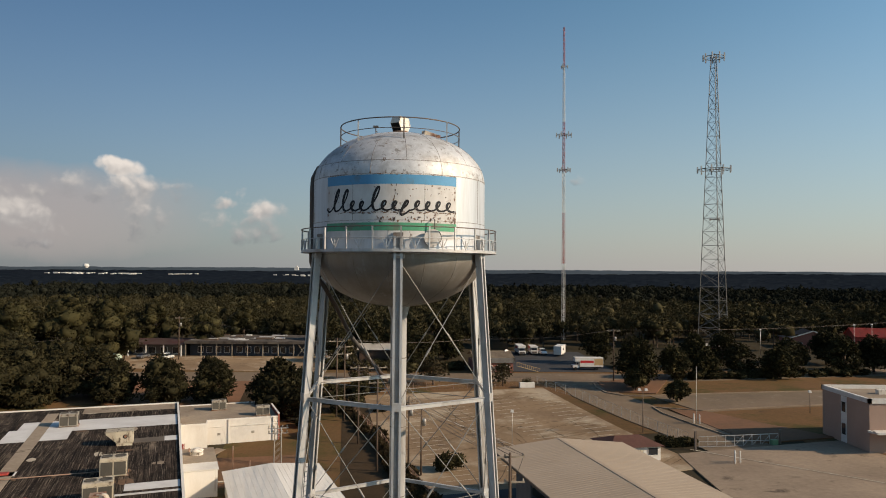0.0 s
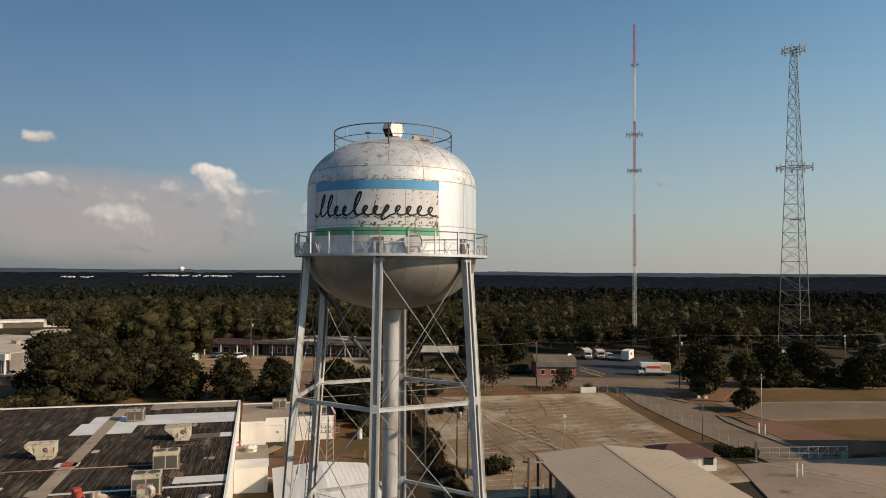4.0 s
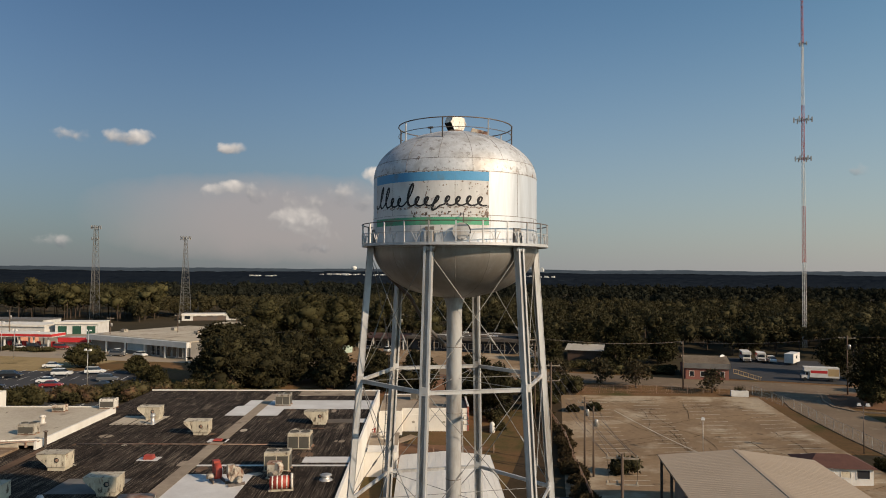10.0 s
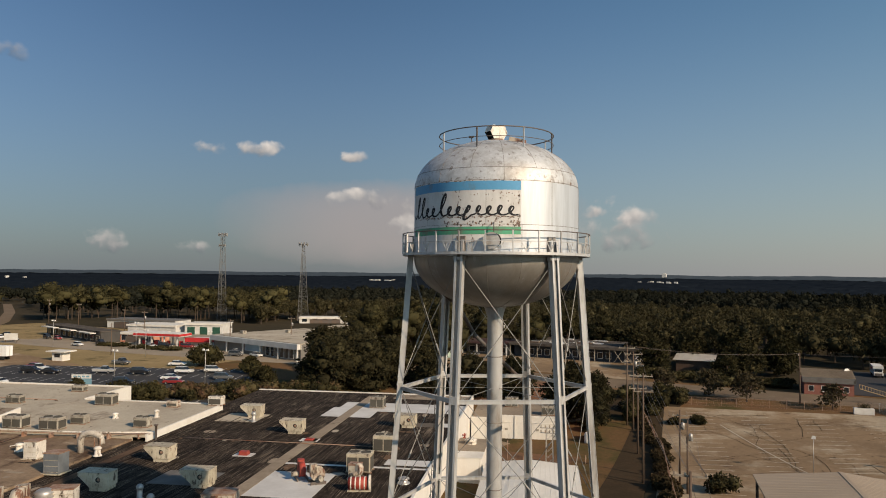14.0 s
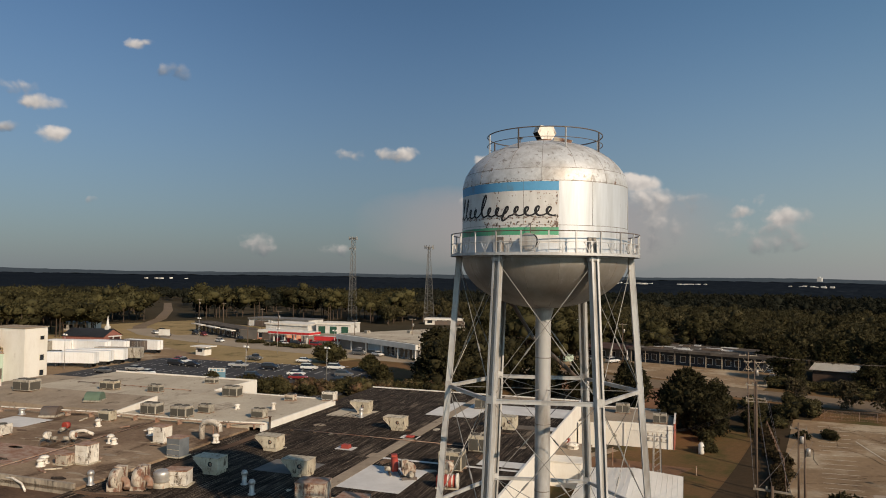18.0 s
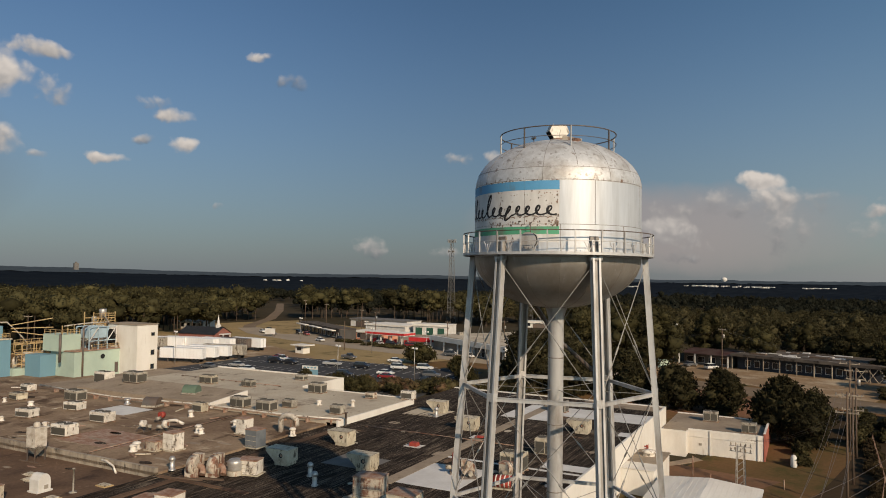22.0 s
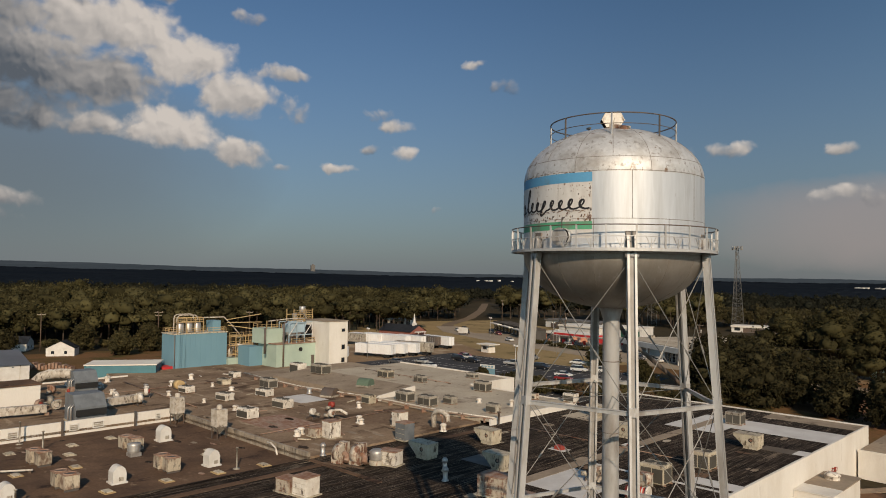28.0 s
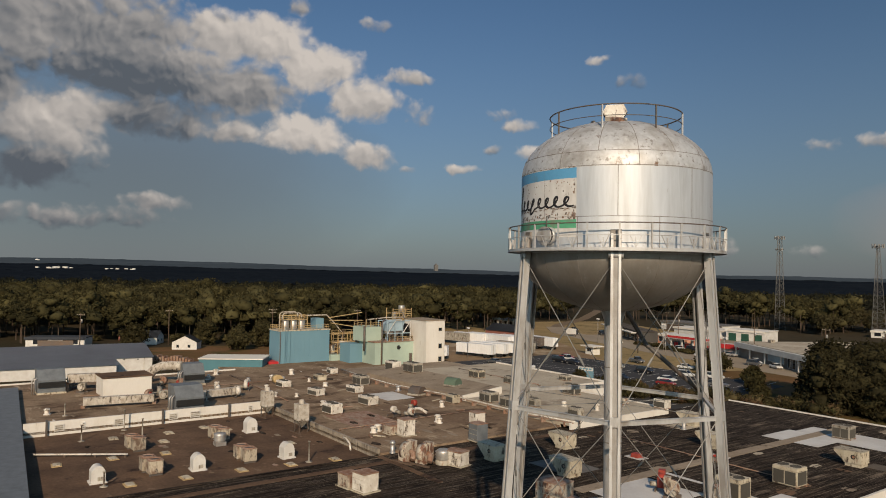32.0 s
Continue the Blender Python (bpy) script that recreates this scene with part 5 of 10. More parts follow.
def condenser(name, w, d, h, material, label, m, cols=2, group="condensing units on the roof", fans=2):
    t = thing(name, m, label, "air conditioner", group)
    bm = BM()
    for y in (-d * 0.35, d * 0.35):
        box(bm, -w * 0.55, w * 0.55, y - 0.08, y + 0.08, 0, 0.16)
    part("skid", bm, M_rust, t)
    bm = BM()
    box(bm, -w / 2, w / 2, -d / 2, d / 2, 0.16, h)
    part("casing", bm, material, t, "", 0.03)
    for s in range(cols):
        x0 = -w / 2 + 0.12 + s * (w - 0.12) / cols
        bm = BM()
        box(bm, x0, x0 + (w - 0.12) / cols - 0.14, -d / 2 - 0.03, -d / 2 + 0.02, 0.3, h - 0.42)
        part("coil_grille", bm, M_grille, t)
    bm = BM()
    box(bm, w / 2 - 0.02, w / 2 + 0.03, -d / 2 + 0.2, d / 2 - 0.2, 0.3, h - 0.42)
    part("coil_grille", bm, M_grille if cols > 1 else material, t)
    for k in range(fans):
        x = (k - (fans - 1) / 2) * w / fans
        bm = BM()
        lathe(bm, [(0.0, h + 0.02), (min(w / fans, d) * 0.36, h + 0.02), (min(w / fans, d) * 0.4, h + 0.1), (min(w / fans, d) * 0.43, h)], 16, (x, 0))
        part("fan_ring", bm, M_grille, t)
    bm = BM()
    box(bm, -w / 2 - 0.03, w / 2 + 0.03, -d / 2 - 0.03, d / 2 + 0.03, h - 0.36, h - 0.3)
    part("trim_band", bm, material, t)
    return t


condenser("condensing_unit", 2.9, 2.3, 2.2, M_unit, "large tan rooftop condensing unit with dark twin coils", F(7.6, 37.2, Z_BLACK))
condenser("condensing_unit", 2.9, 2.3, 2.3, M_unit, "large tan rooftop condensing unit with dark twin coils", F(8.4, 47.4, Z_BLACK, 2))
condenser("condensing_unit", 2.5, 2.1, 2.0, M_grey_unit, "grey rooftop air conditioner on a pale roof strip", F(15.8, 6.8, Z_BLACK))
condenser("condensing_unit", 3.2, 1.9, 1.9, M_grey_unit, "grey air conditioner on a wide skid", F(61.3, 17.6, Z_CREAM))
condenser("condensing_unit", 3.0, 2.1, 1.8, M_grey_unit, "pale grey twin-fan air conditioner", F(63.2, 36.6, Z_CREAM))
condenser("condensing_unit", 3.0, 2.1, 1.8, M_grey_unit, "pale grey twin-fan air conditioner", F(57.2, 36.8, Z_CREAM))
condenser("condensing_unit", 2.2, 1.6, 1.6, M_unit, "tan ribbed rooftop air handler", F(67.9, 41.2, Z_BROWN), 1)
condenser("condensing_unit", 3.4, 2.0, 1.7, M_unit, "tan twin rooftop air conditioner", F(87.6, 20.0, Z_CREAM + 0.01))
condenser("condensing_unit", 2.6, 1.6, 1.4, M_grey_unit, "plain grey rooftop air conditioner", F(77.6, 19.0, Z_CREAM + 0.01))
condenser("condensing_unit", 2.4, 1.6, 1.2, M_grey_unit, "small grey air conditioner", F(74.5, 6.0, Z_CREAM + 0.01))
condenser("condensing_unit", 4.0, 2.6, 2.1, M_grey_unit, "large weathered grey air conditioner", F(96.0, 31.4, Z_UP + 0.63))
condenser("condensing_unit", 3.4, 2.4, 2.4, M_white_unit, "white rooftop unit on a frame", F(108.8, 28.6, Z_BROWN + 0.02), 1)
condenser("condensing_unit", 2.4, 1.6, 1.6, M_white_unit, "white rooftop unit on rails", F(42.6, 14.6, Z_CREAM), 1)
condenser("condensing_unit", 1.9, 1.3, 1.1, M_rusty_unit, "small rusty rooftop condenser", F(49.0, 17.5, Z_CREAM), 1, fans=1)
condenser("condensing_unit", 2.2, 1.5, 1.5, M_grey_unit, "grey condenser with pipe legs", F(45.4, 33.0, Z_CREAM), 1)
condenser("condensing_unit", 2.2, 1.5, 1.4, M_grey_unit, "grey condenser on low legs", F(55.8, 32.6, Z_CREAM), 1)
condenser("condensing_unit", 3.4, 2.2, 1.9, M_grey_unit, "plain grey rooftop unit", F(95, 45, Z_BROWN + 0.01), 2)
condenser("condensing_unit", 2.6, 1.6, 1.9, M_grey_unit, "tan grey annex rooftop unit", FM @ pose(7.2, 12.9, -0.6), 2)
condenser("condensing_unit", 2.4, 1.5, 1.8, M_grey_unit, "tan grey annex rooftop unit", FM @ pose(14.4, 5.5, -0.6), 2)
for v, u in ((87.6, 58.7), (86.9, 50.9)):
    condenser("package_unit", 3.0, 2.0, 1.4, M_white_unit, "low white package unit on blocks", F(v, u, Z_BROWN + 0.01, 8), 1, "package units on the brown roof")
condenser("package_unit", 3.2, 2.2, 1.6, M_white_unit, "long white package unit with rusty lid", F(74.6, 54.9, Z_BROWN, 5), 1, "package units on the brown roof")
condenser("package_unit", 3.0, 2.2, 1.7, M_white_unit, "white package unit over dark feet", F(70.8, 63.9, Z_BROWN, 4), 1, "package units on the brown roof")
condenser("package_unit", 2.8, 2.0, 1.3, M_white_unit, "low white package unit", F(100.0, 60.0, Z_BROWN + 0.01, 4), 1, "package units on the brown roof")
condenser("package_unit", 2.8, 2.0, 1.3, M_unit, "low tan package unit", F(104.0, 50.0, Z_BROWN + 0.01, -6), 1, "package units on the brown roof")
condenser("package_unit", 2.6, 1.8, 1.3, M_white_unit, "low white package unit", F(112.0, 43.0, Z_BROWN + 0.01, -6), 1, "package units on the brown roof")


def cabinet(v, u, z, w, d, h, material, label, turn=0.0):
    t = thing("filter_cabinet", F(v, u, z, turn), label, "rooftop cabinet", "filter cabinets on the roof")
    bm = BM()
    box(bm, -w * 0.6, w * 0.6, -d * 0.6, d * 0.6, 0, 0.12)
    part("base", bm, M_unit, t)
    bm = BM()
    box(bm, -w / 2, w / 2, -d / 2, d / 2, 0.12, h)
    part("casing", bm, material, t, "", 0.03)
    bm = BM()
    box(bm, -w / 2 - 0.04, w / 2 + 0.04, -d / 2 - 0.04, d / 2 + 0.04, h, h + 0.12)
    part("lid", bm, M_rust, t, "rusted lid")
    for k in range(3):
        bm = BM()
        box(bm, -w / 2 + 0.1, w / 2 - 0.1, -d / 2 - 0.02, -d / 2, 0.3 + k * h * 0.28, 0.34 + k * h * 0.28)
        part("panel_rib", bm, M_unit, t)
    return t


cabinet(51.0, 62.1, Z_BROWN, 1.9, 1.9, 2.3, M_white_unit, "tall pale cabinet with rusty lid")
cabinet(50.0, 49.8, Z_BROWN, 1.8, 1.8, 2.2, M_white_unit, "tall pale cabinet with rusty lid")
cabinet(43.2, 55.0, Z_BROWN - 0.1, 2.0, 1.9, 2.4, M_bluegrey, "blue-grey cabinet with rusty lid")
cabinet(53.0, 63.4, Z_BROWN, 1.8, 1.5, 1.2, M_rusty_unit, "low rusty metal cabinet on the roof")
cabinet(18.2, 64.6, Z_BLACK, 3.2, 2.4, 2.1, M_rusty_unit, "soot-stained white metal cabinet", 10)
cabinet(32.0, 79.6, Z_BLACK, 2.1, 2.0, 2.0, M_white_unit, "white cabinet with rusty lid", 8)
cabinet(34.5, 80.2, Z_BLACK, 2.0, 1.8, 1.4, M_rusty_unit, "white metal cabinet with a rusted top", 8)
cabinet(12.2, 67.5, Z_BLACK, 3.0, 2.4, 1.9, M_unit, "plain tan sheet-metal cabinet", 2)
cabinet(8.2, 50.4, Z_BLACK, 1.4, 1.3, 1.6, M_grey_unit, "small grey metal cabinet")


def mushroom(v, u, z, r=0.36, h=0.9, material=None, label="white metal mushroom vent"):
    t = thing("roof_vent", F(v, u, z), label, "roof vent", "mushroom vents on the roof")
    bm = BM()
    lathe(bm, [(r * 1.5, 0), (r * 1.5, 0.1), (r, 0.14), (r, h * 0.7)], 14)
    part("neck", bm, material or M_white_unit, t)
    bm = BM()
    lathe(bm, [(r * 0.9, h * 0.66), (r * 1.35, h * 0.72), (r * 1.35, h * 0.86), (r * 0.8, h), (0.0, h * 1.02)], 14)
    part("cap", bm, material or M_white_unit, t)
    return t


for v, u, z in ((55.5, 64.2, Z_BROWN), (55.2, 53.2, Z_BROWN), (54.4, 47.0, Z_BROWN), (43.0, 47.4, Z_BROWN), (54.8, 65.3, Z_BROWN), (56.1, 52.9, Z_BROWN),
                (47.2, 26.0, Z_CREAM), (53.0, 28.0, Z_CREAM), (66.0, 45.0, Z_BROWN), (59.0, 33.0, Z_CREAM), (78, 62, Z_BROWN), (90, 66, Z_BROWN + 0.01), (93, 103, Z_BROWN + 0.01), (99, 64, Z_BROWN + 0.01)):
    mushroom(v, u, z, random.uniform(0.3, 0.42), random.uniform(0.8, 1.2))
for v, u in ((43.4, 69.1), (25.5, 64.9), (32.5, 22.5), (28.4, 62.0)):
    mushroom(v, u, Z_BLACK if v < 43 else Z_BROWN, 0.28, 1.6, M_galv, "galvanised flue with cowl")
mushroom(2.2, 51.5, Z_BLACK, 0.5, 0.7, M_galv, "bright galvanised dome vent")
lean_v = thing("roof_vent", FM @ pose(2.2, -19.0, -0.85), "large white mushroom vent on the lean-to roof", "roof vent", "mushroom vents on the roof")
bm = BM()
lathe(bm, [(0.9, 0), (0.9, 0.45), (1.0, 0.5), (1.0, 0.62), (0.7, 0.85), (0.0, 0.9)], 20)
part("dome", bm, M_white_unit, lean_v)
chim = thing("flue_pipe", F(41.2, 36.6, Z_BLACK), "dark steel flue pipe with rain cap", "flue pipe")
bm = BM()
lathe(bm, [(0.16, 0), (0.16, 2.0), (0.3, 2.02), (0.3, 2.12), (0.0, 2.2)], 12)
part("pipe", bm, M_darksteel, chim)
for v, u in ((25.3, 42.6), (19.6, 33.0)):
    t = thing("red_roof_hatch", F(v, u, Z_BLACK), "small red rusted roof hatch on a pale patch", "roof hatch", "red hatches")
    bm = BM()
    box(bm, -1.3, 1.3, -0.9, 0.9, 0.0, 0.05)
    part("flashing", bm, M_white_roof, t)
    bm = BM()
    box(bm, -0.6, 0.6, -0.5, 0.5, 0.05, 0.55 if u > 40 else 0.25, 0.15)
    part("cover", bm, M_red, t)


def blower(m, label, housing, body, s=1.0):
    t = thing("exhaust_blower", m, label, "exhaust fan", "exhaust blowers on the roof")
    bm = BM()
    for x in (-0.6, 0.6):
        box(bm, x - 0.08, x + 0.08, -0.9, 0.9, 0, 0.35)
    part("frame", bm, M_darksteel, t)
    bm = BM()
    tube(bm, (-0.35, 0, 1.15), (0.35, 0, 1.15), 0.85 * s, n=20)
    box(bm, -0.35, 0.35, 0.1, 0.85 * s, 1.1, 2.25 * s)
    part("scroll_housing", bm, housing, t)
    bm = BM()
    tube(bm, (0.35, 0, 1.15), (0.55, 0, 1.15), 0.5 * s, 0.42 * s, n=16)
    part("inlet_ring", bm, body, t)
    bm = BM()
    tube(bm, (-1.2, -0.2, 0.75), (-0.4, -0.2, 0.75), 0.28, n=12)
    part("motor", bm, M_grey_unit, t)
    return t


blower(F(14.2, 52.0, Z_BLACK, 30), "red painted exhaust blower on a white pad", M_red, M_galv)
blower(F(11.9, 53.2, Z_BLACK, 120), "cream and rust exhaust blower on a white pad", M_rusty_unit, M_white_unit)
blower(F(7.8, 50.8, Z_BLACK, 60), "rusty red exhaust blower", M_rusty_unit, M_red, 0.8)
mot = thing("exhaust_motor", F(6.5, 55.0, Z_BLACK, 10), "red and white streaked horizontal fan drum", "exhaust fan")
bm = BM()
tube(bm, (-1.2, 0, 0.8), (1.0, 0, 0.8), 0.7, n=20)
part("drum", bm, M_red, mot)
for x in (-0.9, -0.4, 0.1, 0.6):
    bm = BM()
    lathe(bm, [(0.71, x - 0.07), (0.725, x), (0.71, x + 0.07)], 20)
    b = part("band", bm, M_white_unit, mot)
    b.matrix_basis = pose(0, 0, 0.8, 0, 90, 0)
bm = BM()
tube(bm, (1.0, 0, 0.85), (1.25, 0, 0.85), 0.85, n=20)
part("end_disc", bm, M_white_unit, mot)
bm = BM()
box(bm, -1.3, 1.3, -0.6, 0.6, 0, 0.14)
part("base", bm, M_unit, mot)
blower(F(60.5, 55.0, Z_BROWN, 20), "white exhaust blower with elbow", M_white_unit, M_rusty_unit, 0.7)
blower(F(63.5, 56.5, Z_BROWN, 200), "white metal exhaust blower", M_white_unit, M_rusty_unit, 0.6)
blower(F(66.5, 50.5, Z_BROWN, 90), "small red exhaust fan", M_red, M_white_unit, 0.6)
blower(F(93.0, 72.0, Z_BROWN + 0.01, 90), "white scroll-housed rooftop blower", M_white_unit, M_white_unit, 0.9)
blower(F(97.0, 74.5, Z_BROWN + 0.01, 90), "white scroll-housed rooftop blower", M_white_unit, M_white_unit, 0.9)
blower(F(99.5, 68.0, Z_BROWN + 0.01, 60), "white blower beside a red hose reel", M_white_unit, M_red, 0.9)

# rusted dust collectors with a silver ventilator
for v, u, turn in ((39.6, 69.2, 15), (37.6, 68.0, 15)):
    t = thing("rusted_blower_set", F(v, u, Z_BLACK, turn), "rust-eaten cream blower housing on a timber skid", "blower", "rusted blowers")
    bm = BM()
    for y in (-1.1, 1.1):
        box(bm, -1.7, 1.7, y - 0.12, y + 0.12, 0, 0.2)
    part("skid", bm, M_wood, t)
    bm = BM()
    tube(bm, (-0.5, 0, 1.35), (0.5, 0, 1.35), 1.15, n=22)
    part("scroll_housing", bm, M_rusty_unit, t)
    bm = BM()
    box(bm, -0.75, 0.75, -0.9, 0.9, 0.2, 1.2)
    box(bm, -0.55, 0.55, 0.3, 1.15, 1.3, 2.6)
    part("outlet_box", bm, M_rusty_unit, t)
    bm = BM()
    path_tube(bm, bend((0.5, 0, 1.35), (1.3, 0, 1.35), (1.4, -0.7, 0.6)), 0.35, 12)
    part("inlet_elbow", bm, M_rust, t)
t = thing("turbine_ventilator", F(36.4, 66.0, Z_BLACK), "silver ribbed turbine ventilator on a curb", "roof ventilator")
bm = BM()
lathe(bm, [(0.95, 0.0), (0.95, 0.5), (0.8, 0.55)], 20)
part("curb", bm, M_grey_unit, t)
bm = BM()
lathe(bm, [(0.8, 0.55), (1.0, 0.75), (0.85, 0.95), (1.02, 1.15), (0.87, 1.35), (1.0, 1.55), (0.6, 1.85), (0.0, 1.95)], 24)
part("turbine", bm, M_galv, t)
cabinet(35.2, 64.8, Z_BLACK, 2.6, 1.8, 1.7, M_white_unit, "white cabinet streaked with rust", 15)

# white gooseneck hoods
def hood():
    t = thing("gooseneck_hood", F(67.7, 79.1, Z_LOW) @ Matrix.Scale(0.93, 4), "white rounded gooseneck exhaust hood", "exhaust hood", "white hoods on the low roof")
    prof = [(-0.95, 0), (0.95, 0)] + [(0.95 - 0.95 + 0.95 * math.cos(a), 1.15 + 1.15 * math.sin(a)) for a in [math.radians(q) for q in range(0, 131, 13)]] + [(-0.95, 1.6)]
    bm = BM()
    xprism(bm, [(y * 0.9, z) for y, z in prof], -0.85, 0.85)
    part("shell", bm, M_whitepaint, t)
    bm = BM()
    box(bm, -1.0, 1.0, -1.05, 1.05, 0, 0.18)
    part("curb", bm, M_whitepaint, t)
    bm = BM()
    box(bm, 0.845, 0.865, -0.1, 0.5, 0.35, 0.85)
    part("grille", bm, M_grey_unit, t)
    return t


h0 = hood()
for v, u in ((51.0, 80.5), (52.2, 102.8), (51.4, 91.8)):
    copy_thing(h0, F(v, u, Z_LOW, random.uniform(-4, 4)) @ Matrix.Scale(0.93, 4))


def twin_fan(v, u):
    t = thing("twin_exhaust_unit", F(v, u, Z_LOW, random.uniform(-3, 3)), "pair of rust-topped weathered exhaust cubes", "exhaust unit", "twin exhaust units on the low roof")
    for k, x in enumerate((-0.95, 0.95)):
        y = 0.35 * k
        bm = BM()
        box(bm, x - 0.8, x + 0.8, y - 0.8, y + 0.8, 0.25, 1.75)
        p = part("fan_box", bm, M_fanbox, t, "", 0.03)
        bm = BM()
        box(bm, x - 0.83, x + 0.83, y - 0.83, y + 0.83, 1.73, 1.79)
        part("top_plate", bm, M_rust, p, "rusted dark top plate")
        bm = BM()
        lathe(bm, [(0.0, 1.80), (0.52, 1.80)], 18, (x, y))
        part("fan_opening", bm, M_darksteel, p, "dark fan opening")
        bm = BM()
        lathe(bm, [(0.53, 1.78), (0.62, 1.88), (0.68, 1.9), (0.72, 1.78)], 18, (x, y))
        part("fan_ring", bm, M_rust, p)
        for sx in (-0.6, 0.6):
            bm = BM()
            box(bm, x + sx - 0.1, x + sx + 0.1, y - 0.75, y + 0.75, 0, 0.25)
            part("foot", bm, M_darksteel, p)
    return t


for v, u in ((65.6, 96.0), (65.4, 84.8), (52.5, 85.7), (53.0, 97.0)):
    twin_fan(v, u)
t = thing("turbine_ventilator", F(62.0, 85.6, Z_LOW), "silver ribbed ventilator on a square base", "roof ventilator")
bm = BM()
box(bm, -0.7, 0.7, -0.7, 0.7, 0, 0.5)
part("curb", bm, M_galv, t)
bm = BM()
lathe(bm, [(0.7, 0.5), (0.85, 0.8), (0.75, 0.95), (0.85, 1.15), (0.75, 1.35), (0.85, 1.6), (0.0, 1.75)], 20)
part("drum", bm, M_galv, t)

sk = None
for v, u, yellow in ((61.2, 93.0, 1), (61.9, 99.3, 1), (62.2, 105.6, 1), (48.5, 94.0, 1), (48.2, 87.5, 1), (47.4, 81.5, 1), (49.1, 100.0, 1), (46.7, 75.7, 1), (73, 89.5, 0), (73.5, 97, 0),
                     (71, 81.5, 0), (58, 77, 0), (68, 91.5, 0), (56, 78.5, 0), (74, 84, 0)):
    t = thing("roof_skylight", F(v, u, Z_LOW, random.uniform(-6, 6)), "small rectangular skylight with yellowed rim" if yellow else "small pale rectangular roof plate", "skylight", "skylights on the low roof")
    bm = BM()
    box(bm, -0.85, 0.85, -0.6, 0.6, 0, 0.08)
    part("rim", bm, M_pipe_yellow if yellow else M_unit, t)
    bm = BM()
    box(bm, -0.65, 0.65, -0.42, 0.42, 0.08, 0.2)
    part("dome", bm, M_unit, t, "", 0.03)
for v, u, h in ((74, 101, 2.2), (73.0, 93.2, 2.4), (47.5, 79.0, 2.5), (78.5, 94.5, 3.0), (90.5, 100.8, 1.8), (92, 78, 1.9), (50.0, 102.5, 1.6)):
    t = thing("vent_pipe", F(v, u, Z_LOW if v < 80 else Z_BROWN), "thin grey vent pipe with flared foot", "vent pipe", "vent pipes")
    bm = BM()
    lathe(bm, [(0.45, 0), (0.45, 0.06), (0.1, 0.1), (0.09, h), (0.16, h), (0.16, h + 0.12), (0.0, h + 0.15)], 10)
    part("pipe", bm, M_grey_unit, t)
long_pipe = thing("condensate_pipe", FM, "long pale pipe on blocks over the low roof", "pipe")
bm = BM()
path_tube(bm, [(-68.0, -107.5, Z_LOW + 0.35), (-62.0, -97.5, Z_LOW + 0.35)], 0.12)
part("pipe", bm, M_white_unit, long_pipe)
for k in range(4):
    bm = BM()
    box(bm, -68 + 2 * k - 0.2, -68 + 2 * k + 0.2, -107.4 + 3.2 * k - 0.1, -107.4 + 3.2 * k + 0.1, Z_LOW, Z_LOW + 0.26)
    part("block", bm, M_wood, long_pipe)


def dust_tower(v, u):
    t = thing("dust_collector", F(v, u, Z_LOW, 4), "tall weathered filter housing on steel legs", "dust collector", "dust collectors by the parapet")
    for x in (-0.7, 0.7):
        for y in (-0.7, 0.7):
            bm = BM()
            beam(bm, (x, y, 0), (x, y, 1.7), 0.12, 0.12)
            part("support_leg", bm, M_darksteel, t)
    bm = BM()
    box(bm, -0.85, 0.85, -0.85, 0.85, 1.7, 4.2)
    part("housing", bm, M_duct, t, "stained pale housing", 0.03)
    bm = BM()
    vs = [bm.verts.new(p) for p in ((-0.85, -0.85, 1.7), (0.85, -0.85, 1.7), (0.85, 0.85, 1.7), (-0.85, 0.85, 1.7), (0, 0, 0.5))]
    for a, b in ((0, 1), (1, 2), (2, 3), (3, 0)):
        bm.faces.new((vs[b], vs[a], vs[4]))
    part("hopper", bm, M_grey_unit, t)
    bm = BM()
    lathe(bm, [(0.4, 4.2), (0.42, 4.55), (0.3, 4.8), (0.0, 4.85)], 16)
    part("cap", bm, M_duct, t)
    bm = BM()
    for x in (-1.4, 0.2):
        box(bm, x, x + 1.8, -1.3, -1.1, 0, 0.15)
    part("sleeper", bm, M_wood, t)


dust_tower(77.3, 72.6)
dust_tower(63.9, 72.6)

# pipework along the roof step
pipe_run = thing("roof_pipe_run", FM, "long pale pipe run on stands along the roof step", "pipe")
run = [(-41.5, -36.6), (-50, -38.3), (-60, -38.6), (-69, -38.6), (-78, -40.0), (-88, -41.5), (-100, -41), (-112, -40)]
bm = BM()
path_tube(bm, [(x, y - 0.6, Z_CREAM + 0.25) for x, y in run], 0.11)
part("pipe", bm, M_white_unit, pipe_run)
bm = BM()
path_tube(bm, [(x, y - 1.0, Z_CREAM + 0.1) for x, y in run], 0.06)
part("pipe", bm, M_rust, pipe_run)
for k in range(16):
    x = -43 - 4.2 * k
    y = np.interp(-x, [-p[0] for p in run], [p[1] for p in run]) - 0.75
    bm = BM()
    box(bm, x - 0.08, x + 0.08, y - 0.5, y + 0.5, Z_BROWN, Z_CREAM + 0.12)
    part("pipe_stand", bm, M_rust, pipe_run)
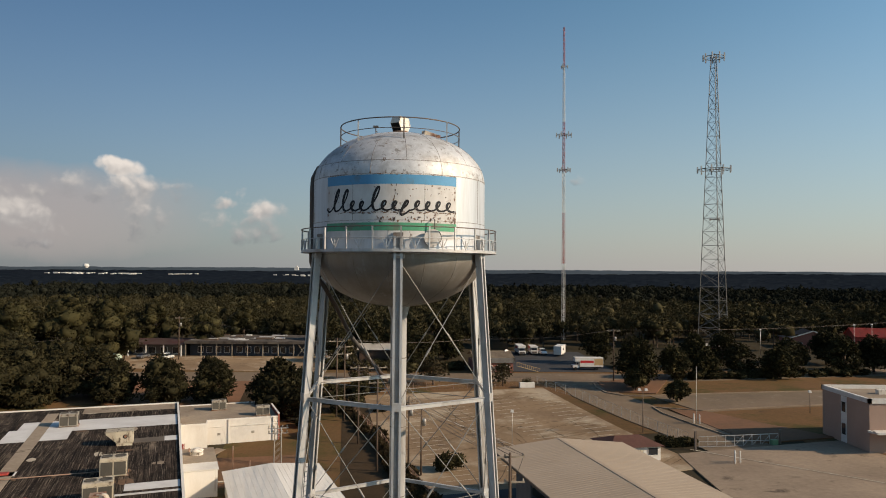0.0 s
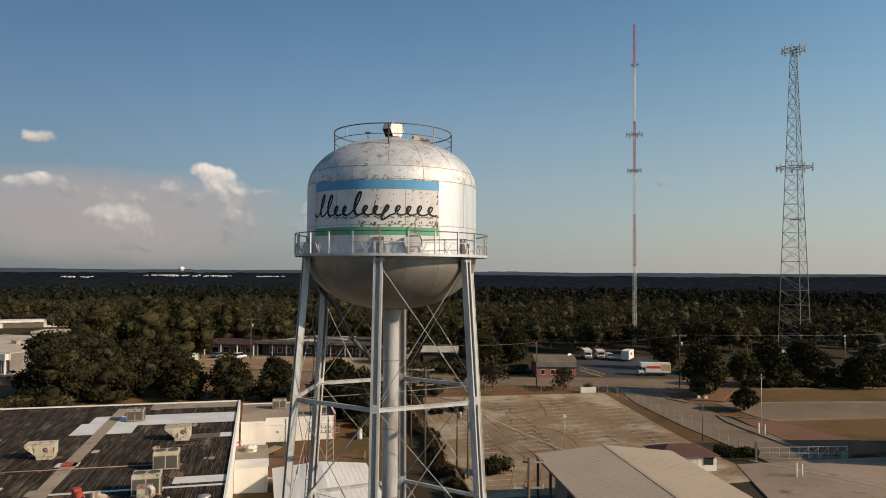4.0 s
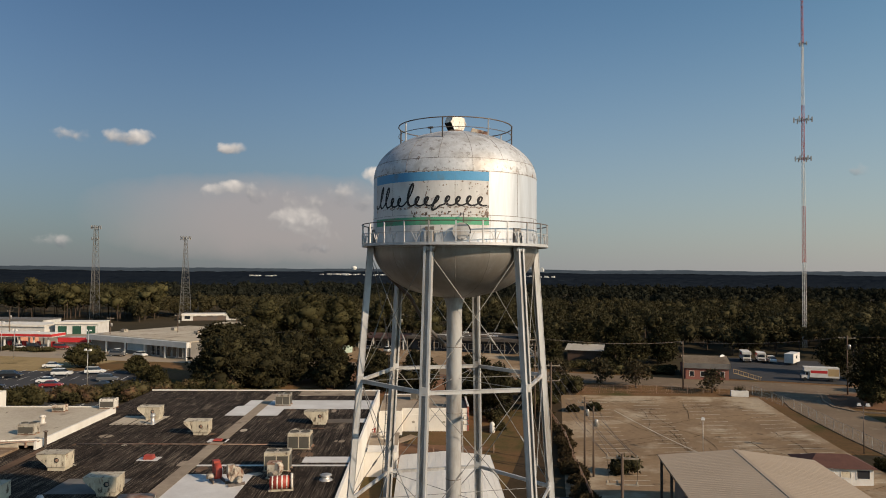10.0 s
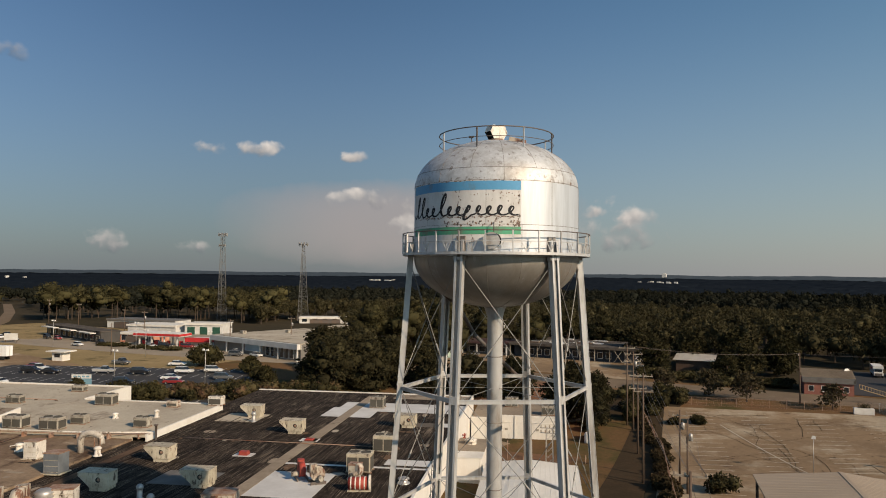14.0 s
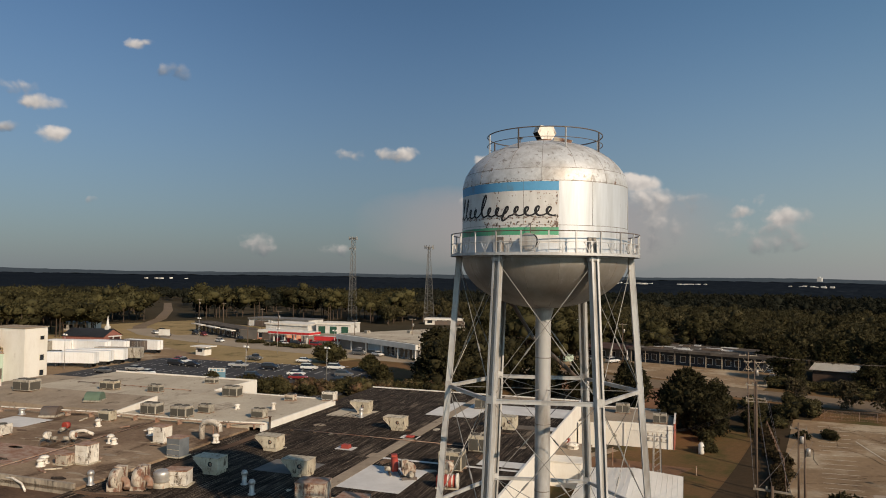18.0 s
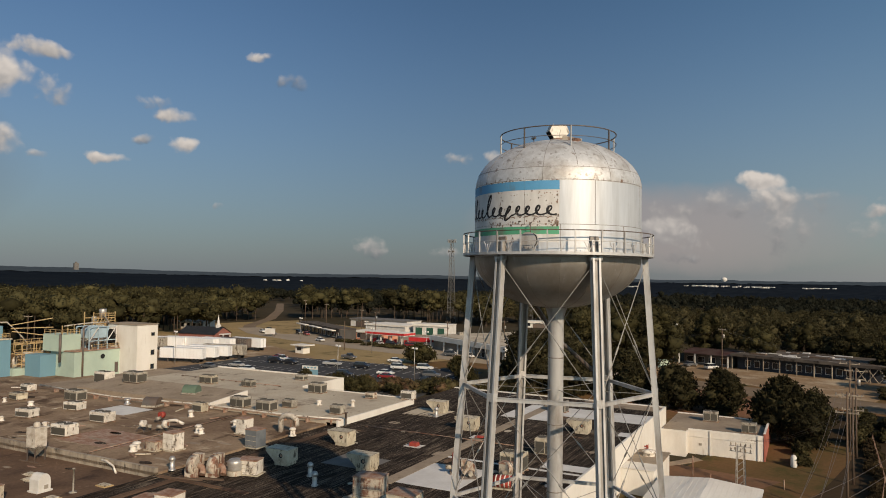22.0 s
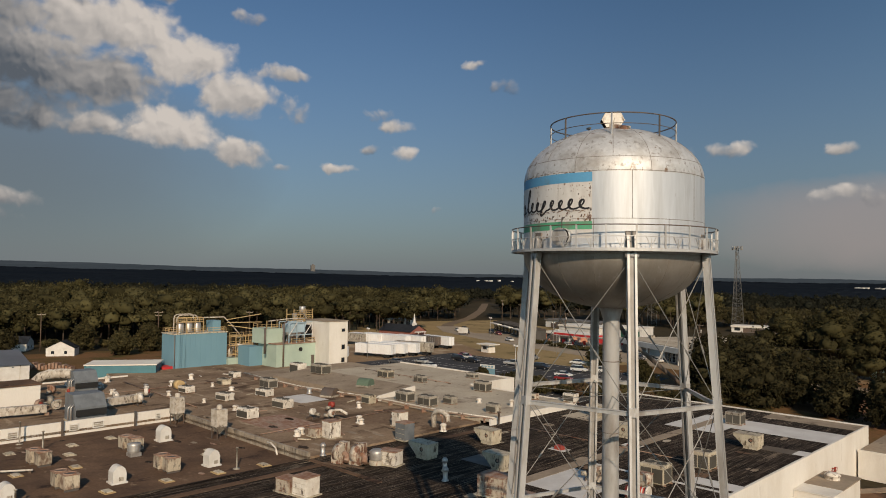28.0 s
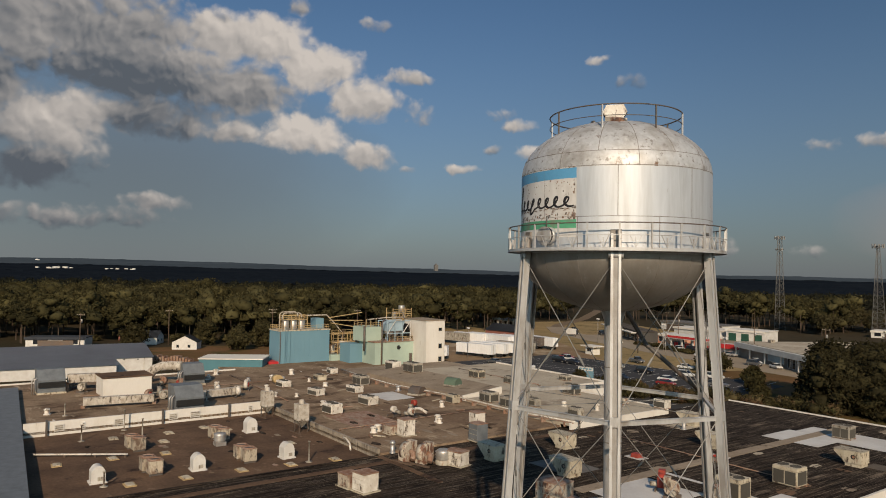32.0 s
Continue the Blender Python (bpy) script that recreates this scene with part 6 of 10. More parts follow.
for label, base, pts, r, material in (
        ("fat cream duct elbow with rusty joints", (44.6, 46.2, Z_BROWN), [(-1.6, 0, 0), (-1.6, 0, 1.8), (-1.2, 0, 2.4), (-0.4, 0, 2.6), (0.6, 0, 2.5), (1.2, 0, 2.1), (1.4, 0, 1.2)], 0.42, M_duct),
        ("white curved steam pipe elbow", (61.5, 54.0, Z_BROWN), [(0, 0, 0), (0, 0, 0.9), (0.4, 0.2, 1.4), (1.4, 0.5, 1.5), (2.6, 0.9, 1.0)], 0.22, M_white_unit),
        ("bent pale pipe over the parapet", (52.0, 71.2, Z_LOW), [(-2.4, 0.4, 0.95), (-0.6, 0.2, 1.0), (1.2, -0.2, 0.7), (2.2, -0.6, 0.1)], 0.12, M_white_unit)):
    t = thing("duct_elbow", F(*base[:2], base[2]), label, "duct")
    bm = BM()
    path_tube(bm, pts, r, 12)
    part("elbow", bm, material, t)
    if r > 0.4:
        for x in (0.6, 1.4):
            bm = BM()
            beam(bm, (x, -0.4, 0), (x, -0.4, 2.0), 0.1, 0.1)
            part("stand", bm, M_rust, t)
for v, u, label in ((78.9, 41.6, "dark grey half-round intake cowl"), (77.6, 34.0, "green-grey half-round intake cowl")):
    t = thing("intake_cowl", F(v, u, Z_BROWN if u > 38 else Z_UP + 0.88 - (u - 29) * 0.102, 20), label, "intake cowl", "intake cowls")
    bm = BM()
    xprism(bm, [(-1.3, 0.3), (1.3, 0.3)] + [(1.3 * math.cos(math.radians(a)), 0.3 + 1.3 * math.sin(math.radians(a))) for a in range(0, 181, 18)][1:-1], -1.3, 1.3)
    part("cowl", bm, M_darksteel if u > 40 else mat("green_grey_sheet", (0.12, 0.17, 0.12), rough=0.6, var=0.15), t)
    bm = BM()
    box(bm, -1.4, 1.4, -1.4, 1.4, 0, 0.3)
    part("curb", bm, M_grey_unit, t)


# large ducts and intake houses on the west roof
def intake_house(v, u, w, d, h, turn=0):
    t = thing("intake_house", F(v, u, Z_BROWN, turn), "blue-grey sheet-metal air house with sloping front", "air handler", "air houses on the west roof")
    bm = BM()
    xprism(bm, [(-d / 2, 0.3), (d / 2, 0.3), (d / 2, h), (-d / 2 + d * 0.3, h), (-d / 2, h * 0.58)], -w / 2, w / 2)
    part("casing", bm, M_bluegrey, t)
    # Solid black box stands in for the shade inside the intake slot.
    bm = BM()
    box(bm, -w / 2 + 0.1, w / 2 - 0.1, -d / 2 - 0.35, -d / 2, h * 0.28, h * 0.5)
    part("shadowed_intake", bm, M_dark, t, "intake slot drawn as a black box for its shade")
    bm = BM()
    box(bm, -w / 2 - 0.1, w / 2 + 0.1, -d / 2 - 0.5, d / 2 + 0.1, 0, 0.3)
    part("base_frame", bm, M_unit, t)
    for x in (-w / 2 - 0.5, -w / 2 - 0.9):
        bm = BM()
        path_tube(bm, [(x, -d / 2 + 0.3, 0), (x, -d / 2 + 0.3, h * 0.6), (x + 0.4, -d / 2 + 0.3, h * 0.7)], 0.12, 8)
        part("side_pipe", bm, M_galv, t)
    return t


intake_house(85.5, 83.5, 4.6, 4.6, 4.3, 90)
intake_house(113.0, 74.6, 4.2, 4.4, 4.2, 90)
intake_house(116.0, 99.8, 4.6, 4.6, 4.4, 90)


def boxduct(label, pts, w, h, z):
    t = thing("air_duct", FM, label, "air duct", "mastic-coated ducts")
    for (a, b) in zip(pts, pts[1:]):
        bm = BM()
        beam(bm, (-a[0], -a[1], z), (-b[0], -b[1], z), w, h)
        part("duct_section", bm, M_duct, t, "", 0.08)
    for p in pts[::2]:
        bm = BM()
        box(bm, -p[0] - 0.3, -p[0] + 0.3, -p[1] - 0.3, -p[1] + 0.3, Z_BROWN, z - h / 2)
        part("duct_support", bm, M_rust, t)
    return t


boxduct("long pale mastic-coated rectangular duct", [(95.8, 97.4), (95.0, 92.0), (94.0, 86.5)], 1.3, 1.3, Z_BROWN + 1.1)
boxduct("long pale mastic-coated rectangular duct", [(91.5, 80.8), (93.5, 77.0), (94.0, 72.0)], 1.3, 1.3, Z_BROWN + 1.1)
boxduct("pale duct linking the air houses", [(115.5, 97.0), (114.5, 91.5)], 1.6, 1.6, Z_BROWN + 2.4)
t = thing("air_duct", FM, "large curved mastic-coated duct", "air duct", "mastic-coated ducts")
bm = BM()
path_tube(bm, [(-119.5, -81.5, Z_BROWN), (-119.3, -81.2, Z_BROWN + 1.6), (-118.4, -80.4, Z_BROWN + 2.8), (-117.2, -79.2, Z_BROWN + 3.4), (-115.4, -77.6, Z_BROWN + 3.6), (-113.6, -76.2, Z_BROWN + 3.6)], 0.95, 16)
part("duct_bend", bm, M_duct, t)
t = thing("penthouse", F(108.0, 88.5, Z_BROWN), "cream plant-room box with brown roof", "plant room")
bm = BM()
box(bm, -3.2, 3.2, -4.2, 4.2, 0, 3.4)
part("wall", bm, M_wall, t, "stained cream wall")
bm = BM()
box(bm, -3.4, 3.4, -4.4, 4.4, 3.4, 3.6)
part("roof", bm, M_dark_brown_roof, t)
for i, (v, u) in enumerate(((96, 84.5), (98, 86.5), (100.5, 84), (113, 80), (117, 84), (118, 90), (118, 96), (109, 78), (112, 95))):
    blower(F(v, u, Z_BROWN, 40 * i), "rusty red blower among the ducts" if i % 2 else "grey blower among the ducts", M_rust if i % 2 else M_grey_unit, M_red if i % 2 else M_duct, 0.85)
for i in range(26):
    v, u = random.uniform(84, 124), random.uniform(42, 108)
    if 82 < v < 119 and 72 < u < 108:
        continue
    if 44 <= u <= 52 and v < 90:
        continue
    mushroom(v, u, Z_BROWN + 0.01, random.uniform(0.25, 0.5), random.uniform(0.5, 1.4), random.choice((M_white_unit, M_rusty_unit, M_galv)), "weathered capped roof vent")
t = thing("hose_reel_cart", F(104.5, 59.5, Z_BROWN), "yellow rusted drum machine", "machine")
bm = BM()
tube(bm, (-1, 0, 0.95), (1, 0, 0.95), 0.9, n=18)
part("drum", bm, M_pipe_yellow, t)
bm = BM()
box(bm, -1.1, 1.1, -0.6, 0.6, 0, 0.2)
part("base", bm, M_darksteel, t)
t = thing("grey_roof_house", F(75, 114, Z_BROWN + 0.7), "dark square intake box on stilts", "intake box")
bm = BM()
box(bm, -1.0, 1.0, -0.8, 0.8, 0.7, 2.2)
part("casing", bm, M_darksteel, t)
for x in (-0.7, 0.7):
    bm = BM()
    box(bm, x - 0.08, x + 0.08, -0.5, 0.5, 0, 0.7)
    part("leg", bm, M_darksteel, t)

# ---- process plant west of the factory ----
plant = thing("blue_process_building", FM @ pose(-32.93, -20.5, 0) @ Matrix.Diagonal((0.76, 0.942, 1, 1)) @ pose(0, 20.5, 0), "tall blue clad process building with rooftop tanks", "industrial building")
PG = -1.0
bm = BM()
box(bm, -147, -138.5, -46.5, -31.3, PG, 10.0)
part("wall", bm, M_bluewall, plant)
for k in range(11):
    y = -46.4 + k * 1.5
    bm = BM()
    box(bm, -138.5, -138.475, y - 0.04, y + 0.04, PG, 9.9)
    part("cladding_rib", bm, M_bluewall, plant)
bm = BM()
box(bm, -147.2, -138.3, -46.7, -31.1, 10.0, 10.25)
part("roof", bm, M_unit, plant)


def railing(parent, pts, z, h=1.1, material=None):
    bm = BM()
    for a, b in zip(pts, pts[1:]):
        for q in (h, h * 0.5):
            beam(bm, (*a, z + q), (*b, z + q), 0.09, 0.09)
        n = max(1, int((Vector(b) - Vector(a)).length / 1.8))
        for i in range(n + 1):
            p = Vector(a).lerp(Vector(b), i / n)
            beam(bm, (p.x, p.y, z), (p.x, p.y, z + h), 0.09, 0.09)
    return part("railing", bm, material or M_pipe_yellow, parent, "ochre painted railing")


railing(plant, [(-146.8, -46.4), (-138.7, -46.4), (-138.7, -31.5), (-146.8, -31.5), (-146.8, -46.4)], 10.25)
for y in (-44.0, -41.6, -39.2):
    bm = BM()
    lathe(bm, [(0.95, 10.3), (0.95, 12.5), (0.7, 12.8), (0.0, 12.9)], 22, (-140.6, y))
    part("tank", bm, M_galv, plant, "silver tank")


def member_of(owner, name, p, q, wide, paint):
    bm = BM()
    beam(bm, p, q, wide, wide)
    return part(name, bm, paint, owner)


def pipe_of(owner, name, pts, r, paint, tag=""):
    bm = BM()
    path_tube(bm, pts, r, 7)
    return part(name, bm, paint, owner, tag)


for y in (-45.2, -42.8, -40.4, -38.0):
    for x in (-142, -139.3):
        member_of(plant, "frame_post", (x, y, 10.2), (x, y, 14.0), 0.17, M_pipe_yellow)
for x in (-142, -139.3):
    for z in (12.95, 14.0):
        member_of(plant, "frame_beam", (x, -45.2, z), (x, -38.0, z), 0.17, M_pipe_yellow)
railing(plant, [(-142, -45.2), (-139.3, -45.2), (-139.3, -38.0), (-142, -38.0), (-142, -45.2)], 12.95)
for y0, y1, z in ((-46.4, -41.0, 15.0), (-45.6, -39.8, 14.7)):
    pipe_of(plant, "pipe_loop", [(-139.0, y0, 10.2)] + bend((-139.0, y0, z - 1.2), (-139.0, y0, z), (-139.0, y0 + 1.2, z), 6) + bend((-139.0, y1 - 1.2, z), (-139.0, y1, z), (-139.0, y1, z - 1.2), 6), 0.15, M_duct, "pale looping pipe")
pipe_of(plant, "roof_pipe", [(-140.5, -38.0, 13.9), (-140.5, -31.5, 13.9), (-140.0, -29.0, 11.5), (-139.5, -27.0, 9.2)], 0.16, M_duct)
pipe_of(plant, "downpipe", [(-138.25, -43.4, 10.0), (-138.25, -43.4, PG)], 0.10, M_bluewall)
pipe_of(plant, "drain_pipe", [(-138.2, -46.3, 10.0), (-138.2, -46.3, PG)], 0.12, M_darksteel)
for s in (-0.25, 0.25):
    member_of(plant, "ladder_rail", (-138.15, -44.6 + s, PG), (-138.15, -44.6 + s, 11.2), 0.06, M_bluewall)
for k in range(22):
    member_of(plant, "ladder_rung", (-138.15, -44.85, PG + 0.5 + 0.5 * k), (-138.15, -44.35, PG + 0.5 + 0.5 * k), 0.05, M_bluewall)
random.seed(31)
for k in range(26):
    y = -31.0 + random.uniform(0, 10.5)
    x = random.uniform(-141, -137.4)
    z = random.uniform(3.4, 8.5)
    d = random.choice(((0, random.uniform(1, 3.5), 0), (random.uniform(-2, 2), 0, 0), (0, 0, random.uniform(1, 3)), (0, random.uniform(1, 2.5), random.uniform(-1.5, 1.5))))
    pipe_of(plant, "process_pipe", [(x, y, z), (x + d[0], y + d[1], z + d[2]), (x + d[0], y + d[1], z + d[2] - 0.8)], random.uniform(0.07, 0.17), random.choice((M_duct, M_pipe_yellow, M_galv, M_darksteel)))
railing(plant, [(-137.3, -31.0), (-137.3, -20.6)], 6.5)
railing(plant, [(-137.3, -31.0), (-137.3, -20.6)], 8.8)
for k in range(4):
    bm = BM()
    lathe(bm, [(0.0, 3.3), (0.65, 3.4), (0.65, 5.2 + k % 2), (0.3, 5.8 + k % 2), (0, 5.9 + k % 2)], 14, (-139.8, -29.6 + 2.4 * k))
    part("vessel", bm, M_duct, plant, "pale process vessel")
bm = BM()
box(bm, -145.5, -141, -34.6, -32.2, 10.25, 13.0)
part("roof_cabin", bm, M_bluewall, plant)
bridge = []


def bridge_beam(name, p, q, wide=0.18):
    bm = BM()
    beam(bm, p, q, wide, wide)
    ob = part(name, bm, M_pipe_yellow, bridge[0] if bridge else plant, "" if bridge else "ochre steel pipe bridge")
    if not bridge:
        bridge.append(ob)


for k in range(3):
    bridge_beam("pipe_bridge" if k == 0 else "bridge_pipe", (-139, -31.5 + 0.3 * k, 13.2 - 0.7 * k), (-138, -21 + 0.3 * k, 14.5 - 2.2 * k))
for y in (-29, -26, -23.5):
    for x in (-141, -137.5):
        bridge_beam("bridge_post", (x, y, PG), (x, y, 9.0))
for z in (4.2, 6.5, 8.8):
    for x in (-141, -137.5):
        bridge_beam("bridge_beam", (x, -31, z), (x, -20.5, z))
    for y in (-29, -26, -23.5):
        bridge_beam("bridge_beam", (-141, y, z), (-137.5, y, z))
bm = BM()
box(bm, -141.5, -137.2, -31.3, -20.5, PG, 3.3)
part("base_wall", bm, M_mint, plant, "pale green block wall")

mint = thing("pale_green_process_building", FM, "pale green process building with rooftop machinery", "industrial building")
bm = BM()
box(bm, -133, -124.5, -24.5, -12.6, PG, 7.4)
part("wall", bm, M_mint, mint)
bm = BM()
box(bm, -134.5, -128, -25.5, -20.5, 7.4, 11.2)
part("upper_wall", bm, M_mint, mint)
bm = BM()
box(bm, -136.5, -131, -28.3, -24.5, PG, 6.6)
part("side_block", bm, M_bluewall, mint, "blue side block")
bm = BM()
box(bm, -133.2, -124.3, -24.7, -12.4, 7.4, 7.6)
part("roof", bm, M_rust, mint)
railing(mint, [(-124.6, -20.0), (-124.6, -12.8), (-132.6, -12.8)], 7.6)
railing(mint, [(-134.3, -25.3), (-128.2, -25.3), (-128.2, -20.7)], 11.2)
for y in (-20.6, -18.2, -15.8, -13.4):
    for x in (-124.9, -129.5):
        member_of(mint, "frame_post", (x, y, 7.5), (x, y, 12.8), 0.20, M_paleblue if y < -14 else M_whitepaint)
for z in (9.6, 12.8):
    for x in (-124.9, -129.5):
        member_of(mint, "frame_beam", (x, -20.6, z), (x, -13.4, z), 0.2, M_paleblue)
for y in (-20.6, -15.8):
    member_of(mint, "frame_brace", (-124.8, y, 9.6), (-124.8, y + 2.4, 12.8), 0.14, M_whitepaint)
bm = BM()
xprism(bm, [(-19.9, 10.2), (-15.9, 10.2), (-15.0, 12.6), (-18.9, 13.1), (-19.9, 12.0)], -129.0, -125.2)
part("filter_housing", bm, M_paleblue, mint, "pale blue filter housing")
for y in (-19.0, -17.0):
    bm = BM()
    vs = [bm.verts.new(p) for p in ((-128, y - 0.9, 10.2), (-125.4, y - 0.9, 10.2), (-125.4, y + 0.9, 10.2), (-128, y + 0.9, 10.2), (-126.7, y, 8.2))]
    for f in ((0, 1, 2, 3), (1, 0, 4), (2, 1, 4), (3, 2, 4), (0, 3, 4)):
        bm.faces.new([vs[i] for i in f])
    part("hopper", bm, M_galv, mint, "grey steel hopper")
random.seed(12)
for k in range(22):
    x, y, z = random.uniform(-131, -124.9), random.uniform(-20.5, -13.0), random.uniform(7.8, 11.5)
    d = random.choice(((0, random.uniform(1, 3), 0), (0, 0, random.uniform(1, 2.4)), (random.uniform(-2, 2), 0, 0.5)))
    pipe_of(mint, "process_pipe", [(x, y, z), (x + d[0], y + d[1], z + d[2]), (x + d[0] - 0.4, y + d[1], z + d[2] - 0.6)], random.uniform(0.06, 0.15), random.choice((M_whitepaint, M_galv, M_darksteel, M_pipe_yellow)))
for y in (-25.0, -23.6, -22.0):
    member_of(mint, "platform_post", (-128.4, y, 11.2), (-128.4, y, 13.3), 0.15, M_pipe_yellow)
pipe_of(mint, "overhead_pipe", [(-128.0, -24.8, 13.2), (-126.5, -20.0, 13.7), (-127.5, -13.5, 13.6), (-131, -12.4, 15.0)], 0.14, M_duct)
bm = BM()
vs = [bm.verts.new(p) for p in ((-125.0, -14.0, 12.0), (-125.0, -12.8, 8.2), (-130, -12.8, 8.2), (-130, -14, 12.0), (-127.5, -13.8, 9.0))]
bm.faces.new((vs[0], vs[1], vs[4]))
bm.faces.new((vs[1], vs[2], vs[4]))
bm.faces.new((vs[2], vs[3], vs[4]))
bm.faces.new((vs[3], vs[0], vs[4]))
part("tarpaulin", bm, M_dark, mint, "black sagging tarpaulin")
bm = BM()
path_tube(bm, [(-124.2, -22.6, PG), (-124.2, -22.6, 12.5), (-124.6, -22.0, 13.0), (-126, -20.5, 13.0)], 0.22, 8)
part("stand_pipe", bm, M_darksteel, mint)
pipe_of(mint, "dark_duct", [(-127.8, -25.8, 5.0), (-127.8, -25.8, 11.5)], 0.3, M_darksteel)
for x, y in ((-130.6, -15.4), (-130.6, -12.2), (-130.6, -9.4), (-134, -15.4), (-134, -9.4)):
    member_of(mint, "tower_post", (x, y, 7.5), (x, y, 15.9), 0.18, M_pipe_yellow)
for z in (12.6, 14.4):
    for x in (-130.6, -134):
        member_of(mint, "tower_beam", (x, -15.4, z), (x, -9.4, z), 0.18, M_pipe_yellow)
    railing(mint, [(-130.5, -15.4), (-130.5, -9.4), (-134, -9.4)], z)
for k in range(5):
    member_of(mint, "stair_stringer", (-130.3, -15.0 + 0.9 * k, 12.7), (-130.3, -14.2 + 0.9 * k, 14.4), 0.10, M_pipe_yellow)
for x, y, z0, z1, r in ((-132.3, -11.6, 14.4, 16.4, 0.85), (-132.3, -14.0, 12.6, 14.6, 0.6)):
    bm = BM()
    lathe(bm, [(0.0, z0), (r, z0), (r, z1), (r * 0.9, z1 + 0.15), (0.0, z1 + 0.2)], 18, (x, y))
    part("vessel", bm, M_galv, mint, "silver vessel")
bm = BM()
tube(bm, (-124.4, -17.3, 5.9), (-124.3, -17.3, 5.9), 0.55, n=18)
part("fan_opening", bm, M_dark, mint, "round dark fan opening")
bm = BM()
box(bm, -124.45, -124.38, -13.9, -13.0, 1.8, 4.2)
part("door", bm, M_darksteel, mint, "dark steel door")
white = thing("cream_stair_block", FM, "tall plain cream stair tower with small windows", "building")
bm = BM()
box(bm, -129, -118.5, -12.6, -6.6, PG, 13.1)
part("wall", bm, M_wall, white)
bm = BM()
box(bm, -129.2, -118.3, -12.8, -6.4, 13.1, 13.3)
part("roof", bm, M_tan_roof, white)
for z in (10.4, 5.8, 2.4):
    bm = BM()
    box(bm, -118.49, -118.42, -8.6, -7.6, z, z + (0.8 if z > 8 else 1.2))
    w = part("window", bm, M_glass, white)
    bm = BM()
    for q in ((-8.68, -8.6), (-7.6, -7.52)):
        box(bm, -118.49, -118.4, q[0], q[1], z - 0.08, z + (0.88 if z > 8 else 1.28))
    part("window_frame", bm, M_unit, w)

bl = thing("teal_shed", pose(-152.0, 18.5, 0), "low teal shed with a white roof", "shed")
q = pose(0, 0, 0, 0, 0, -12)
bm = BM()
box(bm, -9, 0, -7.8, 7.8, -0.5, 3.5)
p = part("wall", bm, M_teal, bl)
p.matrix_basis = q
bm = BM()
box(bm, -9.2, 0.2, -8, 8, 3.5, 3.75)
p = part("roof", bm, M_whiteroofmetal, bl)
p.matrix_basis = q
wh = thing("white_warehouse", pose(-161.0, -0.8, 0, 0, 0, 16), "long white warehouse with a blue-grey metal roof", "warehouse")
bm = BM()
box(bm, -32, 0, -60, 0, -0.8, 3.45)
part("wall", bm, M_whitepaint, wh)
bm = BM()
for s in (0, 1):
    vs = [bm.verts.new(p) for p in (((0.4, -60.5, 3.4), (0.4, 0.4, 3.4), (-16, 0.4, 5.5), (-16, -60.5, 5.5)), ((-16, -60.5, 5.5), (-16, 0.4, 5.5), (-32.4, 0.4, 3.4), (-32.4, -60.5, 3.4)))[s]]
    bm.faces.new(vs)
bmesh.ops.solidify(bm, geom=list(bm.faces), thickness=0.12)
part("roof", bm, M_slate, wh, "blue-grey ribbed metal roof")
bm = BM()
prism_pts = [(0.02, 3.35), (-16, 5.4), (-32, 3.35)]
vs = [bm.verts.new((x, -0.05, z)) for x, z in prism_pts] + [bm.verts.new((x, -0.3, z)) for x, z in prism_pts]
bm.faces.new(vs[:3])
bm.faces.new(vs[5:2:-1])
for i in range(3):
    bm.faces.new((vs[i], vs[(i + 1) % 3], vs[3 + (i + 1) % 3], vs[3 + i]))
part("gable", bm, M_whitepaint, wh)
for y in range(-58, 0, 7):
    bm = BM()
    box(bm, 0.0, 0.06, y, y + 0.12, -0.5, 3.4)
    part("panel_joint", bm, M_unit, wh)
for k in range(18):
    bm = BM()
    box(bm, 0.0, 0.05, -58 + 3.2 * k, -57.6 + 3.2 * k, 2.9, 3.1)
    part("eave_vent", bm, M_dark, wh)
bm = BM()
box(bm, 0.0, 6.5, -60, -9, -0.8, 2.6)
part("lean_to_wall", bm, M_whitepaint, wh)
bm = BM()
vs = [bm.verts.new(p) for p in ((-0.3, -60.4, 3.42), (6.9, -60.4, 2.6), (6.9, -8.6, 2.6), (-0.3, -8.6, 3.42))]
bm.faces.new(vs)
bmesh.ops.solidify(bm, geom=list(bm.faces), thickness=0.1)
part("lean_to_roof", bm, M_slate, wh, "grey metal lean-to roof")

# ---- tar patches, conduits and boards on the roofs ----
random.seed(44)


def tar_patch(v, u, z, w, d, paint, tag):
    bm = BM()
    n = 11
    ring = [((w * math.cos(2 * math.pi * i / n)) * random.uniform(0.65, 1.15), (d * math.sin(2 * math.pi * i / n)) * random.uniform(0.65, 1.15)) for i in range(n)]
    lo = [bm.verts.new((-v + x, -u + y, z - 0.03)) for x, y in ring]
    hi = [bm.verts.new((-v + x, -u + y, z + 0.012)) for x, y in ring]
    bm.faces.new(hi)
    for i in range(n):
        bm.faces.new((lo[i], lo[(i + 1) % n], hi[(i + 1) % n], hi[i]))
    part("roof_patch", bm, paint, factory, tag)


